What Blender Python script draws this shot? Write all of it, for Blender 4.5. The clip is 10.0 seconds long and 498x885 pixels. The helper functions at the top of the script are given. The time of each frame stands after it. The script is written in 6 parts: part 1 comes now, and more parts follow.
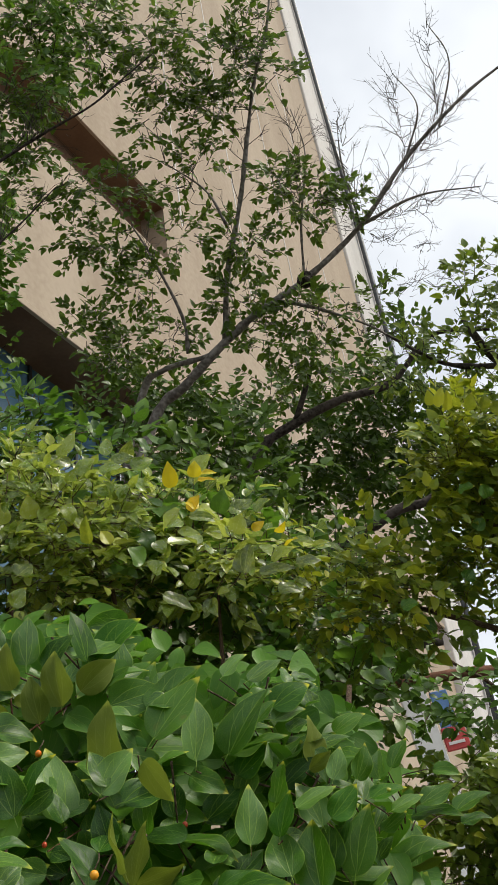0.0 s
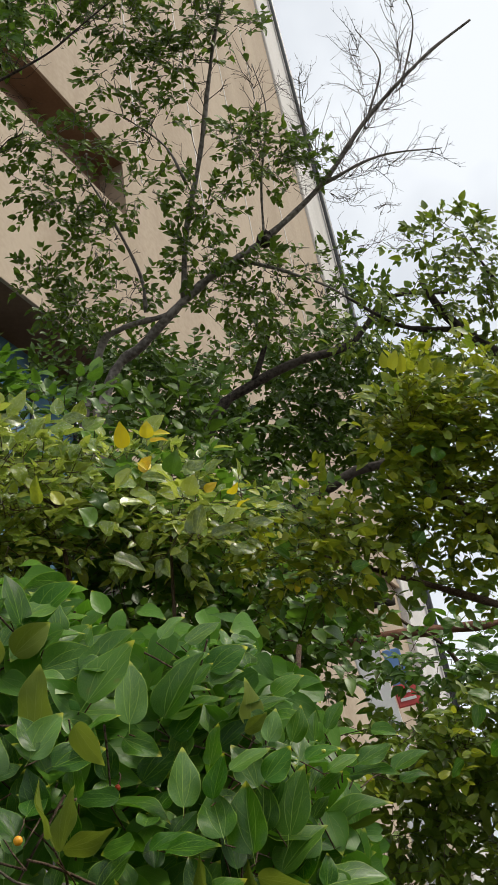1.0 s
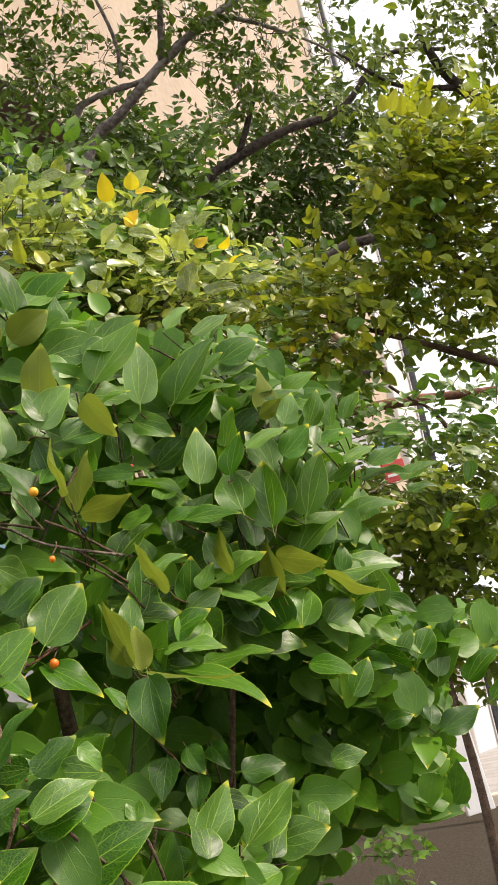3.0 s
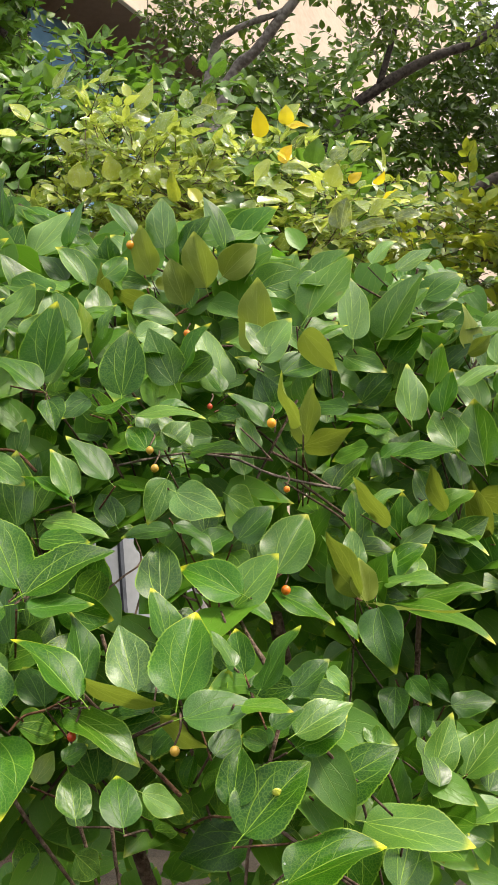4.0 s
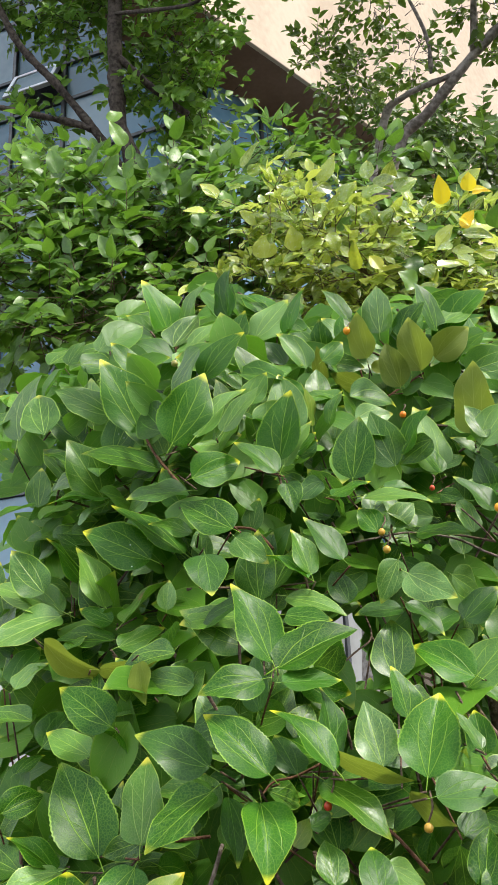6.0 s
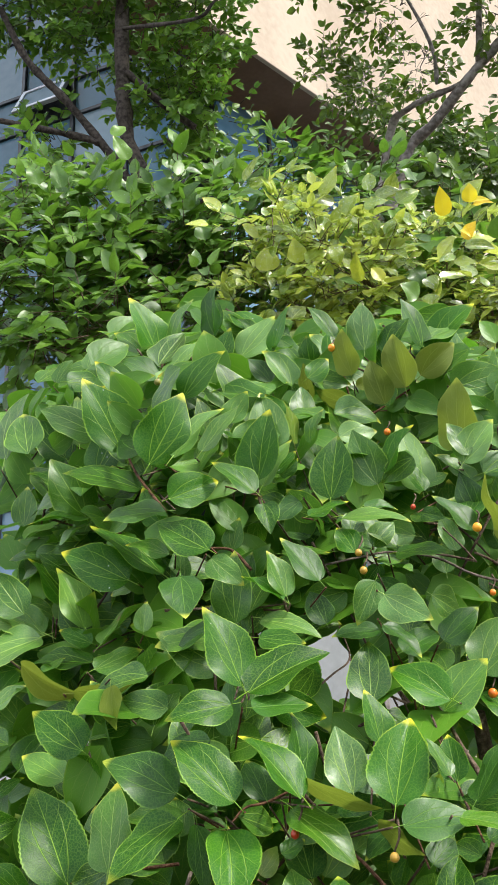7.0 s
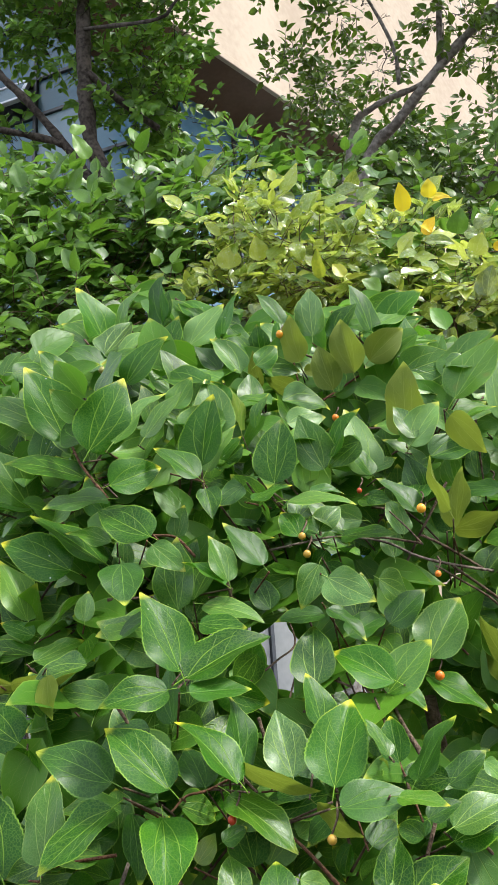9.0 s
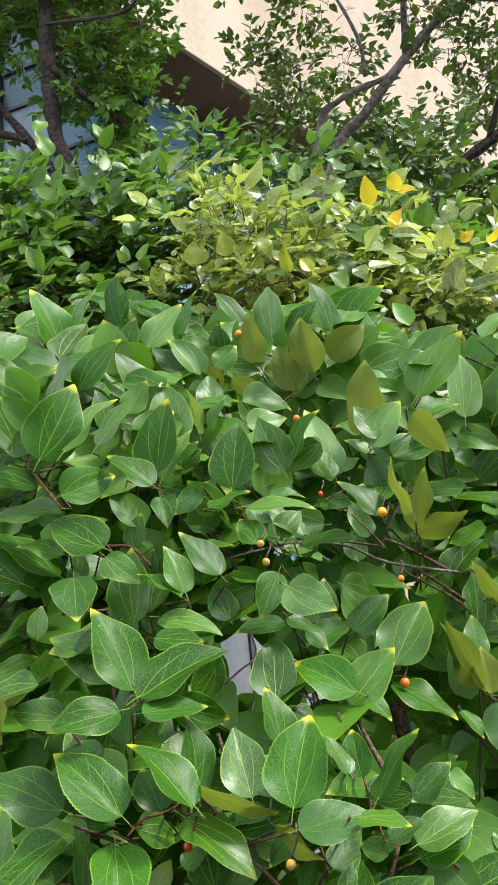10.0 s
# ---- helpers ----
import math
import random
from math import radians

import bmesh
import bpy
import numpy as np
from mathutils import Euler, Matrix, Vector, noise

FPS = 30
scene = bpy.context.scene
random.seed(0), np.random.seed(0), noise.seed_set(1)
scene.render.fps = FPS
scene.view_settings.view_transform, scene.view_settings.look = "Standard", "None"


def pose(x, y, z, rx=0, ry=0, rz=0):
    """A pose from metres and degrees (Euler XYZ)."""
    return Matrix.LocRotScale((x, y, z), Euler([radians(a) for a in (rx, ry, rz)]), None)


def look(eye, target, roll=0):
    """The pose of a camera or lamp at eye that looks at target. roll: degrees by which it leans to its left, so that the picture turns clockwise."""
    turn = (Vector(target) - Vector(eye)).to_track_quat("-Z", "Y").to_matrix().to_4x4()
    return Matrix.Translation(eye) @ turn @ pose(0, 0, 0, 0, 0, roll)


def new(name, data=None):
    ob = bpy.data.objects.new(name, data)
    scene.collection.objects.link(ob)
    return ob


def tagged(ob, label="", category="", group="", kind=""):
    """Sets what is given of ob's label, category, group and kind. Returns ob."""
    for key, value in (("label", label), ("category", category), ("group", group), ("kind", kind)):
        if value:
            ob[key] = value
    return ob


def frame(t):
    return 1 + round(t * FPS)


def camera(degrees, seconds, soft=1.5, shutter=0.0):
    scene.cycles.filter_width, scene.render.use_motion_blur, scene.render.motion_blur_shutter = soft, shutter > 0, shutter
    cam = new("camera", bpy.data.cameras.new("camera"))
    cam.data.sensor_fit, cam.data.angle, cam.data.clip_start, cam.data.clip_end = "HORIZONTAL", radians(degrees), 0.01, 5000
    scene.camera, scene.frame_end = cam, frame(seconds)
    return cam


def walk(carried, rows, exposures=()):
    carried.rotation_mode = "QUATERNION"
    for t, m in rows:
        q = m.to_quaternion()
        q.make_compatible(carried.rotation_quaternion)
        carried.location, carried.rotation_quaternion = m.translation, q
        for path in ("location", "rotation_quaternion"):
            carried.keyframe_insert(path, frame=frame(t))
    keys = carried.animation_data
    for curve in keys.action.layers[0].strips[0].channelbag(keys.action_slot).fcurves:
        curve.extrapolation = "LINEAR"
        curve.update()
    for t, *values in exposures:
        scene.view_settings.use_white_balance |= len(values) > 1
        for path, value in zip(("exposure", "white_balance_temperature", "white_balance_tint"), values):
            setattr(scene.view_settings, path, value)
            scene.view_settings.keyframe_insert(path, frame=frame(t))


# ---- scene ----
cam = camera(31.4, 10.0, soft=1.5)
walk(cam, [
    (0, pose(0.023, 0.152, 1.496, 124.68, 7.11, 0.73)),
    (0.5, pose(0.012, 0.124, 1.505, 123.39, 7.67, -1.24)),
    (1, pose(0.048, 0.166, 1.503, 121.82, 8.09, -1.75)),
    (1.5, pose(0.051, 0.207, 1.501, 118.70, 8.55, -2.06)),
    (2, pose(0.041, 0.266, 1.458, 115.08, 9.34, -2.41)),
    (2.2, pose(0.030, 0.264, 1.454, 113.57, 9.47, -2.45)),
    (3.3, pose(-0.006, 0.286, 1.422, 106.83, 9.34, -1.70)),
    (3.5, pose(-0.032, 0.283, 1.424, 105.95, 7.61, -0.79)),
    (4, pose(-0.075, 0.279, 1.433, 105.69, 6.08, 5.19)),
    (4.5, pose(-0.097, 0.272, 1.429, 106.42, 4.17, 10.31)),
    (5, pose(-0.104, 0.259, 1.444, 106.50, 3.09, 12.82)),
    (5.5, pose(-0.128, 0.240, 1.440, 107.41, 2.40, 14.53)),
    (5.7, pose(-0.123, 0.231, 1.441, 108.69, 2.65, 15.05)),
    (6.8, pose(-0.111, 0.212, 1.452, 110.83, 2.01, 15.51)),
    (7, pose(-0.090, 0.229, 1.452, 110.73, 2.47, 15.98)),
    (7.5, pose(-0.075, 0.248, 1.455, 110.65, 2.89, 16.01)),
    (8, pose(-0.088, 0.250, 1.451, 110.56, 3.59, 15.87)),
    (8.5, pose(-0.066, 0.259, 1.466, 110.53, 3.81, 15.50)),
    (9, pose(-0.072, 0.251, 1.441, 110.79, 3.96, 14.53)),
    (9.5, pose(-0.066, 0.259, 1.452, 110.75, 5.01, 14.92)),
    (10, pose(-0.060, 0.272, 1.455, 110.36, 5.70, 13.49)),
], exposures=[(0.0, 0.1, 6800, 9), (1.5, 0.02, 6800, 9), (2.2, 0.32, 7100, 13), (3.3, 1.15, 7350, 18), (4.0, 1.22, 7000, 14), (4.7, 1.26, 6750, 11), (10.0, 1.2, 6250, 11)])

# ---- light: a bright hazy sky and a soft sun high on the right ----
SUN_EL, SUN_AZ = 52.0, 105.0          # azimuth clockwise from +y
world = bpy.data.worlds.new("hazy_sky")
scene.world = world
world.use_nodes = True
wt = world.node_tree
wt.nodes.clear()
sky = wt.nodes.new("ShaderNodeTexSky")
sky.sky_type, sky.sun_disc = "NISHITA", False
sky.sun_elevation, sky.sun_rotation = radians(SUN_EL), radians(SUN_AZ)
sky.air_density, sky.dust_density, sky.ozone_density = 1.0, 3.0, 1.5
coord = wt.nodes.new("ShaderNodeTexCoord")
cloud = wt.nodes.new("ShaderNodeTexNoise")
cloud.inputs["Scale"].default_value, cloud.inputs["Detail"].default_value = 2.2, 5.0
ramp = wt.nodes.new("ShaderNodeValToRGB")
ramp.color_ramp.elements[0].position, ramp.color_ramp.elements[1].position = 0.32, 0.62
ramp.color_ramp.elements[0].color = (0.35, 0.35, 0.35, 1)
ramp.color_ramp.elements[1].color = (0.85, 0.85, 0.85, 1)
haze = wt.nodes.new("ShaderNodeMix")
haze.data_type = "RGBA"
haze.inputs[7].default_value = (11.3, 12.0, 13.0, 1)
back = wt.nodes.new("ShaderNodeBackground")
back.inputs["Strength"].default_value = 0.09
wout = wt.nodes.new("ShaderNodeOutputWorld")
wt.links.new(coord.outputs["Generated"], cloud.inputs["Vector"])
wt.links.new(cloud.outputs["Fac"], ramp.inputs["Fac"])
wt.links.new(ramp.outputs["Color"], haze.inputs[0])
wt.links.new(sky.outputs["Color"], haze.inputs[6])
wt.links.new(haze.outputs[2], back.inputs["Color"])
wt.links.new(back.outputs["Background"], wout.inputs["Surface"])
lamp = bpy.data.lights.new("sun", "SUN")
lamp.energy, lamp.angle, lamp.color = 2.3, radians(8), (1.0, 0.95, 0.86)
sun = new("sun", lamp)
d_sun = Vector((math.sin(radians(SUN_AZ)) * math.cos(radians(SUN_EL)), math.cos(radians(SUN_AZ)) * math.cos(radians(SUN_EL)), math.sin(radians(SUN_EL))))
sun.matrix_world = look(d_sun * 60, (0, 0, 0))


# ---- materials ----
class Net:
    """A short way to write node trees."""

    def __init__(self, name):
        self.mat = bpy.data.materials.new(name)
        self.mat.use_nodes = True
        self.t = self.mat.node_tree
        self.t.nodes.clear()
        self.out = self.t.nodes.new("ShaderNodeOutputMaterial")

    def put(self, sock, v):
        if isinstance(v, bpy.types.NodeSocket):
            self.t.links.new(v, sock)
        elif isinstance(v, tuple) and len(v) == 3 and sock.type == "RGBA":
            sock.default_value = (*v, 1)
        else:
            sock.default_value = v

    def node(self, kind, **given):
        n = self.t.nodes.new(kind)
        for k, v in given.items():
            self.put(n.inputs[k], v)
        return n

    def m(self, op, a, b=0.0, c=0.0):
        n = self.t.nodes.new("ShaderNodeMath")
        n.operation = op
        for i, v in enumerate((a, b, c)):
            self.put(n.inputs[i], v)
        return n.outputs[0]

    def mix(self, f, a, b):
        n = self.t.nodes.new("ShaderNodeMix")
        n.data_type = "RGBA"
        self.put(n.inputs[0], f)
        self.put(n.inputs[6], a)
        self.put(n.inputs[7], b)
        return n.outputs[2]

    def step(self, x, lo, hi):
        n = self.t.nodes.new("ShaderNodeMapRange")
        n.interpolation_type = "SMOOTHSTEP"
        self.put(n.inputs[0], x)
        n.inputs[1].default_value, n.inputs[2].default_value = lo, hi
        return n.outputs[0]

    def noise(self, vec, scale, detail=3.0):
        n = self.node("ShaderNodeTexNoise", Vector=vec, Scale=scale, Detail=detail)
        return n.outputs["Fac"]

    def surface(self, color, rough, height=None, dist=0.002, strength=0.4, translucent=None, metal=0.0, spec=0.5, thin=0.44):
        p = self.t.nodes.new("ShaderNodeBsdfPrincipled")
        self.put(p.inputs["Base Color"], color)
        self.put(p.inputs["Roughness"], rough)
        self.put(p.inputs["Metallic"], metal)
        self.put(p.inputs["Specular IOR Level"], spec)
        last = p.outputs[0]
        if height is not None:
            bp = self.node("ShaderNodeBump", Height=height, Strength=strength, Distance=dist)
            self.t.links.new(bp.outputs[0], p.inputs["Normal"])
        if translucent is not None:
            tr = self.t.nodes.new("ShaderNodeBsdfTranslucent")
            self.put(tr.inputs["Color"], translucent)
            mx = self.t.nodes.new("ShaderNodeMixShader")
            mx.inputs[0].default_value = thin
            self.t.links.new(last, mx.inputs[1])
            self.t.links.new(tr.outputs[0], mx.inputs[2])
            last = mx.outputs[0]
        self.t.links.new(last, self.out.inputs[0])
        return self.mat


def leaf_material(name, dark, mid, light, vein, rim, rough=0.36, spots=0.0, blemish=0.0, island=False, veins=1.0, spec=0.5, thin=0.44):
    """Leaf blade: ribbed veins from the base, paler margin near the tip, grain, white specks and brown blemishes."""
    n = Net(name)
    uv = n.node("ShaderNodeUVMap").outputs[0]
    sep = n.node("ShaderNodeSeparateXYZ", Vector=uv)
    u = n.m("ABSOLUTE", n.m("MULTIPLY_ADD", sep.outputs[0], 2.0, -1.0))
    v = sep.outputs[1]
    if island:
        rnd = n.node("ShaderNodeNewGeometry").outputs["Random Per Island"]
    else:
        rnd = n.node("ShaderNodeObjectInfo").outputs["Random"]
    pos = n.node("ShaderNodeNewGeometry").outputs["Position"]
    base = n.mix(n.step(rnd, 0.0, 0.55), dark, mid)
    base = n.mix(n.step(rnd, 0.55, 1.0), base, light)
    mott = n.noise(pos, 70.0, 4.0)
    base = n.mix(n.m("MULTIPLY", n.step(mott, 0.35, 0.75), 0.35), base, light)
    # veins: midrib, two strong ones from the base, and a few pairs above them
    mid_rib = n.m("SUBTRACT", 1.0, n.step(u, 0.006, 0.026))
    wob = n.m("MULTIPLY_ADD", n.noise(pos, 60.0, 1.0), 0.05, -0.025)
    arc = n.m("SUBTRACT", n.m("ADD", u, wob), n.m("MULTIPLY", n.m("POWER", v, 0.62), 0.74))
    basal = n.m("MULTIPLY", n.m("SUBTRACT", 1.0, n.step(n.m("ABSOLUTE", arc), 0.006, 0.026)), n.m("SUBTRACT", 1.0, n.step(v, 0.55, 0.80)))
    curve = n.m("SUBTRACT", n.m("ADD", v, wob), n.m("MULTIPLY", n.m("POWER", u, 0.85), 0.34))
    wave = n.m("ABSOLUTE", n.m("SUBTRACT", n.m("FRACT", n.m("MULTIPLY_ADD", curve, 5.2, 0.25)), 0.5))
    side = n.m("MULTIPLY", n.m("SUBTRACT", 1.0, n.step(wave, 0.006, 0.034)), n.m("MULTIPLY", n.m("SUBTRACT", 1.0, n.step(u, 0.72, 0.95)), n.step(curve, 0.10, 0.20)))
    side = n.m("MAXIMUM", n.m("MULTIPLY", side, 0.8), basal)
    net = n.node("ShaderNodeTexVoronoi", Vector=pos, Scale=480.0)
    net.feature = "DISTANCE_TO_EDGE"
    mesh = n.m("SUBTRACT", 1.0, n.step(net.outputs["Distance"], 0.0, 0.14))
    rib = n.m("MAXIMUM", mid_rib, n.m("MULTIPLY", side, 0.74))
    base = n.mix(n.m("MULTIPLY", n.m("MAXIMUM", rib, n.m("MULTIPLY", mesh, 0.22)), 0.9 * veins), base, vein)
    edge = n.m("MULTIPLY", n.step(u, 0.93, 0.972), n.step(v, 0.05, 0.35))
    base = n.mix(n.m("MULTIPLY", edge, n.m("MULTIPLY_ADD", n.noise(pos, 55.0, 2.0), 0.9, 0.25)), base, vein)
    tip = n.step(n.m("MULTIPLY_ADD", n.noise(pos, 90.0, 2.0), 0.06, v), 0.90, 0.99)
    base = n.mix(n.m("MULTIPLY", n.m("MAXIMUM", n.m("MULTIPLY", n.m("MULTIPLY", edge, n.step(v, 0.6, 0.95)), 0.6), tip), n.step(rnd, 0.1, 0.6)), base, rim)
    if blemish:
        bl = n.m("MULTIPLY", n.step(n.noise(pos, 26.0, 2.0), 0.66, 0.76), n.step(rnd, 1.0 - blemish, 1.0))
        base = n.mix(bl, base, (0.30, 0.13, 0.03))
    if spots:
        vor = n.node("ShaderNodeTexVoronoi", Vector=pos, Scale=150.0 if spots < 1 else 105.0).outputs["Distance"]
        sp = n.m("MULTIPLY", n.m("SUBTRACT", 1.0, n.step(vor, 0.08, 0.13 if spots < 1 else 0.26)), n.step(n.noise(pos, 18.0, 1.0), 0.62 - 0.12 * spots, 0.70 - 0.1 * spots))
        base = n.mix(n.m("MULTIPLY", sp, n.step(rnd, 0.35, 0.45)), base, (0.75, 0.78, 0.76))
    fine = n.noise(pos, 420.0, 2.0)
    quilt = n.m("ADD", n.m("MULTIPLY", rib, -0.8), n.m("MULTIPLY", n.m("COSINE", n.m("MULTIPLY", wave, 6.283)), 0.07))
    height = n.m("ADD", n.m("SUBTRACT", quilt, n.m("MULTIPLY", mesh, 0.07)), n.m("MULTIPLY", fine, 0.14))
    gl = n.mix(0.5, base, light)
    rg = n.m("MULTIPLY_ADD", n.noise(pos, 40.0), 0.2, rough - 0.1)
    return n.surface(base, rg, height, 0.0014, 0.42, translucent=gl, spec=spec, thin=thin)


GREEN = leaf_material("leaf_green", (0.010, 0.062, 0.001), (0.018, 0.098, 0.002), (0.036, 0.155, 0.004), (0.26, 0.46, 0.04), (0.66, 0.66, 0.03), blemish=0.05, spots=0.15, rough=0.40, spec=0.30, thin=0.34)
# same green leaf, its base colour paled for the sky's sheen, plus stronger gloss
SHEEN = leaf_material("leaf_sky_sheen", (0.040, 0.130, 0.012), (0.070, 0.200, 0.020), (0.130, 0.300, 0.042), (0.44, 0.64, 0.10), (0.60, 0.64, 0.04), rough=0.40, spec=0.8, thin=0.32)
DARK = leaf_material("leaf_dark", (0.010, 0.052, 0.003), (0.017, 0.078, 0.004), (0.030, 0.118, 0.007), (0.16, 0.32, 0.03), (0.46, 0.54, 0.04), rough=0.42, spec=0.38, thin=0.30)
BRIGHT = leaf_material("leaf_bright", (0.032, 0.125, 0.004), (0.050, 0.170, 0.006), (0.085, 0.235, 0.010), (0.36, 0.56, 0.08), (0.66, 0.64, 0.04), blemish=0.25, rough=0.36, spec=0.6)
UNDER = leaf_material("leaf_underside", (0.100, 0.150, 0.013), (0.135, 0.190, 0.016), (0.19, 0.25, 0.025), (0.27, 0.33, 0.06), (0.40, 0.46, 0.05), rough=0.6, spec=0.3, thin=0.48)
LAYER = leaf_material("leaf_layer", (0.010, 0.058, 0.003), (0.028, 0.120, 0.006), (0.110, 0.280, 0.026), (0.36, 0.58, 0.06), (0.62, 0.64, 0.04), island=True, rough=0.38, spec=0.55, thin=0.34)
INNER = leaf_material("leaf_inner", (0.034, 0.125, 0.008), (0.065, 0.200, 0.012), (0.125, 0.310, 0.020), (0.22, 0.38, 0.04), (0.42, 0.50, 0.04), island=True, veins=0.7, rough=0.40, spec=0.45, thin=0.46)
LIME = leaf_material("leaf_lime", (0.016, 0.068, 0.006), (0.110, 0.235, 0.014), (0.56, 0.64, 0.09), (0.62, 0.70, 0.20), (0.76, 0.70, 0.06), island=True, spots=2.0, veins=1.0, rough=0.28, spec=0.9)
LIME_ONE = leaf_material("leaf_lime_one", (0.016, 0.068, 0.006), (0.110, 0.235, 0.014), (0.56, 0.64, 0.09), (0.62, 0.70, 0.20), (0.76, 0.70, 0.06), island=False, spots=2.0, veins=1.0, rough=0.28, spec=0.9)
DEEP = leaf_material("leaf_deep", (0.040, 0.109, 0.012), (0.081, 0.192, 0.017), (0.156, 0.312, 0.026), (0.16, 0.30, 0.06), (0.28, 0.42, 0.05), island=True, spots=0.5, veins=0.5, rough=0.36, spec=0.6)
DEEP_ONE = leaf_material("leaf_deep_one", (0.040, 0.109, 0.012), (0.081, 0.192, 0.017), (0.156, 0.312, 0.026), (0.16, 0.30, 0.06), (0.28, 0.42, 0.05), island=False, spots=0.5, veins=0.5, rough=0.36, spec=0.6)
OLIVE = leaf_material("leaf_olive", (0.065, 0.135, 0.008), (0.185, 0.285, 0.016), (0.500, 0.520, 0.034), (0.30, 0.37, 0.06), (0.50, 0.48, 0.04), island=True, veins=0.5)
OLIVE_ONE = leaf_material("leaf_olive_one", (0.065, 0.135, 0.008), (0.185, 0.285, 0.016), (0.500, 0.520, 0.034), (0.30, 0.37, 0.06), (0.50, 0.48, 0.04), island=False, veins=0.5)
TREE = leaf_material("leaf_tree", (0.046, 0.097, 0.013), (0.091, 0.170, 0.018), (0.169, 0.267, 0.028), (0.10, 0.18, 0.04), (0.14, 0.22, 0.04), island=True, veins=0.3, spec=0.3)
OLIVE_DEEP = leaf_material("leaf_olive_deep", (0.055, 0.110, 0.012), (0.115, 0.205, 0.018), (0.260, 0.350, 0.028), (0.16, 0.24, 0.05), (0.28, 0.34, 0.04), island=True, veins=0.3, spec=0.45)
# tree greens with shade, then sunlight, put into the base colour
SHADE = leaf_material("leaf_shade_tint", (0.031, 0.078, 0.009), (0.058, 0.130, 0.013), (0.123, 0.220, 0.020), (0.10, 0.18, 0.04), (0.14, 0.22, 0.04), island=True, veins=0.3, spec=0.35)
SUNNY = leaf_material("leaf_sun_tint", (0.046, 0.125, 0.012), (0.086, 0.212, 0.018), (0.180, 0.335, 0.028), (0.14, 0.24, 0.05), (0.24, 0.32, 0.04), island=True, veins=0.3, spec=0.4)
BLOTCH = leaf_material("leaf_blotched", (0.09, 0.20, 0.02), (0.13, 0.25, 0.025), (0.30, 0.36, 0.03), (0.40, 0.44, 0.08), (0.74, 0.60, 0.03), blemish=1.0)
YELLOW = leaf_material("leaf_yellow", (0.80, 0.50, 0.012), (0.88, 0.66, 0.015), (0.90, 0.76, 0.03), (0.86, 0.72, 0.10), (0.88, 0.74, 0.05), blemish=0.3, spots=0.3)


def bark(name, a, b, scale=40.0):
    n = Net(name)
    pos = n.node("ShaderNodeNewGeometry").outputs["Position"]
    f = n.noise(pos, scale, 6.0)
    g = n.noise(pos, scale * 0.15, 3.0)
    col = n.mix(n.step(n.m("ADD", n.m("MULTIPLY", f, 0.6), n.m("MULTIPLY", g, 0.4)), 0.35, 0.65), a, b)
    return n.surface(col, 0.85, f, 0.01, 0.7, spec=0.2)


BARK = bark("bark_dark", (0.026, 0.021, 0.017), (0.105, 0.088, 0.074), 30.0)
BARK_GREY = bark("bark_grey", (0.13, 0.115, 0.10), (0.36, 0.33, 0.30), 25.0)
BARK_DEAD = bark("bark_dead_twig", (0.06, 0.05, 0.045), (0.17, 0.15, 0.13), 60.0)
BARK_RED = bark("bark_reddish", (0.10, 0.045, 0.028), (0.24, 0.12, 0.075), 30.0)
TWIG = bark("twig_brown", (0.055, 0.035, 0.022), (0.16, 0.11, 0.075), 180.0)
TWIG_GREY = bark("twig_grey", (0.075, 0.055, 0.042), (0.22, 0.175, 0.14), 160.0)
TWIG_RED = bark("twig_red", (0.075, 0.036, 0.020), (0.17, 0.085, 0.045), 180.0)


def plain(name, a, b, rough, scale, dist=0.003, streak=False, metal=0.0, spec=0.5):
    n = Net(name)
    pos = n.node("ShaderNodeNewGeometry").outputs["Position"]
    vec = pos
    if streak:
        mp = n.node("ShaderNodeMapping", Vector=pos)
        mp.inputs["Scale"].default_value = (1.0, 1.0, 0.06)
        vec = mp.outputs[0]
    big = n.noise(vec, scale, 4.0)
    small = n.noise(pos, scale * 14.0, 3.0)
    f = n.m("ADD", n.m("MULTIPLY", big, 0.7), n.m("MULTIPLY", small, 0.3))
    return n.surface(n.mix(n.step(f, 0.35, 0.66), a, b), rough, small, dist, 0.4, metal=metal, spec=spec)


CREAM = plain("cream_render", (0.375, 0.300, 0.222), (0.475, 0.392, 0.300), 0.85, 0.7, streak=True, spec=0.2)
PALE = plain("pale_grey_render", (0.55, 0.53, 0.50), (0.68, 0.66, 0.63), 0.8, 0.8, streak=True, spec=0.2)
BROWN = plain("brown_soffit_paint", (0.16, 0.092, 0.055), (0.21, 0.125, 0.078), 0.7, 1.2, spec=0.3)
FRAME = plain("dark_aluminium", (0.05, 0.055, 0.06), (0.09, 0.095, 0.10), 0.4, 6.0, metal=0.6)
SILVER = plain("pale_aluminium", (0.50, 0.54, 0.58), (0.60, 0.64, 0.68), 0.35, 5.0, metal=0.7)
GLASS = plain("blue_facade_glass", (0.075, 0.16, 0.23), (0.11, 0.21, 0.29), 0.16, 0.5, 0.0005, spec=0.35)
PANEL = plain("grey_panel", (0.20, 0.21, 0.21), (0.26, 0.27, 0.27), 0.5, 0.8, streak=True, spec=0.3)
GLASS_PALE = plain("pale_facade_glass", (0.16, 0.26, 0.33), (0.24, 0.34, 0.41), 0.14, 0.5, 0.0005, spec=0.4)
SOIL = plain("brown_soil", (0.026, 0.022, 0.016), (0.066, 0.055, 0.040), 0.95, 42.0, 0.012, spec=0.1)
ASPHALT = plain("grey_paving", (0.26, 0.26, 0.25), (0.34, 0.33, 0.32), 0.9, 2.0, 0.004, spec=0.2)
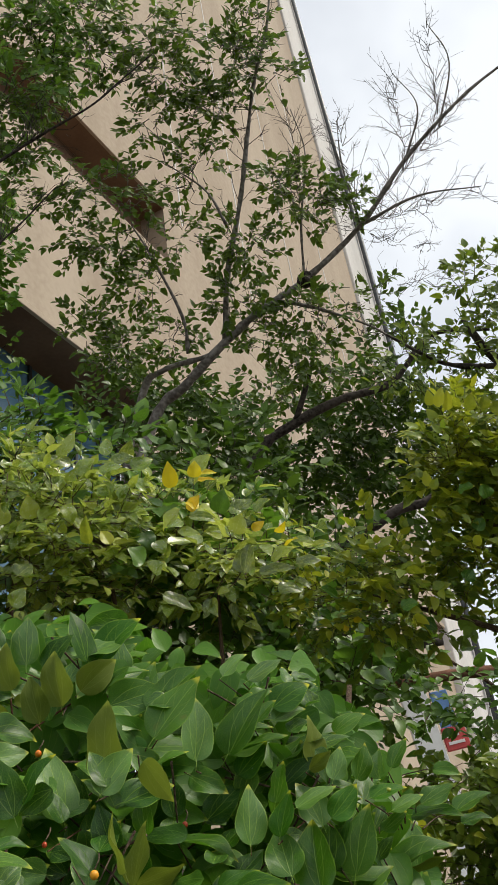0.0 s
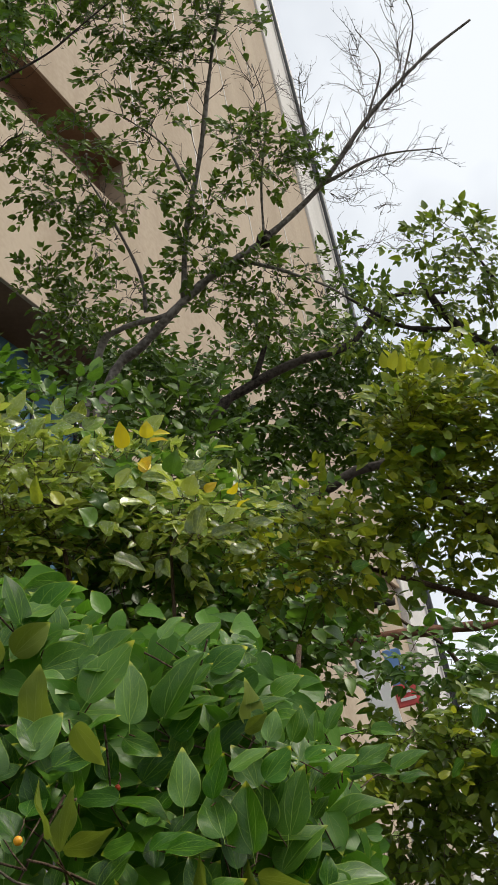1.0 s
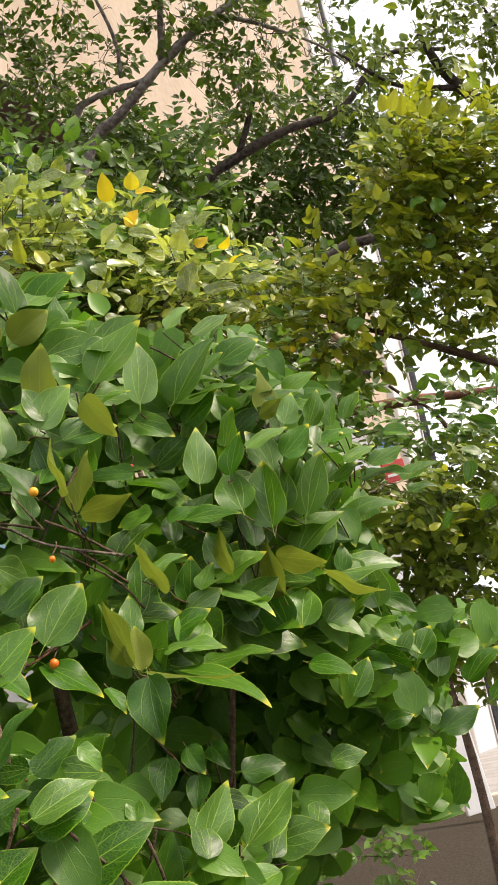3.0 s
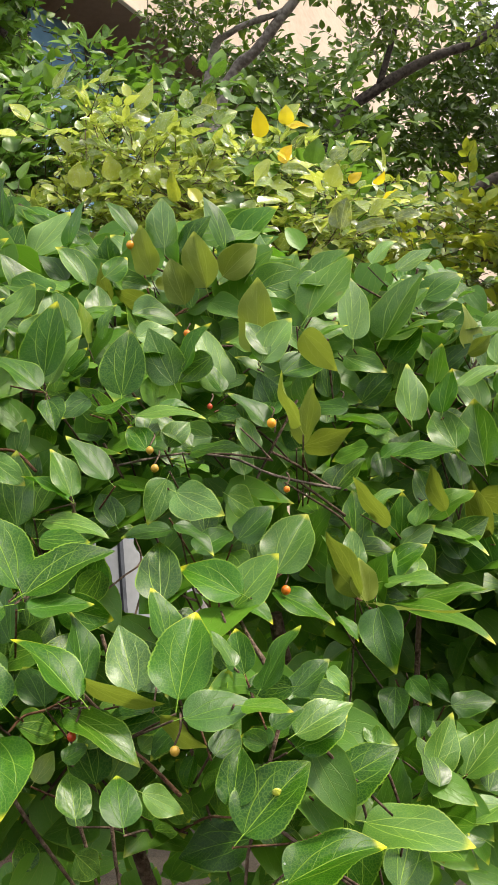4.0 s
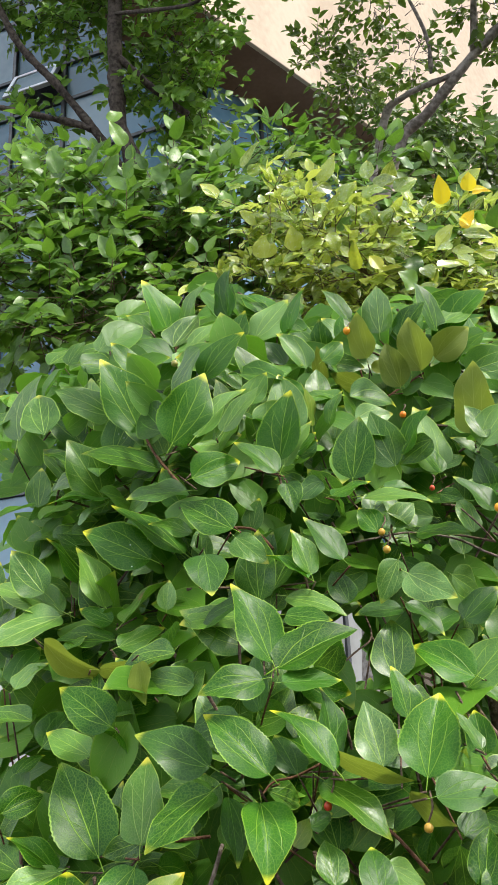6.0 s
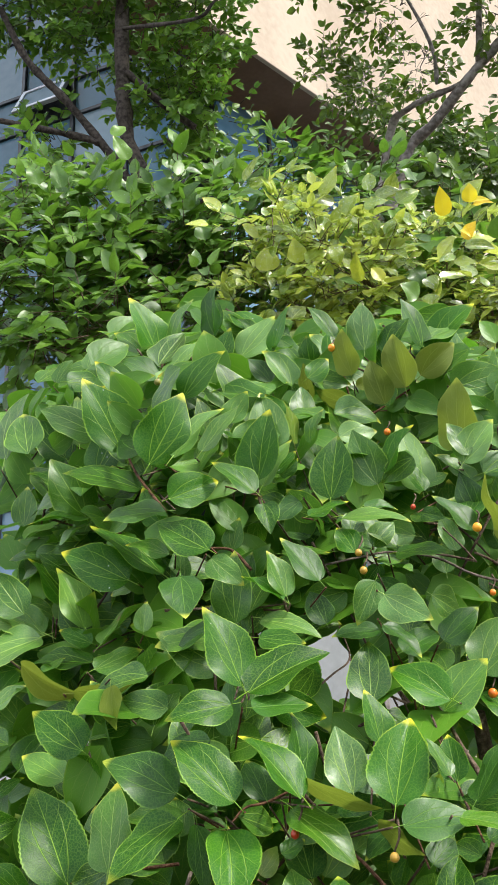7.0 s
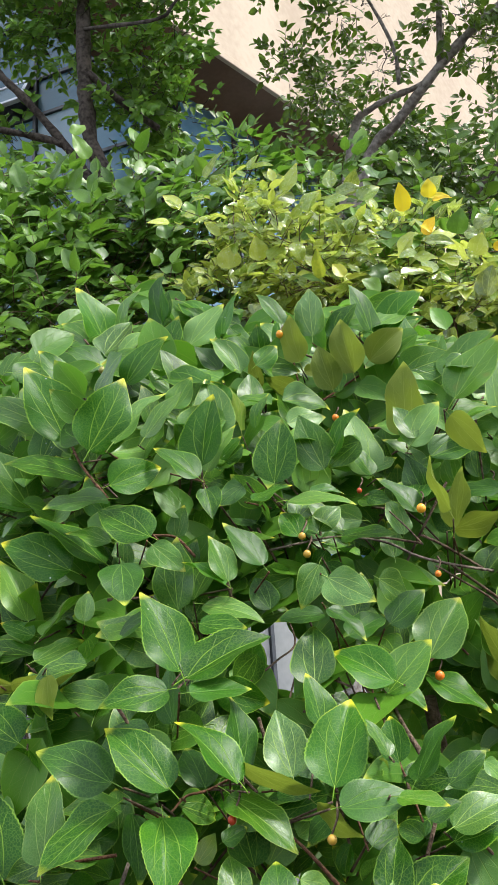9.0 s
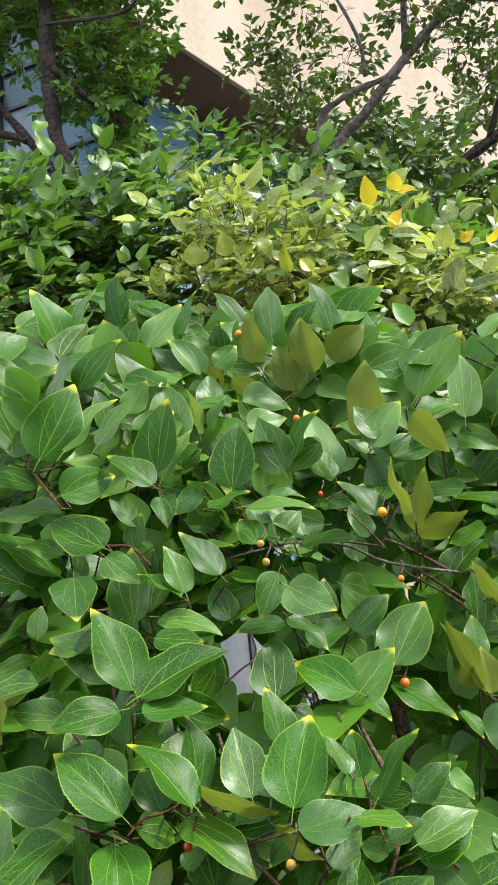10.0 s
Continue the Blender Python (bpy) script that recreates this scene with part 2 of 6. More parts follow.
KERB = plain("cream_concrete", (0.50, 0.43, 0.34), (0.62, 0.55, 0.45), 0.85, 3.0, 0.004, spec=0.2)
WHITE = plain("white_paint", (0.74, 0.74, 0.73), (0.82, 0.82, 0.81), 0.5, 2.0)
RED = plain("red_paint", (0.55, 0.05, 0.05), (0.65, 0.08, 0.07), 0.5, 3.0)
BLUE = plain("blue_paint", (0.10, 0.22, 0.50), (0.14, 0.28, 0.58), 0.5, 3.0)


def drupe(name, a, b):
    n = Net(name)
    rnd = n.node("ShaderNodeObjectInfo").outputs["Random"]
    pos = n.node("ShaderNodeNewGeometry").outputs["Position"]
    return n.surface(n.mix(n.step(n.m("ADD", rnd, n.m("MULTIPLY", n.noise(pos, 300.0), 0.3)), 0.2, 1.1), a, b), 0.35, n.noise(pos, 800.0), 0.0005, 0.3)


ORANGE = drupe("orange_drupe", (0.82, 0.36, 0.02), (0.74, 0.17, 0.012))
GALL = drupe("yellow_gall", (0.42, 0.46, 0.05), (0.36, 0.32, 0.04))
RED_DRUPE = drupe("red_drupe", (0.50, 0.06, 0.012), (0.40, 0.035, 0.010))
UNRIPE = drupe("unripe_drupe", (0.20, 0.22, 0.05), (0.45, 0.26, 0.03))


# ---- mesh helpers ----
def part(name, bm, material, parent, label=""):
    me = bpy.data.meshes.new(name)
    bm.normal_update()
    bm.to_mesh(me)
    bm.free()
    return from_mesh(name, me, material, parent, label)


def from_mesh(name, me, material, parent, label=""):
    if material and not me.materials:
        me.materials.append(material)
    ob = new(name, me)
    ob.parent = parent
    if label:
        tagged(ob, label)
    return ob


def box(bm, lo, hi, m=None, bevel=0.0):
    r = bmesh.ops.create_cube(bm, size=1.0)
    vs = r["verts"]
    for v in vs:
        v.co = Vector([lo[i] + (v.co[i] + 0.5) * (hi[i] - lo[i]) for i in range(3)])
    if bevel:
        es = list({e for v in vs for e in v.link_edges})
        out = bmesh.ops.bevel(bm, geom=es, offset=bevel, segments=2, affect="EDGES", profile=0.5)
        vs = list({v for f in out["faces"] for v in f.verts} | {v for v in vs if v.is_valid})
    if m is not None:
        for v in vs:
            v.co = m @ v.co


def smooth_line(pts, n=6):
    """Points along a Catmull-Rom curve."""
    p = [Vector(a) for a in pts]
    if len(p) == 2:
        return [p[0].lerp(p[1], i / n) for i in range(n + 1)]
    q = [p[0] * 2 - p[1]] + p + [p[-1] * 2 - p[-2]]
    line = []
    for i in range(1, len(q) - 2):
        for j in range(n):
            t = j / n
            line.append(0.5 * ((2 * q[i]) + (q[i + 1] - q[i - 1]) * t + (2 * q[i - 1] - 5 * q[i] + 4 * q[i + 1] - q[i + 2]) * t * t + (3 * q[i] - q[i - 1] - 3 * q[i + 1] + q[i + 2]) * t ** 3))
    return line + [p[-1]]


def tube(bm, pts, r0, r1, sides=7, n=5, wob=0.0):
    """A tapered, slightly uneven limb along the points."""
    line = smooth_line(pts, n)
    rings = []
    up = Vector((0.3, 0.1, 1)).normalized()
    for i, p in enumerate(line):
        a = line[max(i - 1, 0)]
        b = line[min(i + 1, len(line) - 1)]
        d = (b - a).normalized() if (b - a).length > 1e-9 else Vector((0, 0, 1))
        s = d.cross(up)
        s = s.normalized() if s.length > 1e-3 else Vector((1, 0, 0))
        w = s.cross(d)
        r = r0 + (r1 - r0) * i / (len(line) - 1)
        r *= 1 + wob * (noise.noise(p * 9.0))
        rings.append([bm.verts.new(p + (s * math.cos(k * 2 * math.pi / sides) + w * math.sin(k * 2 * math.pi / sides)) * r) for k in range(sides)])
    for a, b in zip(rings, rings[1:]):
        for k in range(sides):
            f = bm.faces.new((a[k], a[(k + 1) % sides], b[(k + 1) % sides], b[k]))
            f.smooth = True
    bm.faces.new(rings[-1])
    bm.faces.new(rings[0][::-1])


def half_width(v):
    """Outline of a broad ovate leaf, widest below the middle, with a short drawn-out tip; 0 to 1 along it."""
    v = min(1.0, max(0.0, v))
    body = math.sin(math.pi * v ** 0.66) ** 0.72 * (1.0 - 0.22 * v)
    tail = 0.055 * max(0.0, 1.0 - v) ** 0.6 * (1 if v > 0.5 else 0)
    return max(0.0, body * (1.0 - 0.30 * max(0.0, (v - 0.68) / 0.32) ** 1.2) + tail)


def leaf_grid(rows, cols, fold, curl, skew, teeth, wave, rng, bend=0.0):
    """Vertices (u, v, x, y, z) and quads of a unit leaf along +y, width 1, facing +z."""
    top = max(half_width(i / 100) for i in range(101))
    vs, fs = [], []
    ph = rng.random() * 6.28
    for i in range(rows + 1):
        v = i / rows
        w = 0.5 * half_width(v) / top
        for j in range(cols + 1):
            u = j / cols * 2 - 1
            k = w * (1 + skew * (1 if u > 0 else -1) * (1 - v))
            if teeth and abs(u) > 0.99 and 0.24 < v < 0.96:
                k *= 1.0 + (0.020 if i % 2 else -0.014)
            x = u * k
            z = fold * abs(x) * (1.2 - 0.7 * abs(x)) + wave * math.sin(v * 8 + ph + (1.6 if u > 0 else 0)) * u * u * w
            z -= curl * max(0.0, v - 0.35) ** 2 + 0.12 * curl * (1 - v) ** 2
            vs.append(((u + 1) / 2, v, x + bend * (v - 0.3) * max(0.0, v - 0.3), v, z))
    for i in range(rows):
        for j in range(cols):
            a = i * (cols + 1) + j
            fs.append((a, a + 1, a + cols + 2, a + cols + 1))
    return np.array(vs), fs


def leaf_mesh(name, grid, aspect, stalk, material):
    """One leaf as a mesh of length 1, with its stalk."""
    vs, fs = grid
    bm = bmesh.new()
    uv = bm.loops.layers.uv.new("UVMap")
    vv = [bm.verts.new((p[2] * aspect, p[3], p[4] * aspect)) for p in vs]
    for f in fs:
        try:
            face = bm.faces.new([vv[i] for i in f])
        except ValueError:
            continue
        face.smooth = True
        for loop, i in zip(face.loops, f):
            loop[uv].uv = (vs[i][0], vs[i][1])
    if stalk:
        before = len(bm.faces)
        tube(bm, [(0.0, -0.16, -0.03), (0, -0.07, -0.012), (0, 0.02, -0.006)], 0.011, 0.009, 5, 2)
        bm.faces.ensure_lookup_table()
        for face in bm.faces[before:]:
            for loop in face.loops:
                loop[uv].uv = (0.5, 0.5)
    bm.normal_update()
    me = bpy.data.meshes.new(name)
    bm.to_mesh(me)
    bm.free()
    me.materials.append(material)
    return me


def leaf_frame(base, tip, normal, width, length=None):
    """A matrix that lays the unit leaf from base to tip with the given facing and width."""
    base, tip = Vector(base), Vector(tip)
    y = tip - base
    ln = y.length
    y = y / ln
    z = Vector(normal) - y * y.dot(Vector(normal))
    z = z.normalized() if z.length > 1e-4 else Vector((0, 0, 1))
    x = y.cross(z)
    return Matrix(((x.x * width, y.x * ln, z.x * width, base.x), (x.y * width, y.y * ln, z.y * width, base.y), (x.z * width, y.z * ln, z.z * width, base.z), (0, 0, 0, 1)))


rng = random.Random(11)
BIG = [leaf_grid(40, 8, rng.uniform(0.10, 0.42), rng.uniform(0.10, 0.60), rng.uniform(-0.12, 0.12), True, rng.uniform(0.08, 0.22), rng, rng.uniform(-0.18, 0.18)) for _ in range(14)]
MID = [leaf_grid(8, 2, rng.uniform(0.2, 0.5), rng.uniform(0.05, 0.45), 0.0, False, 0.06, rng, rng.uniform(-0.15, 0.15)) for _ in range(8)]
FULL = [leaf_grid(16, 4, rng.uniform(0.15, 0.55), rng.uniform(0.10, 0.55), rng.uniform(-0.1, 0.1), False, rng.uniform(0.08, 0.20), rng, rng.uniform(-0.18, 0.18)) for _ in range(10)]
FAR = [leaf_grid(4, 2, rng.uniform(0.25, 0.5), rng.uniform(0.0, 0.3), 0.0, False, 0.0, rng) for _ in range(4)]
SHAPES = {}
for kind, mat in (("g", GREEN), ("d", DARK), ("y", BRIGHT), ("p", SHEEN), ("u", UNDER), ("Y", YELLOW), ("l", LIME_ONE), ("o", OLIVE_ONE), ("c", DEEP_ONE), ("b", BRIGHT), ("r", BLOTCH)):
    SHAPES[kind] = [leaf_mesh("leaf", g, 1.0, True, mat) for g in BIG]


def leaves_mesh(name, placed, grids, material, parent, label="", aspect=0.58):
    """Many leaves joined in one mesh. placed: (base, tip, normal, width) for each."""
    verts, faces, uvs = [], [], []
    r = random.Random(len(placed))
    n0 = 0
    for base, tip, normal, width in placed:
        vs, fs = grids[r.randrange(len(grids))]
        m = np.array(leaf_frame(base, tip, normal, width))
        p = np.stack([vs[:, 2], vs[:, 3], vs[:, 4], np.ones(len(vs))], 0)
        verts.append((m @ p)[:3].T)
        for f in fs:
            faces.append(tuple(i + n0 for i in f))
            uvs.extend((vs[i][0], vs[i][1]) for i in f)
        n0 += len(vs)
    me = bpy.data.meshes.new(name)
    me.from_pydata(np.concatenate(verts).tolist(), [], faces)
    layer = me.uv_layers.new(name="UVMap")
    layer.data.foreach_set("uv", np.array(uvs, dtype=np.float32).ravel())
    me.polygons.foreach_set("use_smooth", [True] * len(me.polygons))
    ob = from_mesh(name, me, material, parent, label)
    return tagged(ob, kind="stuff")


def sprays(lobes, radius, count, length, r, droop=0.1, face=(0.1, -0.7, 0.7), per=(5, 9), flat=0.6):
    """Leafy shoots in and around lobes: alternate leaves along short stems. Returns leaves and stems."""
    leaves, stems = [], []
    for _ in range(count):
        c = Vector(lobes[r.randrange(len(lobes))])
        q = Vector((r.gauss(0, 1), r.gauss(0, 1), r.gauss(0, 1)))
        q = q.normalized() * (radius * (0.35 + 0.75 * r.random() ** 0.6))
        q.z *= 0.75
        p = c + q
        d = (q.normalized() * 0.7 + Vector((r.gauss(0, 0.5), r.gauss(0, 0.5), r.gauss(0.25, 0.4))))
        d.z -= droop
        d = d.normalized()
        n = r.randint(*per)
        step = length * 0.42
        side = d.cross(Vector(face)).normalized()
        p0 = p.copy()
        for i in range(n):
            p = p + d * step
            d = (d + Vector((r.gauss(0, 0.12), r.gauss(0, 0.12), r.gauss(-0.03, 0.1)))).normalized()
            s = side * (1 if i % 2 else -1)
            way = (d * r.uniform(0.35, 0.8) + s * r.uniform(0.5, 1.0) + Vector((0, 0, r.gauss(-0.1, 0.25)))).normalized()
            ln = length * r.uniform(0.65, 1.15) * (0.75 + 0.5 * min(1, i / 3))
            nor = Vector(face) * flat + Vector((r.gauss(0, 0.45), r.gauss(0, 0.45), r.gauss(0.2, 0.4)))
            leaves.append((p, p + way * ln, nor, ln * r.uniform(0.50, 0.64)))
        leaves.append((p, p + d * length * r.uniform(0.6, 1.0), Vector(face) + Vector((r.gauss(0, 0.4), r.gauss(0, 0.4), 0)), length * 0.5))
        stems.append((p0 - d * step * 0.5, p0.lerp(p, 0.5), p))
    return leaves, stems


def stems_mesh(name, stems, r0, r1, material, parent, label="", sides=4):
    bm = bmesh.new()
    for s in stems:
        tube(bm, s, r0, r1, sides, 2)
    ob = part(name, bm, material, parent, label)
    return tagged(ob, kind="stuff")


def thing(name, label, category, at=(0, 0, 0), group="", kind=""):
    ob = new(name)
    ob.location = at
    ob.empty_display_size = 0.1
    return tagged(ob, label, category, group, kind)


def unparented(ob, root):
    """Keeps a child where its mesh was written, in the world's own metres."""
    ob.matrix_parent_inverse = Matrix.Translation(root.location).inverted()
    return ob


# ---- ground, paving and distance ----
def ground_sheet():
    bm = bmesh.new()
    r = random.Random(3)
    n = 60
    xs = [math.copysign(abs(2 * i / n - 1) ** 3 * 600, 2 * i / n - 1) for i in range(n + 1)]
    grid = [[bm.verts.new((x, y + 6, noise.noise(Vector((x, y, 0)) * 0.7) * 0.05 if abs(x) < 40 and abs(y) < 40 else 0)) for x in xs] for y in xs]
    for i in range(n):
        for j in range(n):
            bm.faces.new((grid[i][j], grid[i][j + 1], grid[i + 1][j + 1], grid[i + 1][j])).smooth = True
    ob = part("ground", bm, SOIL, None)
    return tagged(ob, "bare grey-brown soil under the shrubs and trees", "ground", kind="structure")


ground_sheet()
bm = bmesh.new()
box(bm, (-40, 13.4, -0.25), (40, 60, 0.10))
tagged(part("pavement", bm, ASPHALT, None), "pale grey paved yard beyond the planting", "pavement", kind="structure")
bm = bmesh.new()
for i in range(40):
    box(bm, (-40 + i * 2 + 0.006, 13.15, -0.2), (-38 + i * 2 - 0.006, 13.4, 0.16), None, 0.02)
tagged(part("kerb", bm, KERB, None), "cream concrete kerb at the edge of the soil", "kerb", kind="structure")
bm = bmesh.new()
box(bm, (4, 32, 0), (60, 32.4, 4.2))
box(bm, (3.8, 31.9, 4.2), (60, 32.5, 4.4), None, 0.03)
tagged(part("boundary_wall", bm, WHITE, None), "long white-painted boundary wall far behind the planting", "wall", kind="structure")

# ---- building: axes s (along the facade), w (into the building), z ----
FACADE = Matrix(((0.515, -0.857, 0, -1.10), (0.857, 0.515, 0, 11.37), (0, 0, 1, 0), (0, 0, 0, 1)))
building = thing("building", "tall cream rendered building with brown soffits and a glazed wing", "building", (4, 20, 0))


def slab(name, lo, hi, mat, label="", bevel=0.0, parent=None):
    bm = bmesh.new()
    box(bm, lo, hi, FACADE, bevel)
    ob = part(name, bm, mat, parent or building, label)
    if parent is None:
        unparented(ob, building)
    return ob


slab("wall", (-16, 0, 10.75), (14.6, 1.1, 15.0), CREAM, "cream rendered parapet wall")
slab("wall", (-16, 0, 16.7), (14.6, 0.8, 58.0), CREAM, "cream rendered upper wall")
slab("wall", (1.9, 0, 15.0), (14.6, 0.8, 16.7), CREAM, "cream rendered wall beside the recess")
slab("recess_back", (-16, 0.6, 15.0), (1.9, 0.8, 16.65), BROWN, "brown painted recess strip")
slab("soffit", (-16, 0.02, 16.655), (1.9, 0.598, 16.697), BROWN, "brown painted recess soffit")
slab("soffit", (-16, 0.02, 10.70), (14.6, 1.1, 10.747), BROWN, "brown painted soffit under the overhang")
slab("trim", (-16, -0.05, 10.68), (14.6, 0.018, 10.80), CREAM, "thin cream drip edge", 0.01)
slab("trim", (-16, -0.05, 16.62), (1.9, 0.018, 16.75), CREAM, "thin cream drip edge", 0.01)
slab("wall", (1.0, 0.1, 0.0), (14.6, 0.8, 10.70), CREAM, "cream rendered lower wall")
slab("corner_pier", (14.6, -0.12, 0.0), (17.6, 1.2, 58.0), PALE, "pale grey corner pier", 0.05)
bm = bmesh.new()
tube(bm, [FACADE @ Vector((16.6, -0.26, 0.0)), FACADE @ Vector((16.6, -0.26, 30)), FACADE @ Vector((16.6, -0.26, 58))], 0.10, 0.10, 10, 2)
unparented(part("downpipe", bm, FRAME, building, "dark grey downpipe"), building)
slab("roof", (-16, 0.8, 57.0), (17.6, 14.0, 58.0), PALE)
for s0 in (2.6, 5.6, 8.6, 11.6):
    slab("panel_joint", (s0, -0.012, 16.7), (s0 + 0.05, -0.001, 57.5), PALE)


for k in range(2, 5):
    slab("pane", (-4.3 + k * 1.06, 0.86, 3.4), (-3.3 + k * 1.06, 0.90, 10.697), GLASS, "tall blue-tinted glass pane")
    slab("spandrel", (-4.3 + k * 1.06, 0.86, 0.1), (-3.3 + k * 1.06, 0.90, 3.396), PANEL, "grey panel below the glass")
    slab("mullion", (-3.3 + k * 1.06, 0.82, 0.0), (-3.24 + k * 1.06, 0.96, 10.698), FRAME)


# glazed wing: faces the viewer, runs away to the left from under the overhang
WING = Matrix(((0.9945, 0.1045, 0, -5.705), (-0.1045, 0.9945, 0, 9.377), (0, 0, 1, 0), (0, 0, 0, 1)))


def glazed_wall():
    root = thing("glazed_wall", "blue-tinted glass curtain wall with one open awning window", "glass wall", (-4.5, 11, 0))

    def piece(name, lo, hi, mat, label=""):
        bm = bmesh.new()
        box(bm, lo, hi, WING)
        return unparented(part(name, bm, mat, root, label), root)

    cols = [-8.5 + 0.85 * i for i in range(14)]
    rows = [0.0, 2.2, 3.4, 4.6, 5.8, 7.0, 8.2, 9.3, 10.25, 10.9, 12.0, 13.2, 14.4, 15.6, 16.8]
    for i in range(len(cols) - 1):
        for j in range(len(rows) - 1):
            if i == 10 and j == 8:
                continue
            lean = 0.004 * math.sin(i * 2.3 + j * 1.7)
            piece("pane", (cols[i] + 0.03, lean, rows[j] + 0.03), (cols[i + 1] - 0.03, lean + 0.03, rows[j + 1] - 0.03), PALE if j < 2 else GLASS if (i * 5 + j * 3) % 4 else GLASS_PALE)
    for c in cols:
        piece("mullion", (c - 0.025, -0.05, 0), (c + 0.025, 0.10, 16.8), FRAME)
    for z in rows:
        piece("transom", (cols[0], -0.04, z - 0.025), (cols[-1], 0.09, z + 0.025), FRAME)
    # open awning sash, hinged at its top and pushed outwards
    hinge = WING @ Matrix.Translation((0, -0.06, rows[9])) @ Matrix.Rotation(radians(-24), 4, "X")
    w0, w1 = cols[10] + 0.04, cols[11] - 0.04
    bm = bmesh.new()
    for lo, hi in (((w0, -0.03, -0.62), (w0 + 0.07, 0.03, 0)), ((w1 - 0.07, -0.03, -0.62), (w1, 0.03, 0)), ((w0 + 0.07, -0.03, -0.62), (w1 - 0.07, 0.03, -0.55)), ((w0 + 0.07, -0.03, -0.07), (w1 - 0.07, 0.03, 0))):
        box(bm, lo, hi, hinge, 0.006)
    unparented(part("awning_sash", bm, SILVER, root, "open silver awning window sash"), root)
    bm = bmesh.new()
    box(bm, (w0 + 0.07, -0.012, -0.55), (w1 - 0.07, 0.012, -0.07), hinge)
    unparented(part("pane", bm, GLASS_PALE, root), root)
    # dark sheet in the frame colour stands in for the unlit room behind
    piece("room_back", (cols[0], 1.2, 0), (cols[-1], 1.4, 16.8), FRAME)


glazed_wall()


# white banner stand and printed board beyond the trees
def notice_board():
    root = thing("notice_board", "white post with a small red and blue printed board", "sign", (2.3, 12.0, 0.1))
    m = Matrix.Translation((3.10, 12.0, 0.1)) @ Matrix.Rotation(radians(-6), 4, "Y")
    for nm, lo, hi, mat, lab in (("post", (-0.18, -0.05, 0), (0.18, 0.05, 5.6), WHITE, "white post"), ("board", (0.22, -0.04, 4.6), (0.46, 0.0, 5.1), BLUE, "blue printed panel"), ("board", (0.20, -0.06, 4.30), (0.52, -0.004, 4.60), RED, "red printed panel")):
        bm = bmesh.new()
        box(bm, lo, hi, m, 0.01)
        unparented(part(nm, bm, mat, root, lab), root)
    for k in range(2):
        bm = bmesh.new()
        box(bm, (0.24, -0.068, 4.37 + k * 0.10), (0.46 - 0.05 * k, -0.0605, 4.41 + k * 0.10), m)
        unparented(part("print_bar", bm, WHITE, root), root)


notice_board()

# ---- trees beyond ----
def tree(name, label, at, limbs, lobes, radius, count, length, leaf_mat, bark_mat, twigs=(), grids=None, per=(5, 9), twig=0.04):
    """limbs: (points, base radius, end radius); the first is the trunk."""
    r = random.Random(sum(ord(ch) for ch in name + label))
    root = thing(name, label, "tree", at)
    for i, (pts, r0, r1) in enumerate(limbs):
        bm = bmesh.new()
        tube(bm, pts, r0, r1, 10 if r0 > 0.04 else 6, 7, 0.35)
        unparented(part("trunk" if i == 0 else "limb", bm, bark_mat, root), root)
    leaves, stems = sprays(lobes, radius, count, length, r, per=per, face=(0.1, -0.9, 0.1), flat=1.2)
    # twigs that lead from the limbs to the lobes
    ends = [p for pts, _, _ in limbs for p in smooth_line(pts, 8)]
    for c in lobes:
        c = Vector(c)
        a = min(ends, key=lambda e: (e - c).length)
        if (a - c).length < 1.1:
            m1 = a.lerp(c, 0.33) + Vector((r.gauss(0, 0.05), r.gauss(0, 0.05), r.gauss(0.06, 0.05)))
            m2 = a.lerp(c, 0.68) + Vector((r.gauss(0, 0.06), r.gauss(0, 0.06), r.gauss(0.05, 0.06)))
            stems.append((a, m1, m2, c))
    unparented(leaves_mesh("crown", leaves, grids or FAR, leaf_mat, root, "many small green leaves"), root)
    unparented(stems_mesh("twigwork", stems, length * twig, length * 0.016, bark_mat, root, "fine twigs"), root)
    return root


def bare_spray(bm, start, end, r, n, size, r0):
    """A dead branch that splits again and again into fine bare twigs."""
    a, b = Vector(start), Vector(end)
    for i in range(n):
        t = r.uniform(0.1, 1.0)
        p = a.lerp(b, t)
        d = ((b - a).normalized() * r.uniform(0.2, 0.9) + Vector((r.gauss(0, 0.6), r.gauss(0, 0.35), r.gauss(0.35, 0.6)))).normalized()
        ln = size * r.uniform(0.5, 1.2) * (1.15 - 0.5 * t)
        q = p + d * ln * 0.5 + Vector((r.gauss(0, 0.03), r.gauss(0, 0.03), r.gauss(0, 0.03)))
        e = p + d * ln + Vector((r.gauss(0, 0.05), r.gauss(0, 0.05), r.gauss(0.06, 0.05)))
        tube(bm, (p, q, e), r0, r0 * 0.35, 4, 3)
        for k in range(r.randint(3, 6)):
            s = q.lerp(e, r.uniform(-0.5, 1.0))
            d2 = (d + Vector((r.gauss(0, 0.7), r.gauss(0, 0.5), r.gauss(0.1, 0.6)))).normalized() * ln * r.uniform(0.2, 0.5)
            tube(bm, (s, s + d2 * 0.5 + Vector((0, 0, r.gauss(0, 0.015))), s + d2), r0 * 0.5, r0 * 0.25, 3, 2)


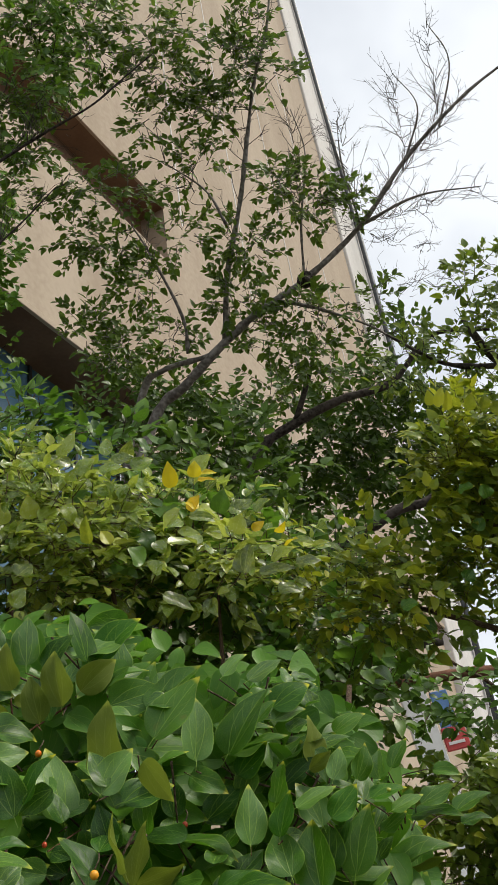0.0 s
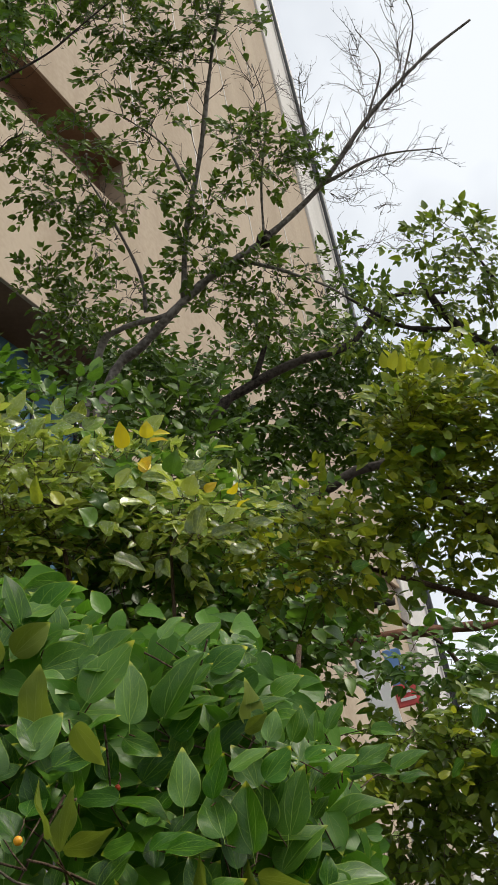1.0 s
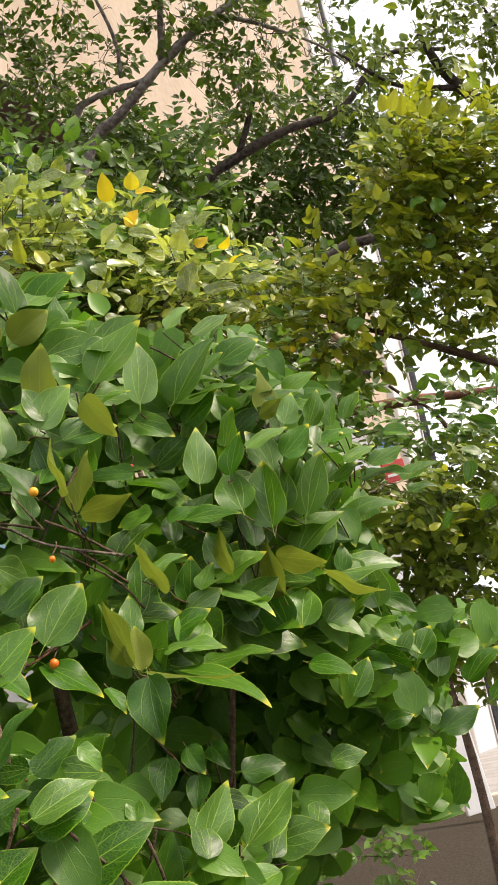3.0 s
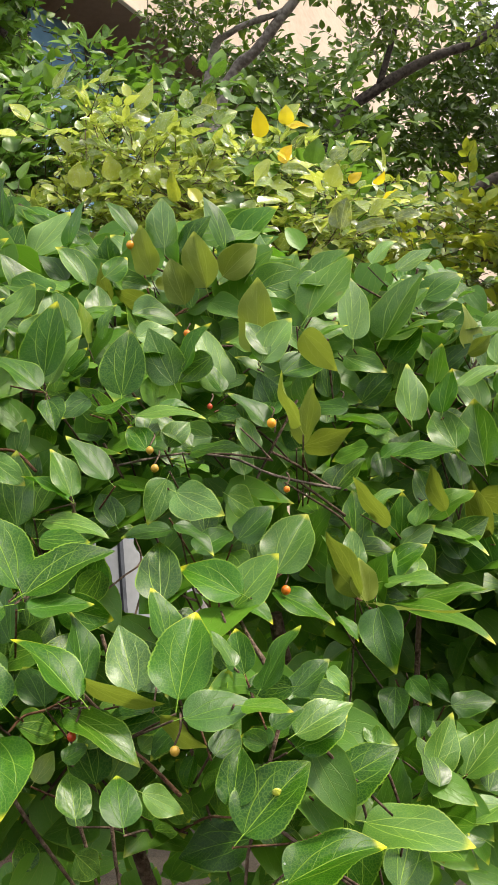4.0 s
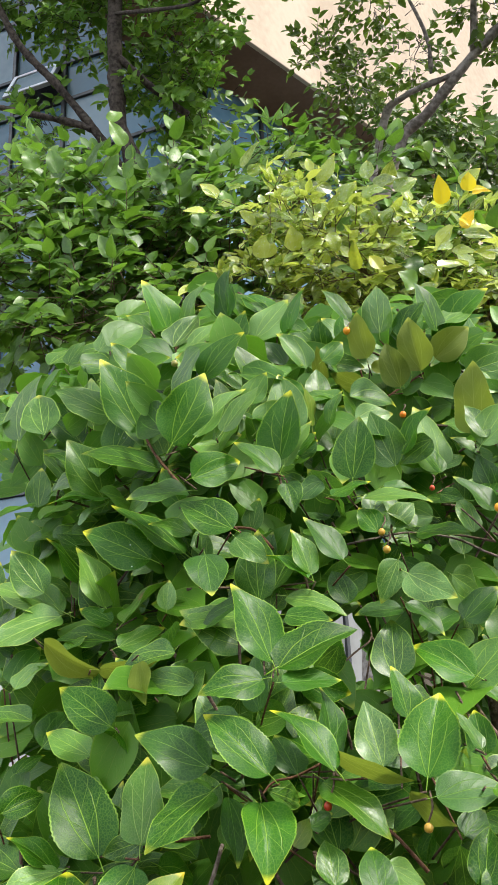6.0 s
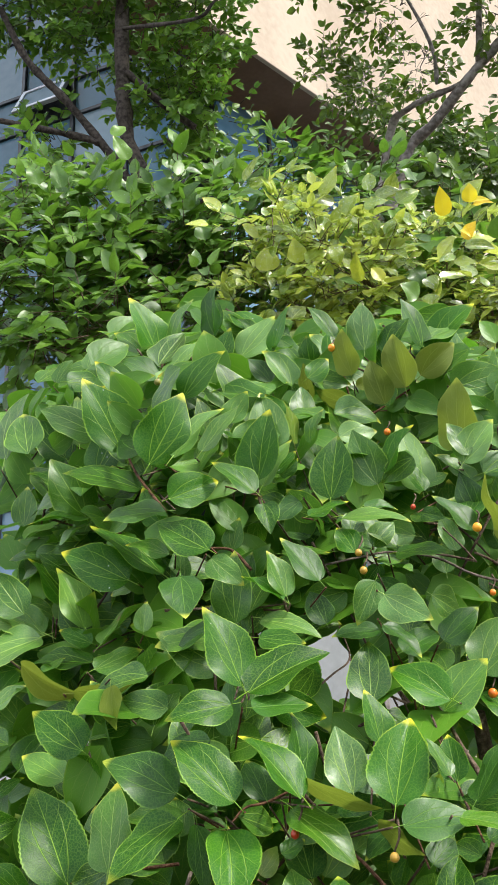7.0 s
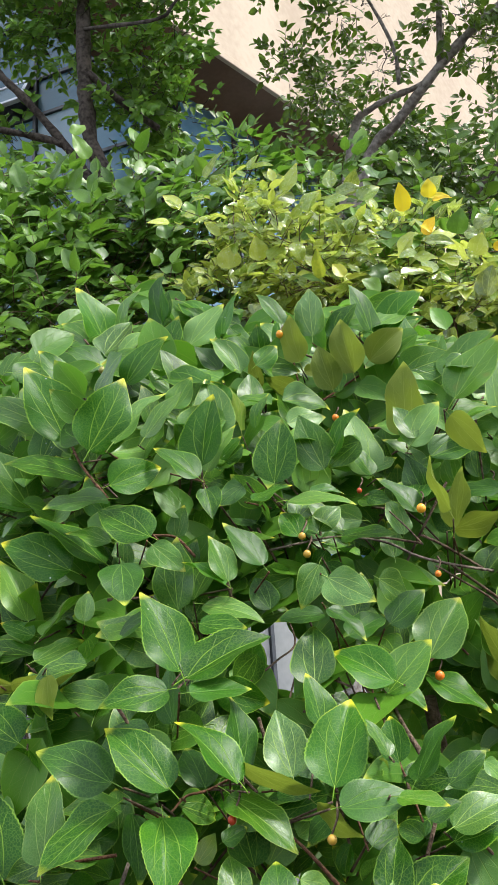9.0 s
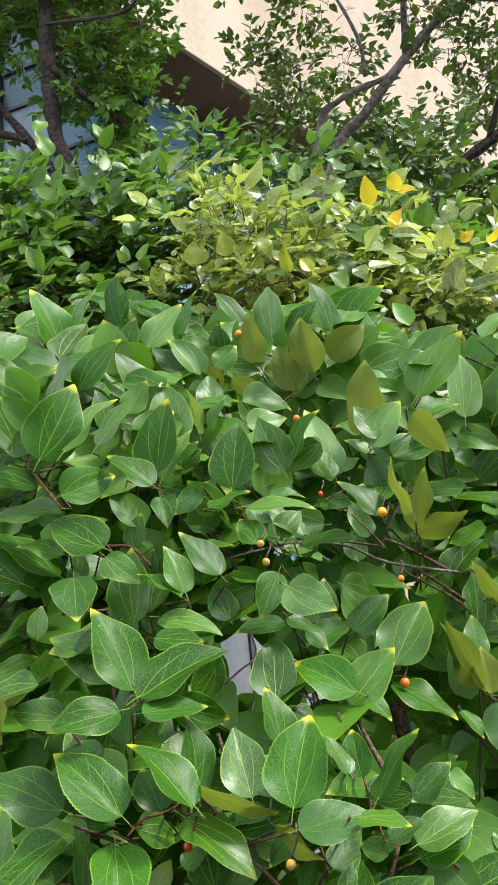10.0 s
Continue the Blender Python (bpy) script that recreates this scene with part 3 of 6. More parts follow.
F_LOBES = ([(-0.50, 5.41, 10.23), (0.34, 5.31, 10.28), (1.04, 5.31, 10.20), (1.18, 5.54, 9.84), (-0.10, 5.81, 9.59), (0.61, 5.77, 9.55), (0.33, 6.07, 9.14), (-0.64, 6.57, 8.51), (-0.38, 6.77, 8.18), (0.14, 6.50, 8.52), (0.78, 6.54, 8.40), (1.19, 6.20, 8.84)] + [(1.43, 6.34, 8.62), (1.76, 6.30, 8.63), (-0.96, 7.07, 7.80), (-0.62, 7.17, 7.62), (-0.14, 7.10, 7.66), (0.61, 6.83, 7.97), (0.87, 7.07, 7.60), (1.30, 6.97, 7.69), (1.90, 6.90, 7.73), (1.37, 7.23, 7.29), (0.99, 7.37, 7.14), (0.45, 5.71, 9.67)] + [(-1.24, 5.21, 10.61), (-1.64, 6.24, 9.12), (-1.57, 5.77, 9.80), (-0.92, 6.50, 8.64)])
F_TOP = [(-1.17, 5.52, 9.78), (-1.33, 5.84, 9.31), (-0.8, 6.07, 8.91), (-0.4, 6.1, 8.82), (0.12, 5.42, 9.77), (0.82, 5.39, 9.74), (-0.51, 5.07, 10.38), (-0.13, 5.2, 10.14)]
FLOW = ([(-0.26, 8.95, 7.98), (0.36, 8.99, 7.85), (0.88, 9.22, 7.44), (1.79, 9.18, 7.39), (2.45, 9.03, 7.55), (2.84, 8.75, 7.92), (-0.58, 8.79, 8.25), (0.04, 9.26, 7.48), (1.28, 9.34, 7.22), (2.80, 9.03, 7.51), (2.03, 9.42, 7.01), (-0.14, 9.10, 7.73)] + [(0.40, 9.18, 7.55), (1.52, 9.14, 7.48), (2.21, 9.22, 7.29), (1.00, 8.95, 7.83), (0.65, 9.38, 7.23), (1.45, 9.57, 6.85), (1.85, 9.65, 6.68), (2.90, 9.26, 7.15), (-0.22, 8.75, 8.27), (-0.94, 8.87, 8.17), (2.58, 9.50, 6.84), (2.84, 9.57, 6.69)] + [(3.22, 9.81, 6.29), (4.52, 9.57, 6.50), (4.80, 9.97, 5.88), (4.44, 9.18, 7.09), (4.92, 9.26, 6.92), (3.87, 9.26, 7.04), (3.49, 9.03, 7.43), (4.48, 10.20, 5.57), (2.14, 8.75, 8.00), (1.83, 8.99, 7.68), (2.53, 8.52, 8.30)])
forked = tree("tree", "forked grey-barked tree with sparse leaves and bare dead twigs", (-1.2, 8.4, 0), [
    ([(-1.2, 8.4, -0.1), (-1.15, 8.3, 2.5), (-0.95, 8.0, 5.2), (-0.40, 7.60, 6.95), (-0.01, 7.37, 7.25), (0.45, 7.12, 7.57), (0.89, 6.92, 7.81), (1.33, 6.77, 7.99), (1.97, 6.45, 8.38), (2.51, 6.07, 8.89), (3.15, 5.72, 9.34), (3.66, 5.51, 9.60)], 0.072, 0.012),
    ([(0.45, 7.12, 7.57), (0.54, 6.74, 8.13), (0.77, 6.27, 8.79), (1.02, 5.64, 9.71), (1.22, 5.31, 10.18), (1.35, 4.91, 10.76)], 0.038, 0.008),
    ([(-0.95, 8.0, 5.6), (-0.49, 7.45, 7.18), (-0.23, 7.28, 7.40), (0.26, 7.20, 7.47), (0.45, 7.12, 7.57)], 0.042, 0.02),
    ([(0.05, 7.11, 7.45), (0.03, 6.89, 7.77), (-0.23, 6.53, 8.34), (-0.38, 6.37, 8.60)], 0.026, 0.008)
] + [
    ([(0.58, 6.37, 8.49), (0.41, 6.17, 8.80), (0.03, 6.01, 9.09)], 0.018, 0.006),
    ([(1.02, 6.88, 7.85), (1.42, 6.93, 7.73), (1.93, 7.03, 7.52), (2.21, 7.13, 7.34)], 0.024, 0.008),
    ([(1.97, 6.45, 8.38), (2.59, 6.29, 8.56), (3.25, 6.24, 8.56)], 0.022, 0.005)
] + [
    ([(2.51, 6.07, 8.89), (2.69, 5.77, 9.32), (2.47, 5.57, 9.64)], 0.013, 0.004),
    ([(2.89, 5.89, 9.12), (3.07, 5.51, 9.67), (2.88, 5.28, 10.04)], 0.012, 0.004),
    ([(1.97, 6.45, 8.38), (1.85, 6.11, 8.92), (1.84, 5.84, 9.31)], 0.013, 0.004),
    ([(1.33, 6.77, 7.99), (1.36, 6.44, 8.48), (1.48, 6.04, 9.06), (1.38, 5.77, 9.47)], 0.016, 0.005),
], F_LOBES + F_TOP, 0.22, 1250, 0.088, TREE, BARK_GREY, per=(4, 7), twig=0.055)
bm = bmesh.new()
rb = random.Random(21)
for a, b, k in (((1.97, 6.45, 8.38), (3.15, 5.72, 9.34), 34), ((1.97, 6.45, 8.38), (3.25, 6.24, 8.56), 28), ((2.51, 6.07, 8.89), (2.47, 5.57, 9.64), 16), ((2.89, 5.89, 9.12), (2.88, 5.28, 10.04), 16), ((1.97, 6.45, 8.38), (1.84, 5.84, 9.31), 24), ((1.36, 6.44, 8.48), (1.38, 5.77, 9.47), 20), ((1.02, 5.64, 9.71), (1.35, 4.91, 10.76), 8)):
    bare_spray(bm, a, b, rb, int(k * 1.35), 0.42, 0.0042)
for a, b, k in (((1.74, 6.44, 8.44), (2.65, 6.62, 8.06), 22), ((1.47, 6.11, 8.96), (1.72, 6.54, 8.29), 18), ((1.91, 6.83, 7.82), (2.74, 6.77, 7.83), 14)):
    bare_spray(bm, a, b, rb, k, 0.34, 0.004)
for a, b, k in (((0.54, 6.74, 8.13), (1.02, 5.64, 9.71), 16), ((0.05, 7.11, 7.45), (-0.38, 6.37, 8.60), 14), ((1.02, 6.88, 7.85), (2.21, 7.13, 7.34), 18), ((0.58, 6.37, 8.49), (0.03, 6.01, 9.09), 10), ((0.45, 7.12, 7.57), (1.33, 6.77, 7.99), 12)):
    bare_spray(bm, a, b, rb, k, 0.36, 0.0055)
unparented(tagged(part("dead_twigwork", bm, BARK_DEAD, forked, "fine bare dead twigs"), kind="stuff"), forked)
bm = bmesh.new()
bmesh.ops.create_icosphere(bm, subdivisions=3, radius=0.082, matrix=Matrix.Translation((1.34, 6.76, 7.985)) @ Matrix.Rotation(radians(35), 4, "Y") @ Matrix.Diagonal((1.0, 0.8, 1.35, 1)))
for v in bm.verts:
    v.co += v.normal * noise.noise(v.co * 22) * 0.05
unparented(part("knot", bm, BARK, forked, "dark swollen knot on the limb"), forked)

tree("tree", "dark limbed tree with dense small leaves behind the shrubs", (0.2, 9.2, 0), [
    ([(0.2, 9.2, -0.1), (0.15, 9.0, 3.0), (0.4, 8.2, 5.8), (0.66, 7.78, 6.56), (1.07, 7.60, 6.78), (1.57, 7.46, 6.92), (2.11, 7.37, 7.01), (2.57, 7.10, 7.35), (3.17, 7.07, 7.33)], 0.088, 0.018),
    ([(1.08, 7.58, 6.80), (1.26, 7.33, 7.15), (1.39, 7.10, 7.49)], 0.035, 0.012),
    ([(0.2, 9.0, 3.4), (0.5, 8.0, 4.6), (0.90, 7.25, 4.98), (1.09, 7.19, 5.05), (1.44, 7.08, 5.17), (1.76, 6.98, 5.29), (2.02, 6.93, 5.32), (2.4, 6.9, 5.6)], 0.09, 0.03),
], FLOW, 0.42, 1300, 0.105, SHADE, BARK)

G_LOBES = ([(2.53, 5.66, 6.63), (2.76, 5.58, 6.72), (2.31, 5.93, 6.24), (2.58, 6.10, 5.97), (2.23, 6.13, 5.96), (1.93, 6.04, 6.12), (2.81, 5.88, 6.27), (3.03, 5.71, 6.49), (2.67, 5.82, 6.36), (2.36, 6.26, 5.75), (3.09, 5.99, 6.07), (3.32, 5.77, 6.37)] + [(3.36, 6.10, 5.88), (3.15, 6.21, 5.74), (3.58, 5.93, 6.10)])
tree("tree", "leafy tree with dark curved limbs against the sky", (5.2, 7.6, 0), [
    ([(5.2, 7.6, -0.1), (4.9, 7.4, 3.0), (3.9, 6.6, 5.2), (2.7, 6.0, 6.0), (2.4, 5.8, 6.4)], 0.11, 0.02),
    ([(3.9, 6.6, 5.2), (3.2, 5.9, 6.0), (2.9, 5.7, 6.6)], 0.04, 0.012),
    ([(2.7, 6.0, 6.0), (2.2, 6.0, 6.1), (1.75, 5.9, 6.4)], 0.03, 0.01),
], G_LOBES, 0.23, 420, 0.085, OLIVE_DEEP, BARK, per=(3, 5))

E_LOBES = ([(-3.83, 6.48, 9.31), (-3.55, 6.69, 8.96), (-3.20, 6.66, 9.27), (-2.47, 6.89, 9.16), (-2.24, 7.09, 8.81), (-2.48, 7.19, 8.41), (-2.27, 7.29, 8.31), (-2.63, 7.31, 8.03), (-2.10, 7.48, 7.96), (-3.13, 6.91, 8.70), (-3.65, 6.37, 9.69), (-2.84, 6.58, 9.69)] + [(-2.12, 6.83, 9.53), (-2.02, 7.04, 9.08), (-3.07, 6.38, 10.04), (-2.21, 6.62, 9.99), (-4.33, 6.42, 9.12), (-3.76, 7.16, 7.68)])
E_REACH = [(-0.68, 5.5, 10.96), (-0.63, 5.5, 10.25), (-1.1, 5.5, 10.28), (-1.35, 5.5, 9.52)]
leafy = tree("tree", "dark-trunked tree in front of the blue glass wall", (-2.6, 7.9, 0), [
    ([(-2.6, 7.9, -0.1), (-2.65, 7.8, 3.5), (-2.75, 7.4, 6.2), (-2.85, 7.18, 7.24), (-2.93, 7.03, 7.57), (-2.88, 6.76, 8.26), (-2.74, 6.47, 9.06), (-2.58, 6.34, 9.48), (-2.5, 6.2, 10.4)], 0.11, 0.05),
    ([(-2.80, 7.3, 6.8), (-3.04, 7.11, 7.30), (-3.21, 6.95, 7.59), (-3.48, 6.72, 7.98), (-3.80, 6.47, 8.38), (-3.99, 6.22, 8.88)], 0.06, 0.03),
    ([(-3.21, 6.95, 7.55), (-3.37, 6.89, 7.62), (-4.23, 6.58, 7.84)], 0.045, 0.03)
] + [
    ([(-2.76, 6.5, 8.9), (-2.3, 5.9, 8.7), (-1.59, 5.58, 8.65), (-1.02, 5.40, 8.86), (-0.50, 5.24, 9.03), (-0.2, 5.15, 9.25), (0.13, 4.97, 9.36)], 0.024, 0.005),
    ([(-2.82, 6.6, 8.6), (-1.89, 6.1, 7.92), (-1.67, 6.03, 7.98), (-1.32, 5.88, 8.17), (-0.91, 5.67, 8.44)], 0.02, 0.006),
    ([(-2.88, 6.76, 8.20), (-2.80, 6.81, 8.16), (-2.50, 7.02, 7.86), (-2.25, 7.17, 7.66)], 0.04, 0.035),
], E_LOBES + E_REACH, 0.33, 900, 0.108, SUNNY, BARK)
leafy.location.x -= 0.12
bm = bmesh.new()
for a, b, k in (((-1.59, 5.58, 8.65), (-0.50, 5.24, 9.03), 26), ((-0.50, 5.24, 9.03), (0.13, 4.97, 9.36), 16), ((-1.67, 6.03, 7.98), (-0.91, 5.67, 8.44), 14)):
    bare_spray(bm, a, b, rb, k, 0.42, 0.004)
tagged(part("dead_twigwork", bm, BARK, leafy, "fine bare twigs"), kind="stuff").matrix_parent_inverse = Matrix.Translation((-2.6, 7.9, 0)).inverted()

# ---- middle shrubs ----
def single_leaves(placed, material, parent, aspect=1.0):
    """Leaves that are objects of their own, on shared meshes."""
    shapes = [leaf_mesh("leaf", g, 1.0, True, material) for g in MID]
    r = random.Random(len(placed))
    for base, tip, nor, width in placed:
        ob = from_mesh("leaf", shapes[r.randrange(len(shapes))], None, parent)
        ob.matrix_parent_inverse = Matrix.Translation(parent.location).inverted()
        ob.matrix_basis = leaf_frame(base, tip, nor, width)


def shrub(label, at, stems, lobes, radius, count, length, mat, single=None, parts=0, flat=0.6, bark_mat=TWIG, per=(5, 9), face=(0.1, -0.75, 0.6), seed=1, under=()):
    r = random.Random(seed)
    root = thing("shrub", label, "shrub", at)
    leaves, fine = sprays(lobes, radius, count, length, r, per=per, face=face, flat=flat)
    leaves.sort(key=lambda q: (q[0] - Vector((0, 0.3, 1.5))).length)
    for pts, r0, r1 in stems:
        bm = bmesh.new()
        tube(bm, pts, r0, r1, 8, 6, 0.3)
        unparented(part("stem", bm, bark_mat, root), root)
    ends = [Vector(p) for pts, _, _ in stems for p in pts]
    for c in lobes:
        c = Vector(c)
        a = min(ends, key=lambda e: (e - c).length)
        if (a - c).length > 0.5:
            continue
        fine.append((a, a.lerp(c, 0.5) + Vector((r.gauss(0, 0.03), r.gauss(0, 0.03), 0.02)), c))
    if parts:
        single_leaves(leaves[:parts], single, root)
    unparented(leaves_mesh("foliage", leaves[parts:], MID, mat, root, "dense leaves"), root)
    if under:
        more, twigs = sprays(under[0], under[1], under[2], length * 0.95, r, per=per, face=face, flat=flat)
        fine += twigs
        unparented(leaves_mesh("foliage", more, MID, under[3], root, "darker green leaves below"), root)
    unparented(stems_mesh("twigwork", fine, length * 0.026, length * 0.014, bark_mat, root, "thin brown twigs"), root)
    return root


B_LOBES = ([(-0.60, 2.79, 3.22), (-0.49, 2.83, 3.24), (-0.45, 2.80, 3.15), (-0.34, 2.86, 3.20), (-0.23, 2.92, 3.25), (-0.20, 2.88, 3.13), (-0.35, 2.80, 3.05), (-0.08, 2.94, 3.18), (-0.02, 2.92, 3.09), (-0.17, 2.82, 2.98), (-0.49, 2.76, 3.06), (0.10, 2.96, 3.11)] + [(-0.04, 2.84, 2.92), (-0.63, 2.72, 3.07), (0.13, 2.91, 2.96), (0.18, 2.86, 2.82), (-0.66, 2.63, 2.90), (-0.45, 2.68, 2.86), (-0.23, 2.74, 2.85), (-0.31, 2.76, 2.94), (0.03, 2.79, 2.78)])
B_LEFT = [(-0.58, 2.47, 3.1), (-0.48, 2.5, 3.04), (-0.36, 2.56, 2.95), (-0.57, 2.63, 2.86), (-0.43, 2.65, 2.82), (0.13, 2.62, 2.8), (0.2, 2.6, 2.81)]
lime = shrub("yellow-green leafy shrub with pale speckled leaves and a few yellow ones", (-0.2, 3.1, 0), [
    ([(-0.2, 3.1, -0.1), (-0.2, 3.0, 1.2), (-0.25, 2.85, 2.4), (-0.3, 2.7, 2.95)], 0.018, 0.006),
    ([(-0.2, 3.0, 1.2), (0.0, 2.9, 2.2), (0.05, 2.8, 2.85)], 0.012, 0.005)], B_LOBES + B_LEFT, 0.12, 640, 0.060, LIME, LIME_ONE, 230, per=(2, 4), flat=1.0, seed=4)
for base, tip, w in (((-0.071, 2.236, 2.855), (-0.072, 2.180, 2.930), 0.062), ((-0.004, 2.217, 2.868), (0.003, 2.185, 2.918), 0.055), ((0.004, 2.221, 2.862), (0.066, 2.219, 2.859), 0.03), ((-0.030, 2.268, 2.797), (0.012, 2.240, 2.838), 0.06), ((0.0, 2.262, 2.80), (-0.045, 2.25, 2.82), 0.05)):
    me = SHAPES["Y"][rng.randrange(len(BIG))]
    ob = from_mesh("leaf", me, None, lime, "bright yellow leaf")
    ob.matrix_parent_inverse = Matrix.Translation(lime.location).inverted()
    base, tip = Vector(base) + Vector((0.016, 0, -0.004)), Vector(tip) + Vector((0.016, 0, -0.004))
    ob.matrix_basis = leaf_frame(base, base.lerp(tip, 0.8), (0.1, -0.9, 0.4), w * 0.72)



def outer_leaves(rows, parent=None):
    """Single leaves on the face of a shrub: (base, tip, width, kind)."""
    root = parent or lime
    for base, tip, width, kind in rows:
        nor = Vector((rng.gauss(0.1, 0.25), -0.85, rng.gauss(0.35, 0.25)))
        ob = from_mesh("leaf", SHAPES[kind][rng.randrange(len(BIG))], None, root)
        ob.matrix_parent_inverse = Matrix.Translation(root.location).inverted()
        ob.matrix_basis = leaf_frame(base, tip, nor, width)


outer_leaves([
    ((-0.394, 2.432, 3.129), (-0.341, 2.415, 3.218), 0.055, "l"),
    ((-0.330, 2.436, 3.054), (-0.295, 2.431, 3.125), 0.062, "l"),
    ((-0.494, 2.488, 2.954), (-0.495, 2.451, 3.020), 0.066, "l"),
    ((-0.466, 2.477, 2.946), (-0.401, 2.485, 2.978), 0.066, "l"),
    ((-0.481, 2.425, 3.098), (-0.516, 2.387, 3.122), 0.048, "l"),
    ((-0.475, 2.386, 3.055), (-0.457, 2.390, 3.132), 0.050, "l"),
    ((-0.416, 2.459, 3.054), (-0.442, 2.477, 3.133), 0.051, "l"),
    ((-0.394, 2.491, 3.054), (-0.408, 2.470, 3.113), 0.056, "l"),
    ((-0.180, 2.498, 3.101), (-0.113, 2.524, 3.155), 0.055, "l"),
    ((-0.255, 2.475, 3.147), (-0.256, 2.480, 3.221), 0.044, "l"),
    ((-0.242, 2.484, 3.129), (-0.170, 2.497, 3.152), 0.048, "l"),
    ((-0.177, 2.483, 3.044), (-0.139, 2.542, 3.050), 0.054, "l"),
    ((-0.234, 2.521, 2.966), (-0.254, 2.477, 3.041), 0.045, "o"),
    ((-0.219, 2.548, 2.985), (-0.158, 2.536, 3.004), 0.050, "o"),
])
outer_leaves([
    ((-0.165, 2.573, 2.915), (-0.147, 2.576, 2.855), 0.070, "c"),
    ((-0.128, 2.581, 2.884), (-0.099, 2.583, 2.839), 0.055, "l"),
    ((0.014, 2.520, 3.082), (0.066, 2.500, 3.131), 0.062, "l"),
    ((0.022, 2.533, 3.082), (0.085, 2.556, 3.094), 0.023, "Y"),
    ((0.010, 2.588, 2.980), (0.105, 2.617, 2.997), 0.051, "l"),
    ((0.109, 2.615, 2.994), (0.162, 2.627, 2.978), 0.051, "l"),
    ((0.123, 2.633, 2.890), (0.089, 2.627, 2.942), 0.055, "l"),
    ((-0.363, 2.459, 3.120), (-0.434, 2.420, 3.132), 0.044, "l"),
    ((-0.278, 2.465, 3.086), (-0.206, 2.471, 3.104), 0.048, "l"),
    ((-0.249, 2.491, 3.010), (-0.290, 2.500, 3.066), 0.051, "l"),
    ((-0.205, 2.513, 2.863), (-0.236, 2.475, 2.877), 0.034, "o"),
    ((-0.131, 2.545, 2.950), (-0.182, 2.554, 2.934), 0.047, "l"),
    ((-0.042, 2.572, 2.938), (-0.092, 2.550, 2.909), 0.047, "l"),
    ((-0.121, 2.500, 3.167), (-0.162, 2.467, 3.203), 0.052, "c"),
])
outer_leaves([
    ((-0.212, 2.528, 3.152), (-0.174, 2.494, 3.207), 0.049, "l"),
    ((-0.375, 2.496, 2.880), (-0.310, 2.509, 2.853), 0.043, "c"),
    ((-0.250, 2.543, 2.873), (-0.182, 2.564, 2.886), 0.027, "o"),
    ((-0.088, 2.538, 2.849), (-0.004, 2.600, 2.878), 0.043, "l"),
    ((-0.360, 2.490, 2.999), (-0.317, 2.476, 3.032), 0.055, "c"),
    ((-0.382, 2.457, 2.974), (-0.364, 2.479, 2.915), 0.054, "l"),
    ((-0.331, 2.507, 2.910), (-0.369, 2.493, 2.954), 0.051, "l"),
    ((-0.575, 2.439, 2.916), (-0.576, 2.421, 2.987), 0.073, "l"),
    ((-0.608, 2.344, 3.174), (-0.548, 2.315, 3.240), 0.051, "l"),
    ((-0.598, 2.364, 3.170), (-0.536, 2.377, 3.185), 0.048, "l"),
    ((-0.614, 2.392, 3.231), (-0.637, 2.342, 3.261), 0.052, "c"),
    ((-0.943, 2.621, 3.411), (-0.999, 2.605, 3.458), 0.068, "c"),
    ((-0.944, 2.650, 3.423), (-0.897, 2.620, 3.467), 0.064, "c"),
    ((-0.915, 2.659, 3.360), (-0.859, 2.646, 3.447), 0.064, "c"),
])
outer_leaves([
    ((-0.934, 2.628, 3.344), (-0.958, 2.633, 3.424), 0.046, "c"),
    ((-1.065, 2.541, 3.519), (-1.100, 2.494, 3.598), 0.063, "c"),
    ((-1.206, 2.556, 3.478), (-1.140, 2.541, 3.570), 0.064, "c"),
    ((-1.302, 2.518, 3.447), (-1.327, 2.502, 3.548), 0.059, "c"),
    ((-1.335, 2.601, 3.206), (-1.296, 2.612, 3.255), 0.059, "c"),
    ((-1.121, 2.618, 3.356), (-1.067, 2.618, 3.388), 0.064, "c"),
    ((-1.078, 2.605, 3.140), (-1.044, 2.645, 3.181), 0.070, "c"),
    ((-1.110, 2.515, 3.613), (-1.081, 2.546, 3.677), 0.055, "c"),
    ((-1.376, 2.496, 3.465), (-1.403, 2.467, 3.533), 0.064, "c"),
    ((-0.842, 2.681, 3.236), (-0.855, 2.672, 3.302), 0.063, "c"),
    ((-0.670, 2.375, 3.067), (-0.676, 2.383, 3.144), 0.048, "c"),
    ((-1.145, 2.583, 3.437), (-1.103, 2.565, 3.518), 0.060, "c"),
    ((-1.069, 2.576, 3.410), (-1.048, 2.557, 3.484), 0.059, "c"),
    ((0.074, 2.634, 2.792), (0.032, 2.647, 2.838), 0.051, "l"),
])
outer_leaves([
    ((-0.047, 2.635, 2.746), (-0.008, 2.599, 2.774), 0.054, "l"),
    ((-0.260, 2.580, 2.843), (-0.283, 2.521, 2.844), 0.048, "l"),
    ((-0.516, 2.508, 2.864), (-0.458, 2.481, 2.864), 0.051, "l"),
])
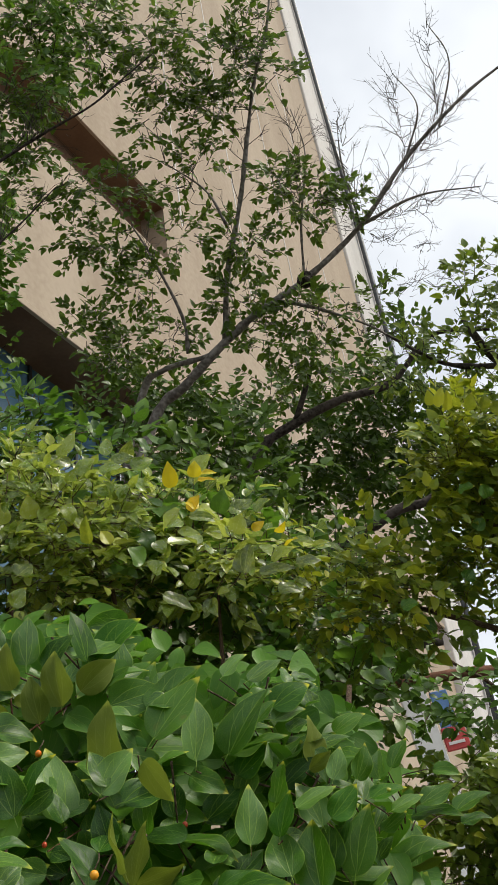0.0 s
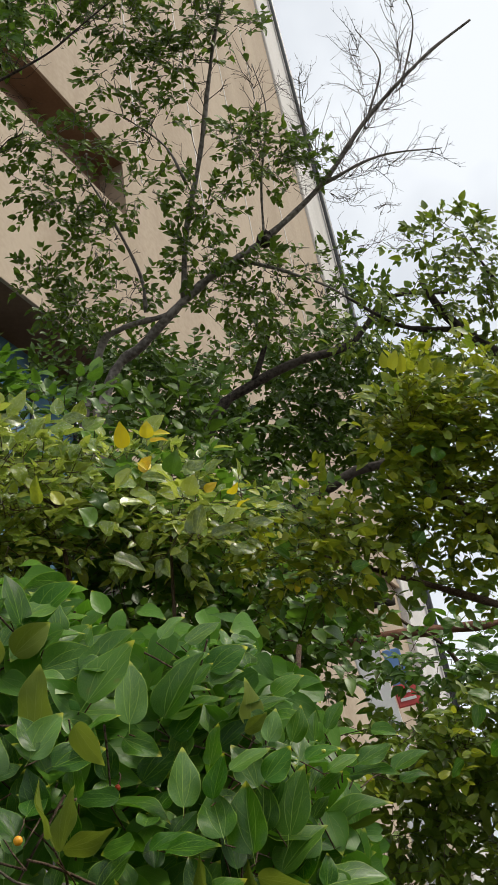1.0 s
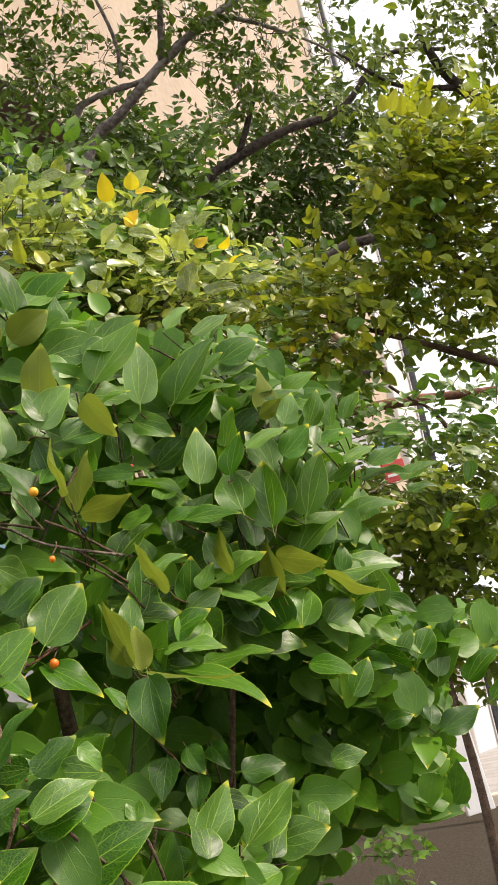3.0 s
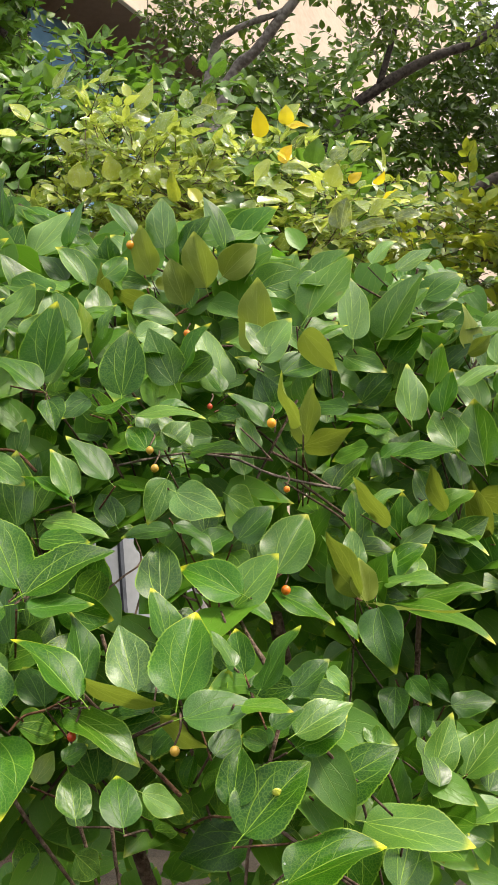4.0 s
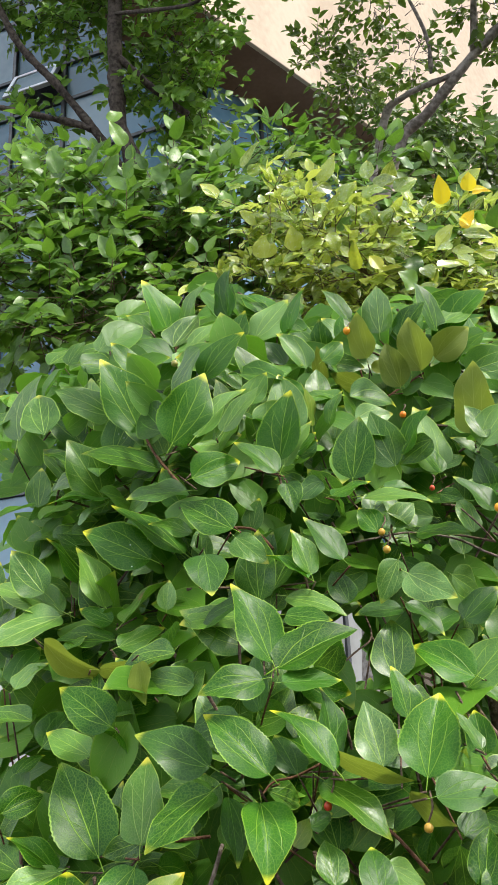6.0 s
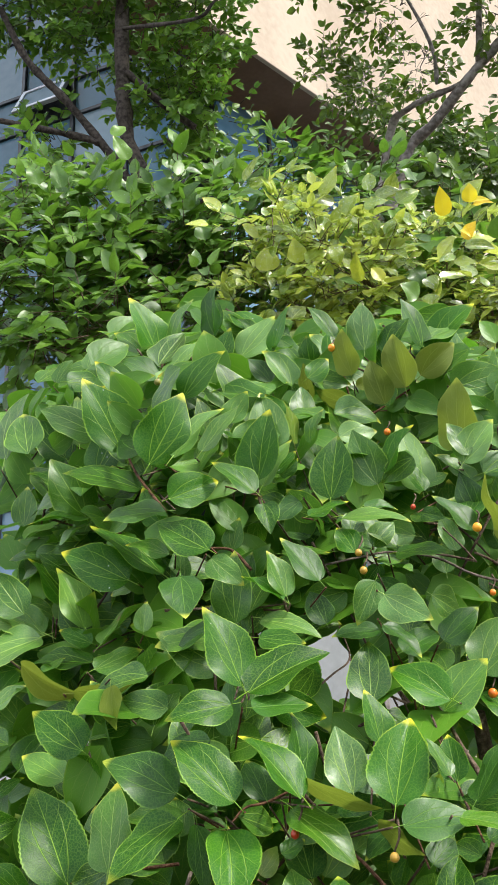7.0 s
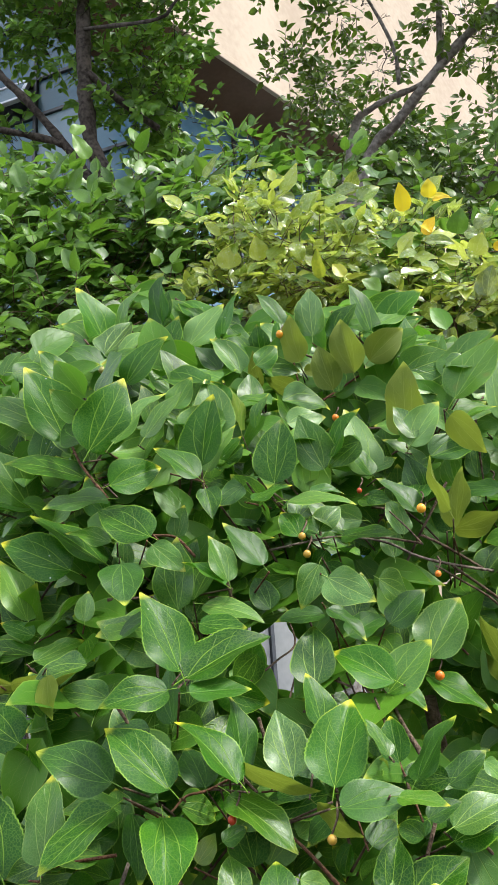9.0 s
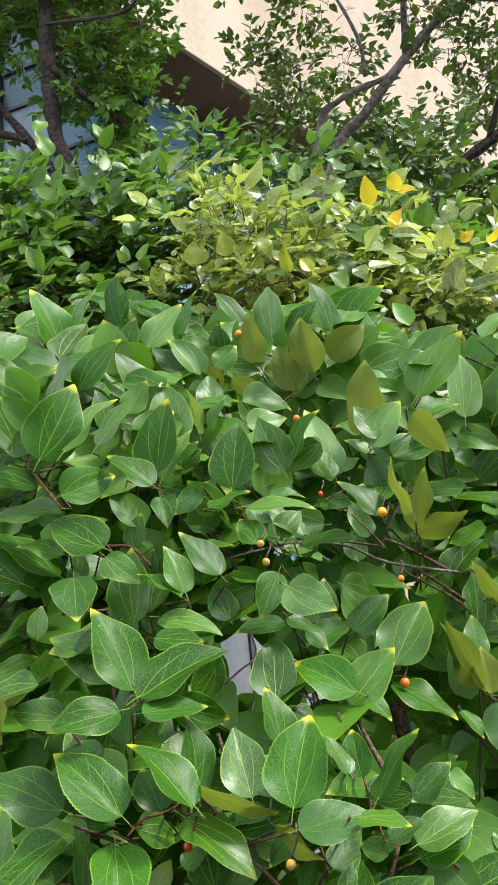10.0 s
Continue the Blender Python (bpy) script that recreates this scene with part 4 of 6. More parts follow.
outer_leaves([
    ((0.155, 2.302, 2.727), (0.191, 2.301, 2.753), 0.027, "Y"),
    ((0.220, 2.306, 2.713), (0.243, 2.270, 2.724), 0.027, "Y"),
    ((0.245, 2.358, 2.700), (0.272, 2.313, 2.700), 0.032, "Y"),
    ((0.117, 2.327, 2.615), (0.138, 2.307, 2.693), 0.065, "l"),
    ((0.195, 2.325, 2.642), (0.259, 2.305, 2.672), 0.058, "l"),
    ((0.264, 2.375, 2.650), (0.335, 2.366, 2.650), 0.048, "l"),
    ((0.207, 2.396, 2.596), (0.275, 2.405, 2.580), 0.051, "l"),
    ((0.161, 2.373, 2.632), (0.267, 2.383, 2.648), 0.040, "l"),
    ((-0.109, 2.423, 2.627), (-0.025, 2.453, 2.585), 0.048, "l"),
    ((-0.151, 2.373, 2.705), (-0.191, 2.341, 2.738), 0.070, "c"),
    ((-0.045, 2.280, 2.742), (0.012, 2.268, 2.716), 0.036, "l"),
    ((-0.014, 2.299, 2.793), (0.072, 2.333, 2.792), 0.037, "l"),
    ((0.074, 2.313, 2.724), (0.056, 2.247, 2.753), 0.055, "l"),
    ((0.104, 2.293, 2.719), (0.129, 2.270, 2.767), 0.054, "l"),
])
outer_leaves([
    ((0.069, 2.282, 2.783), (0.087, 2.247, 2.836), 0.055, "c"),
    ((0.120, 2.295, 2.794), (0.166, 2.294, 2.825), 0.048, "l"),
    ((0.165, 2.239, 2.748), (0.207, 2.225, 2.780), 0.047, "l"),
    ((-0.037, 2.248, 2.789), (-0.091, 2.285, 2.750), 0.054, "l"),
    ((-0.505, 2.399, 2.725), (-0.467, 2.413, 2.765), 0.063, "l"),
    ((-0.572, 2.407, 2.690), (-0.616, 2.375, 2.726), 0.062, "l"),
    ((-0.520, 2.402, 2.636), (-0.477, 2.384, 2.677), 0.054, "l"),
    ((-0.126, 2.338, 2.652), (-0.098, 2.318, 2.676), 0.061, "l"),
    ((-0.237, 2.335, 2.755), (-0.261, 2.329, 2.800), 0.042, "o"),
    ((-0.292, 2.311, 2.749), (-0.298, 2.273, 2.819), 0.042, "o"),
])

C_LOBES = ([(-1.57, 2.79, 3.54), (-1.43, 2.85, 3.56), (-1.28, 2.88, 3.52), (-1.48, 2.73, 3.35), (-1.31, 2.76, 3.30), (-1.17, 2.84, 3.36), (-1.05, 2.92, 3.46), (-0.95, 2.95, 3.46), (-0.86, 3.03, 3.56), (-1.41, 2.61, 3.10), (-1.24, 2.66, 3.09), (-1.09, 2.74, 3.15)] + [(-0.95, 2.84, 3.24), (-1.26, 2.51, 2.87), (-0.85, 2.93, 3.34), (-0.64, 3.13, 3.63), (-0.49, 3.18, 3.62), (-0.34, 3.22, 3.61), (-1.65, 2.68, 3.36), (-1.72, 2.73, 3.51), (-1.10, 2.58, 2.89), (-0.89, 2.70, 2.97), (-1.57, 2.53, 3.05), (-0.76, 3.03, 3.48)] + [(-1.66, 2.86, 3.73), (-1.35, 2.93, 3.67), (-1.06, 2.98, 3.60)])
C_TOP = [(-0.74, 3.15, 3.78), (-0.62, 3.15, 3.76), (-0.87, 3.15, 3.74)]
deep = shrub("dense dark green leafy shrub with speckled leaves", (-1.2, 3.5, 0), [
    ([(-1.2, 3.5, -0.1), (-1.2, 3.4, 1.5), (-1.15, 3.1, 2.8), (-1.1, 2.9, 3.3)], 0.04, 0.012),
    ([(-1.2, 3.4, 1.5), (-0.8, 3.2, 2.6), (-0.6, 3.0, 3.4)], 0.025, 0.01)], C_LOBES + C_TOP, 0.15, 900, 0.078, DEEP, DEEP_ONE, 290, per=(2, 5), flat=1.7, seed=7)

M_LOBES = ([(-0.75, 3.15, 3.00), (-0.58, 3.17, 2.96), (-0.38, 3.15, 2.96), (-0.19, 3.15, 2.94), (-0.02, 3.18, 2.88), (0.15, 3.18, 2.86), (0.32, 3.21, 2.79), (-0.13, 3.07, 3.06), (0.05, 3.03, 3.09), (-0.33, 3.23, 2.84), (0.39, 3.30, 2.65), (-0.59, 3.25, 2.84)] + [(0.14, 3.27, 2.72), (0.51, 3.35, 2.57)])
M_BACK = ([(-1.63, 3.02, 3.32), (-1.44, 3.09, 3.26), (-1.25, 3.16, 3.22), (-1.04, 3.22, 3.18), (-0.81, 3.29, 3.16), (-0.61, 3.34, 3.17), (-0.40, 3.41, 3.13), (-0.19, 3.47, 3.09), (0.03, 3.53, 3.09), (0.14, 3.59, 3.00), (-0.21, 3.41, 3.24), (-0.42, 3.35, 3.26)] + [(-1.63, 3.12, 3.06), (-0.10, 3.58, 2.89), (0.05, 3.67, 2.76)])
between = shrub("mid-green shaded shrub between the glossy and the yellow-green one", (0.0, 2.5, 0), [
    ([(0.0, 2.5, -0.1), (0.0, 2.45, 1.2), (-0.05, 2.35, 2.0), (-0.1, 2.3, 2.3)], 0.014, 0.006),
    ([(0.0, 2.45, 1.2), (0.25, 2.4, 1.9), (0.35, 2.4, 2.3)], 0.018, 0.006),
    ([(0.0, 2.45, 1.2), (-0.4, 2.3, 1.9), (-0.55, 2.2, 2.4)], 0.018, 0.006)], M_LOBES + M_BACK, 0.17, 480, 0.075, DEEP, seed=14)

# these three stand about a quarter farther off and are as much larger than laid out above
SPREAD = Matrix.Translation((-0.118, 0.242, 1.335)) @ Matrix.Scale(1.27, 4) @ Matrix.Translation((0.085, -0.242, -1.43))
for root in (lime, deep, between):
    root.matrix_basis = SPREAD @ Matrix.Translation(root.location)

D_LOBES = ([(1.11, 3.25, 3.56), (1.23, 3.25, 3.53), (1.33, 3.26, 3.48), (1.12, 3.27, 3.44), (1.16, 3.28, 3.43), (1.27, 3.28, 3.39), (1.16, 3.30, 3.31), (0.54, 3.37, 2.99), (0.64, 3.36, 3.02), (0.75, 3.37, 2.98), (0.51, 3.38, 2.96), (0.63, 3.38, 2.92)] + [(0.76, 3.38, 2.90), (1.08, 3.37, 2.94), (1.22, 3.35, 3.02), (1.25, 3.31, 3.26), (1.39, 3.27, 3.45), (1.23, 3.28, 3.39), (1.09, 3.30, 3.33), (1.28, 3.34, 3.11), (1.19, 3.34, 3.12), (1.51, 3.27, 3.41), (1.57, 3.30, 3.25), (1.47, 3.34, 3.09)] + [(1.69, 3.28, 3.34), (1.54, 3.35, 2.98), (1.69, 3.32, 3.16), (1.47, 3.24, 3.59), (1.61, 3.25, 3.52), (1.75, 3.25, 3.49)])
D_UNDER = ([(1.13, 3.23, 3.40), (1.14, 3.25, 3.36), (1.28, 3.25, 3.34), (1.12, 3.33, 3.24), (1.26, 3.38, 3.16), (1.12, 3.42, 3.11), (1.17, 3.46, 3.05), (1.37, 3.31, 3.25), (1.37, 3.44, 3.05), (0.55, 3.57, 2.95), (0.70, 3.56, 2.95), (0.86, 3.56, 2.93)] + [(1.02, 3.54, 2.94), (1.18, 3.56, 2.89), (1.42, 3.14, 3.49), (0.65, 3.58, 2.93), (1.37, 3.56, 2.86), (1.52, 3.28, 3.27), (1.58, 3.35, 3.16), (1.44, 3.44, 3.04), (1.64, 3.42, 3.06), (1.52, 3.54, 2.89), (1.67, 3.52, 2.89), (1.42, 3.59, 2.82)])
DLOW = ([(1.28, 4.40, 2.34), (1.12, 4.42, 2.34), (1.05, 4.48, 2.26), (1.20, 4.55, 2.13), (0.88, 4.58, 2.12), (1.24, 4.46, 2.26), (1.45, 4.52, 2.14), (1.02, 4.70, 1.92), (1.28, 4.73, 1.85), (0.80, 4.73, 1.90), (0.64, 4.55, 2.19), (0.59, 4.70, 1.97)] + [(1.49, 4.40, 2.32), (1.64, 4.48, 2.19), (1.61, 4.33, 2.42), (1.72, 4.61, 1.98), (1.50, 4.67, 1.91), (1.64, 4.79, 1.72), (1.10, 4.82, 1.74), (1.36, 4.85, 1.66), (0.94, 4.85, 1.71), (1.30, 4.61, 2.03)])
olive = shrub("olive-green shrub with yellowing leaves on spreading branches", (2.2, 3.9, 0), [
    ([(2.2, 3.9, -0.1), (2.1, 3.8, 1.5), (1.6, 3.6, 2.6), (1.15, 3.3, 3.2)], 0.04, 0.012),
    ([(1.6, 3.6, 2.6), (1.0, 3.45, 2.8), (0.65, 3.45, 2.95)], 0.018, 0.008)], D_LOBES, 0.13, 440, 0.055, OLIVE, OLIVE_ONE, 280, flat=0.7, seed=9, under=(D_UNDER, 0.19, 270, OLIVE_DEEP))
outer_leaves([
    ((0.947, 2.923, 3.477), (0.945, 2.893, 3.534), 0.041, "o"),
    ((0.923, 2.777, 3.365), (0.945, 2.738, 3.428), 0.042, "o"),
    ((0.994, 2.880, 3.416), (0.996, 2.829, 3.476), 0.044, "o"),
    ((1.029, 2.864, 3.414), (1.012, 2.816, 3.434), 0.040, "o"),
    ((1.090, 2.929, 3.439), (1.112, 2.896, 3.501), 0.048, "o"),
    ((1.112, 2.841, 3.375), (1.132, 2.810, 3.427), 0.046, "o"),
    ((1.158, 2.881, 3.383), (1.199, 2.843, 3.405), 0.054, "o"),
    ((0.930, 2.761, 3.286), (0.953, 2.698, 3.275), 0.035, "o"),
    ((0.925, 3.013, 3.417), (0.897, 2.964, 3.452), 0.038, "o"),
    ((0.876, 2.909, 3.327), (0.807, 2.907, 3.359), 0.033, "o"),
    ((0.850, 2.993, 3.198), (0.851, 2.989, 3.246), 0.033, "o"),
    ((0.866, 2.981, 3.150), (0.868, 2.957, 3.206), 0.036, "o"),
    ((0.863, 2.928, 3.107), (0.891, 2.917, 3.146), 0.035, "o"),
    ((0.587, 3.192, 3.044), (0.562, 3.174, 3.086), 0.027, "o"),
], olive)
outer_leaves([
    ((0.622, 3.177, 3.020), (0.618, 3.148, 3.074), 0.034, "o"),
    ((0.655, 3.208, 3.031), (0.652, 3.191, 3.092), 0.030, "o"),
    ((0.676, 3.104, 2.989), (0.722, 3.099, 3.029), 0.036, "o"),
    ((0.787, 3.153, 2.903), (0.803, 3.127, 2.945), 0.036, "o"),
    ((1.056, 3.161, 2.935), (1.123, 3.179, 2.918), 0.040, "o"),
    ((0.979, 3.211, 2.860), (1.012, 3.195, 2.895), 0.059, "b"),
    ((0.492, 3.234, 2.866), (0.430, 3.193, 2.900), 0.063, "b"),
    ((0.705, 3.314, 2.889), (0.726, 3.294, 2.937), 0.065, "b"),
    ((0.586, 3.315, 2.842), (0.527, 3.315, 2.883), 0.059, "b"),
    ((0.554, 3.257, 2.762), (0.547, 3.260, 2.792), 0.033, "Y"),
    ((0.507, 3.275, 2.740), (0.502, 3.267, 2.766), 0.027, "Y"),
    ((1.083, 3.276, 2.769), (1.109, 3.262, 2.796), 0.033, "o"),
    ((0.826, 3.350, 2.781), (0.871, 3.376, 2.739), 0.055, "b"),
    ((1.010, 3.062, 3.016), (0.981, 3.055, 3.063), 0.039, "o"),
], olive)
outer_leaves([
    ((1.068, 3.187, 3.050), (1.104, 3.168, 3.098), 0.055, "b"),
    ((1.013, 3.090, 3.185), (1.064, 3.051, 3.174), 0.060, "b"),
    ((1.104, 3.059, 3.117), (1.086, 3.027, 3.163), 0.064, "b"),
    ((0.707, 3.176, 2.769), (0.774, 3.166, 2.780), 0.057, "b"),
    ((0.871, 3.249, 2.853), (0.918, 3.209, 2.853), 0.040, "o"),
    ((0.618, 3.199, 2.865), (0.568, 3.189, 2.889), 0.039, "o"),
    ((1.167, 3.040, 3.195), (1.139, 3.032, 3.236), 0.044, "o"),
    ((0.958, 3.087, 2.965), (0.903, 3.053, 2.984), 0.039, "o"),
    ((0.417, 3.261, 2.831), (0.468, 3.279, 2.797), 0.058, "b"),
    ((0.733, 3.202, 2.877), (0.701, 3.173, 2.915), 0.036, "o"),
    ((1.112, 2.982, 3.299), (1.074, 2.979, 3.334), 0.041, "o"),
    ((1.167, 3.091, 3.069), (1.127, 3.051, 3.092), 0.044, "o"),
], olive)
outer_leaves([
    ((1.334, 3.758, 2.584), (1.250, 3.758, 2.635), 0.065, "b"),
    ((1.424, 3.886, 2.536), (1.309, 3.903, 2.585), 0.067, "b"),
    ((1.295, 3.793, 2.394), (1.192, 3.784, 2.419), 0.059, "b"),
    ((1.238, 3.798, 2.366), (1.196, 3.781, 2.267), 0.059, "b"),
    ((1.358, 3.811, 2.327), (1.401, 3.750, 2.366), 0.064, "b"),
    ((1.475, 3.848, 2.719), (1.554, 3.838, 2.746), 0.062, "b"),
    ((1.428, 3.751, 2.542), (1.504, 3.724, 2.588), 0.070, "b"),
    ((1.178, 4.017, 2.202), (1.129, 4.084, 2.148), 0.061, "b"),
    ((1.370, 4.005, 2.249), (1.310, 4.064, 2.207), 0.067, "b"),
    ((1.440, 3.969, 2.255), (1.488, 4.027, 2.172), 0.066, "b"),
    ((1.196, 3.877, 2.741), (1.268, 3.881, 2.761), 0.051, "b"),
    ((1.047, 3.755, 2.782), (1.118, 3.762, 2.802), 0.049, "b"),
    ((1.308, 3.704, 2.740), (1.394, 3.717, 2.760), 0.054, "b"),
    ((1.460, 3.695, 2.742), (1.522, 3.660, 2.773), 0.054, "b"),
], olive)
outer_leaves([
    ((1.486, 3.774, 2.996), (1.532, 3.729, 3.069), 0.057, "b"),
    ((1.516, 3.666, 2.886), (1.557, 3.606, 2.963), 0.060, "b"),
    ((1.143, 3.997, 2.028), (1.194, 3.973, 2.055), 0.040, "o"),
    ((1.040, 3.941, 2.131), (1.099, 3.951, 2.154), 0.036, "o"),
    ((1.330, 3.966, 2.044), (1.374, 3.923, 2.068), 0.040, "o"),
    ((1.286, 4.176, 1.938), (1.353, 4.179, 1.949), 0.042, "o"),
], olive)

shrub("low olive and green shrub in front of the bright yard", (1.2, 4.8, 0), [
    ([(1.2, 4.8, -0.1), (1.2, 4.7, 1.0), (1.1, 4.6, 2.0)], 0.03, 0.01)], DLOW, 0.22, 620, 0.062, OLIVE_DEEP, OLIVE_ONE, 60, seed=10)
H_LOBES = ([(1.00, 4.46, 2.92), (1.23, 4.47, 2.85), (1.43, 4.48, 2.79), (1.61, 4.46, 2.79), (1.55, 4.59, 2.60), (1.37, 4.52, 2.75), (1.59, 4.69, 2.42), (1.11, 4.50, 2.83), (1.39, 4.67, 2.50), (1.25, 4.66, 2.54), (1.47, 4.57, 2.64), (1.65, 4.52, 2.69)] + [(1.72, 4.46, 2.78), (1.79, 4.56, 2.59), (1.74, 4.69, 2.40), (1.89, 4.50, 2.68)])
shrub("hanging leafy sprays, dark against the bright yard", (2.0, 5.6, 0), [
    ([(2.0, 5.6, -0.1), (1.95, 5.55, 1.5), (1.7, 5.3, 2.9), (1.3, 5.0, 3.2)], 0.03, 0.008)], H_LOBES, 0.17, 130, 0.07, DEEP, DEEP_ONE, 120, per=(3, 6), flat=0.9, seed=41)
W_LOBES = [(0.44, 3.34, 1.03), (0.52, 3.34, 0.99), (0.59, 3.35, 0.95), (0.22, 3.37, 0.94), (0.33, 3.38, 0.9), (0.39, 3.32, 1.08)]
shrub("low pale green weeds on thin stalks over the soil", (0.42, 3.1, 0), [
    ([(0.42, 3.1, -0.05), (0.44, 3.06, 0.5), (0.46, 3.02, 0.9)], 0.006, 0.003),
    ([(0.42, 3.1, -0.05), (0.36, 3.05, 0.5), (0.30, 3.0, 0.85)], 0.006, 0.003)], W_LOBES, 0.06, 30, 0.045, DEEP, DEEP_ONE, 60, per=(3, 5), flat=0.8, seed=31)
K_LOBES = ([(0.23, 4.28, 4.09), (0.62, 4.60, 3.56), (0.41, 4.71, 3.43), (0.24, 4.42, 3.87), (0.36, 4.60, 3.59), (0.79, 4.73, 3.36), (-0.04, 4.35, 4.01), (0.60, 4.73, 3.38), (0.12, 4.53, 3.73), (0.70, 4.85, 3.18), (0.81, 4.95, 3.02), (0.61, 4.99, 2.98)] + [(0.44, 4.89, 3.16)])
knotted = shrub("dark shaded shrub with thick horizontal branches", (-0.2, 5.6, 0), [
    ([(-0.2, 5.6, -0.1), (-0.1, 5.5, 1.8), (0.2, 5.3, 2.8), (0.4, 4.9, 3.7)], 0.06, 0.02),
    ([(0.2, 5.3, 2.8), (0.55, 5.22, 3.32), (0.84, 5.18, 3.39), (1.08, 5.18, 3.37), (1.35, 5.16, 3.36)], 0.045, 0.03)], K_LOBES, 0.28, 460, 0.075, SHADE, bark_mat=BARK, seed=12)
bm = bmesh.new()
tube(bm, [(0.2, 5.3, 2.8), (0.6, 5.3, 3.15), (0.89, 5.28, 3.24), (1.06, 5.30, 3.19), (1.37, 5.28, 3.19), (1.72, 5.26, 3.18), (2.1, 5.25, 3.16)], 0.04, 0.028, 10, 6, 0.3)
unparented(part("stem", bm, BARK_RED, knotted, "sunlit reddish-brown branch"), knotted)

# ---- the near shrub ----
near = thing("shrub", "large glossy green hackberry shrub with orange berries", "shrub", (-0.05, 1.55, 0))
OUTER = []
EYE_SIDE = Vector((-0.07, 0.25, 1.44))


def near_shoot(rows):
    """A shoot of leaves, each on its own thin twig: (base, tip, width, facing, kind)."""
    heart = sum((Vector(row[0]) for row in rows), Vector()) / len(rows)
    out = (heart - EYE_SIDE).normalized()
    heart = heart + out * 0.17 + Vector((0, 0, -0.05))
    for base, tip, width, facing, kind in rows:
        base, tip = Vector(base), Vector(tip)
        stalk = base - (tip - base) * 0.15
        mid = stalk.lerp(heart, 0.35) + out * 0.03 + Vector((rng.gauss(0, 0.004), 0.0, rng.gauss(0, 0.004)))
        bm = bmesh.new()
        tube(bm, [stalk, mid, mid.lerp(heart, 0.5)], 0.0007, 0.0010, 5, 4, 0.25)
        twig = unparented(part("twig", bm, TWIG_RED if len(OUTER) % 3 == 0 else TWIG, near), near)
        ob = from_mesh("leaf", SHAPES[kind][rng.randrange(len(BIG))], None, twig)
        ob.matrix_parent_inverse = Matrix.Identity(4)
        ob.matrix_basis = leaf_frame(base, tip, facing, width)
        OUTER.append((Vector(base), Vector(tip), width))


near_shoot([
    ((-0.443, 1.141, 1.939), (-0.468, 1.114, 2.014), 0.052, (0.68, -0.66, 0.32), "g"),
    ((-0.425, 1.122, 1.928), (-0.397, 1.118, 2.000), 0.048, (-0.65, -0.76, 0.08), "p"),
    ((-0.367, 1.119, 1.941), (-0.364, 1.104, 2.004), 0.040, (-0.55, -0.82, 0.14), "d"),
    ((-0.404, 1.057, 1.869), (-0.357, 1.073, 1.916), 0.043, (-0.03, -0.75, 0.66), "p"),
    ((-0.413, 1.066, 1.871), (-0.460, 1.048, 1.902), 0.037, (0.57, -0.69, 0.45), "d"),
    ((-0.338, 1.131, 1.914), (-0.295, 1.137, 1.964), 0.041, (0.09, -0.97, 0.21), "p"),
    ((-0.360, 1.103, 1.879), (-0.342, 1.098, 1.939), 0.039, (-0.24, -0.97, 0.06), "g"),
])
near_shoot([
    ((-0.357, 1.123, 1.881), (-0.334, 1.127, 1.914), 0.028, (0.27, -0.93, -0.24), "u"),
    ((-0.297, 1.117, 1.907), (-0.277, 1.110, 1.964), 0.037, (-0.47, -0.68, 0.56), "g"),
    ((-0.301, 1.123, 1.872), (-0.326, 1.113, 1.904), 0.026, (0.35, -0.86, 0.37), "d"),
    ((-0.421, 0.984, 1.756), (-0.451, 0.961, 1.835), 0.054, (0.51, -0.82, 0.26), "g"),
    ((-0.354, 0.885, 1.702), (-0.321, 0.894, 1.767), 0.046, (0.64, -0.76, 0.10), "g"),
    ((-0.395, 0.970, 1.713), (-0.470, 0.950, 1.738), 0.051, (0.47, -0.56, 0.68), "g"),
    ((-0.339, 0.892, 1.672), (-0.303, 0.921, 1.694), 0.033, (0.77, -0.58, 0.26), "g"),
])
near_shoot([
    ((-0.438, 1.027, 1.840), (-0.466, 1.011, 1.877), 0.030, (0.65, -0.75, 0.13), "g"),
    ((-0.335, 0.890, 1.708), (-0.296, 0.904, 1.757), 0.040, (-0.25, -0.72, 0.65), "p"),
    ((-0.324, 0.934, 1.726), (-0.292, 0.943, 1.770), 0.034, (-0.39, -0.83, 0.40), "p"),
    ((-0.292, 0.975, 1.744), (-0.327, 0.968, 1.763), 0.025, (0.50, -0.21, 0.84), "g"),
    ((-0.274, 0.935, 1.693), (-0.262, 0.932, 1.759), 0.042, (-0.20, -0.98, 0.07), "g"),
    ((-0.273, 1.001, 1.742), (-0.281, 0.992, 1.803), 0.040, (0.36, -0.93, 0.08), "p"),
    ((-0.273, 0.947, 1.691), (-0.248, 0.953, 1.736), 0.032, (-0.52, -0.82, 0.24), "p"),
])
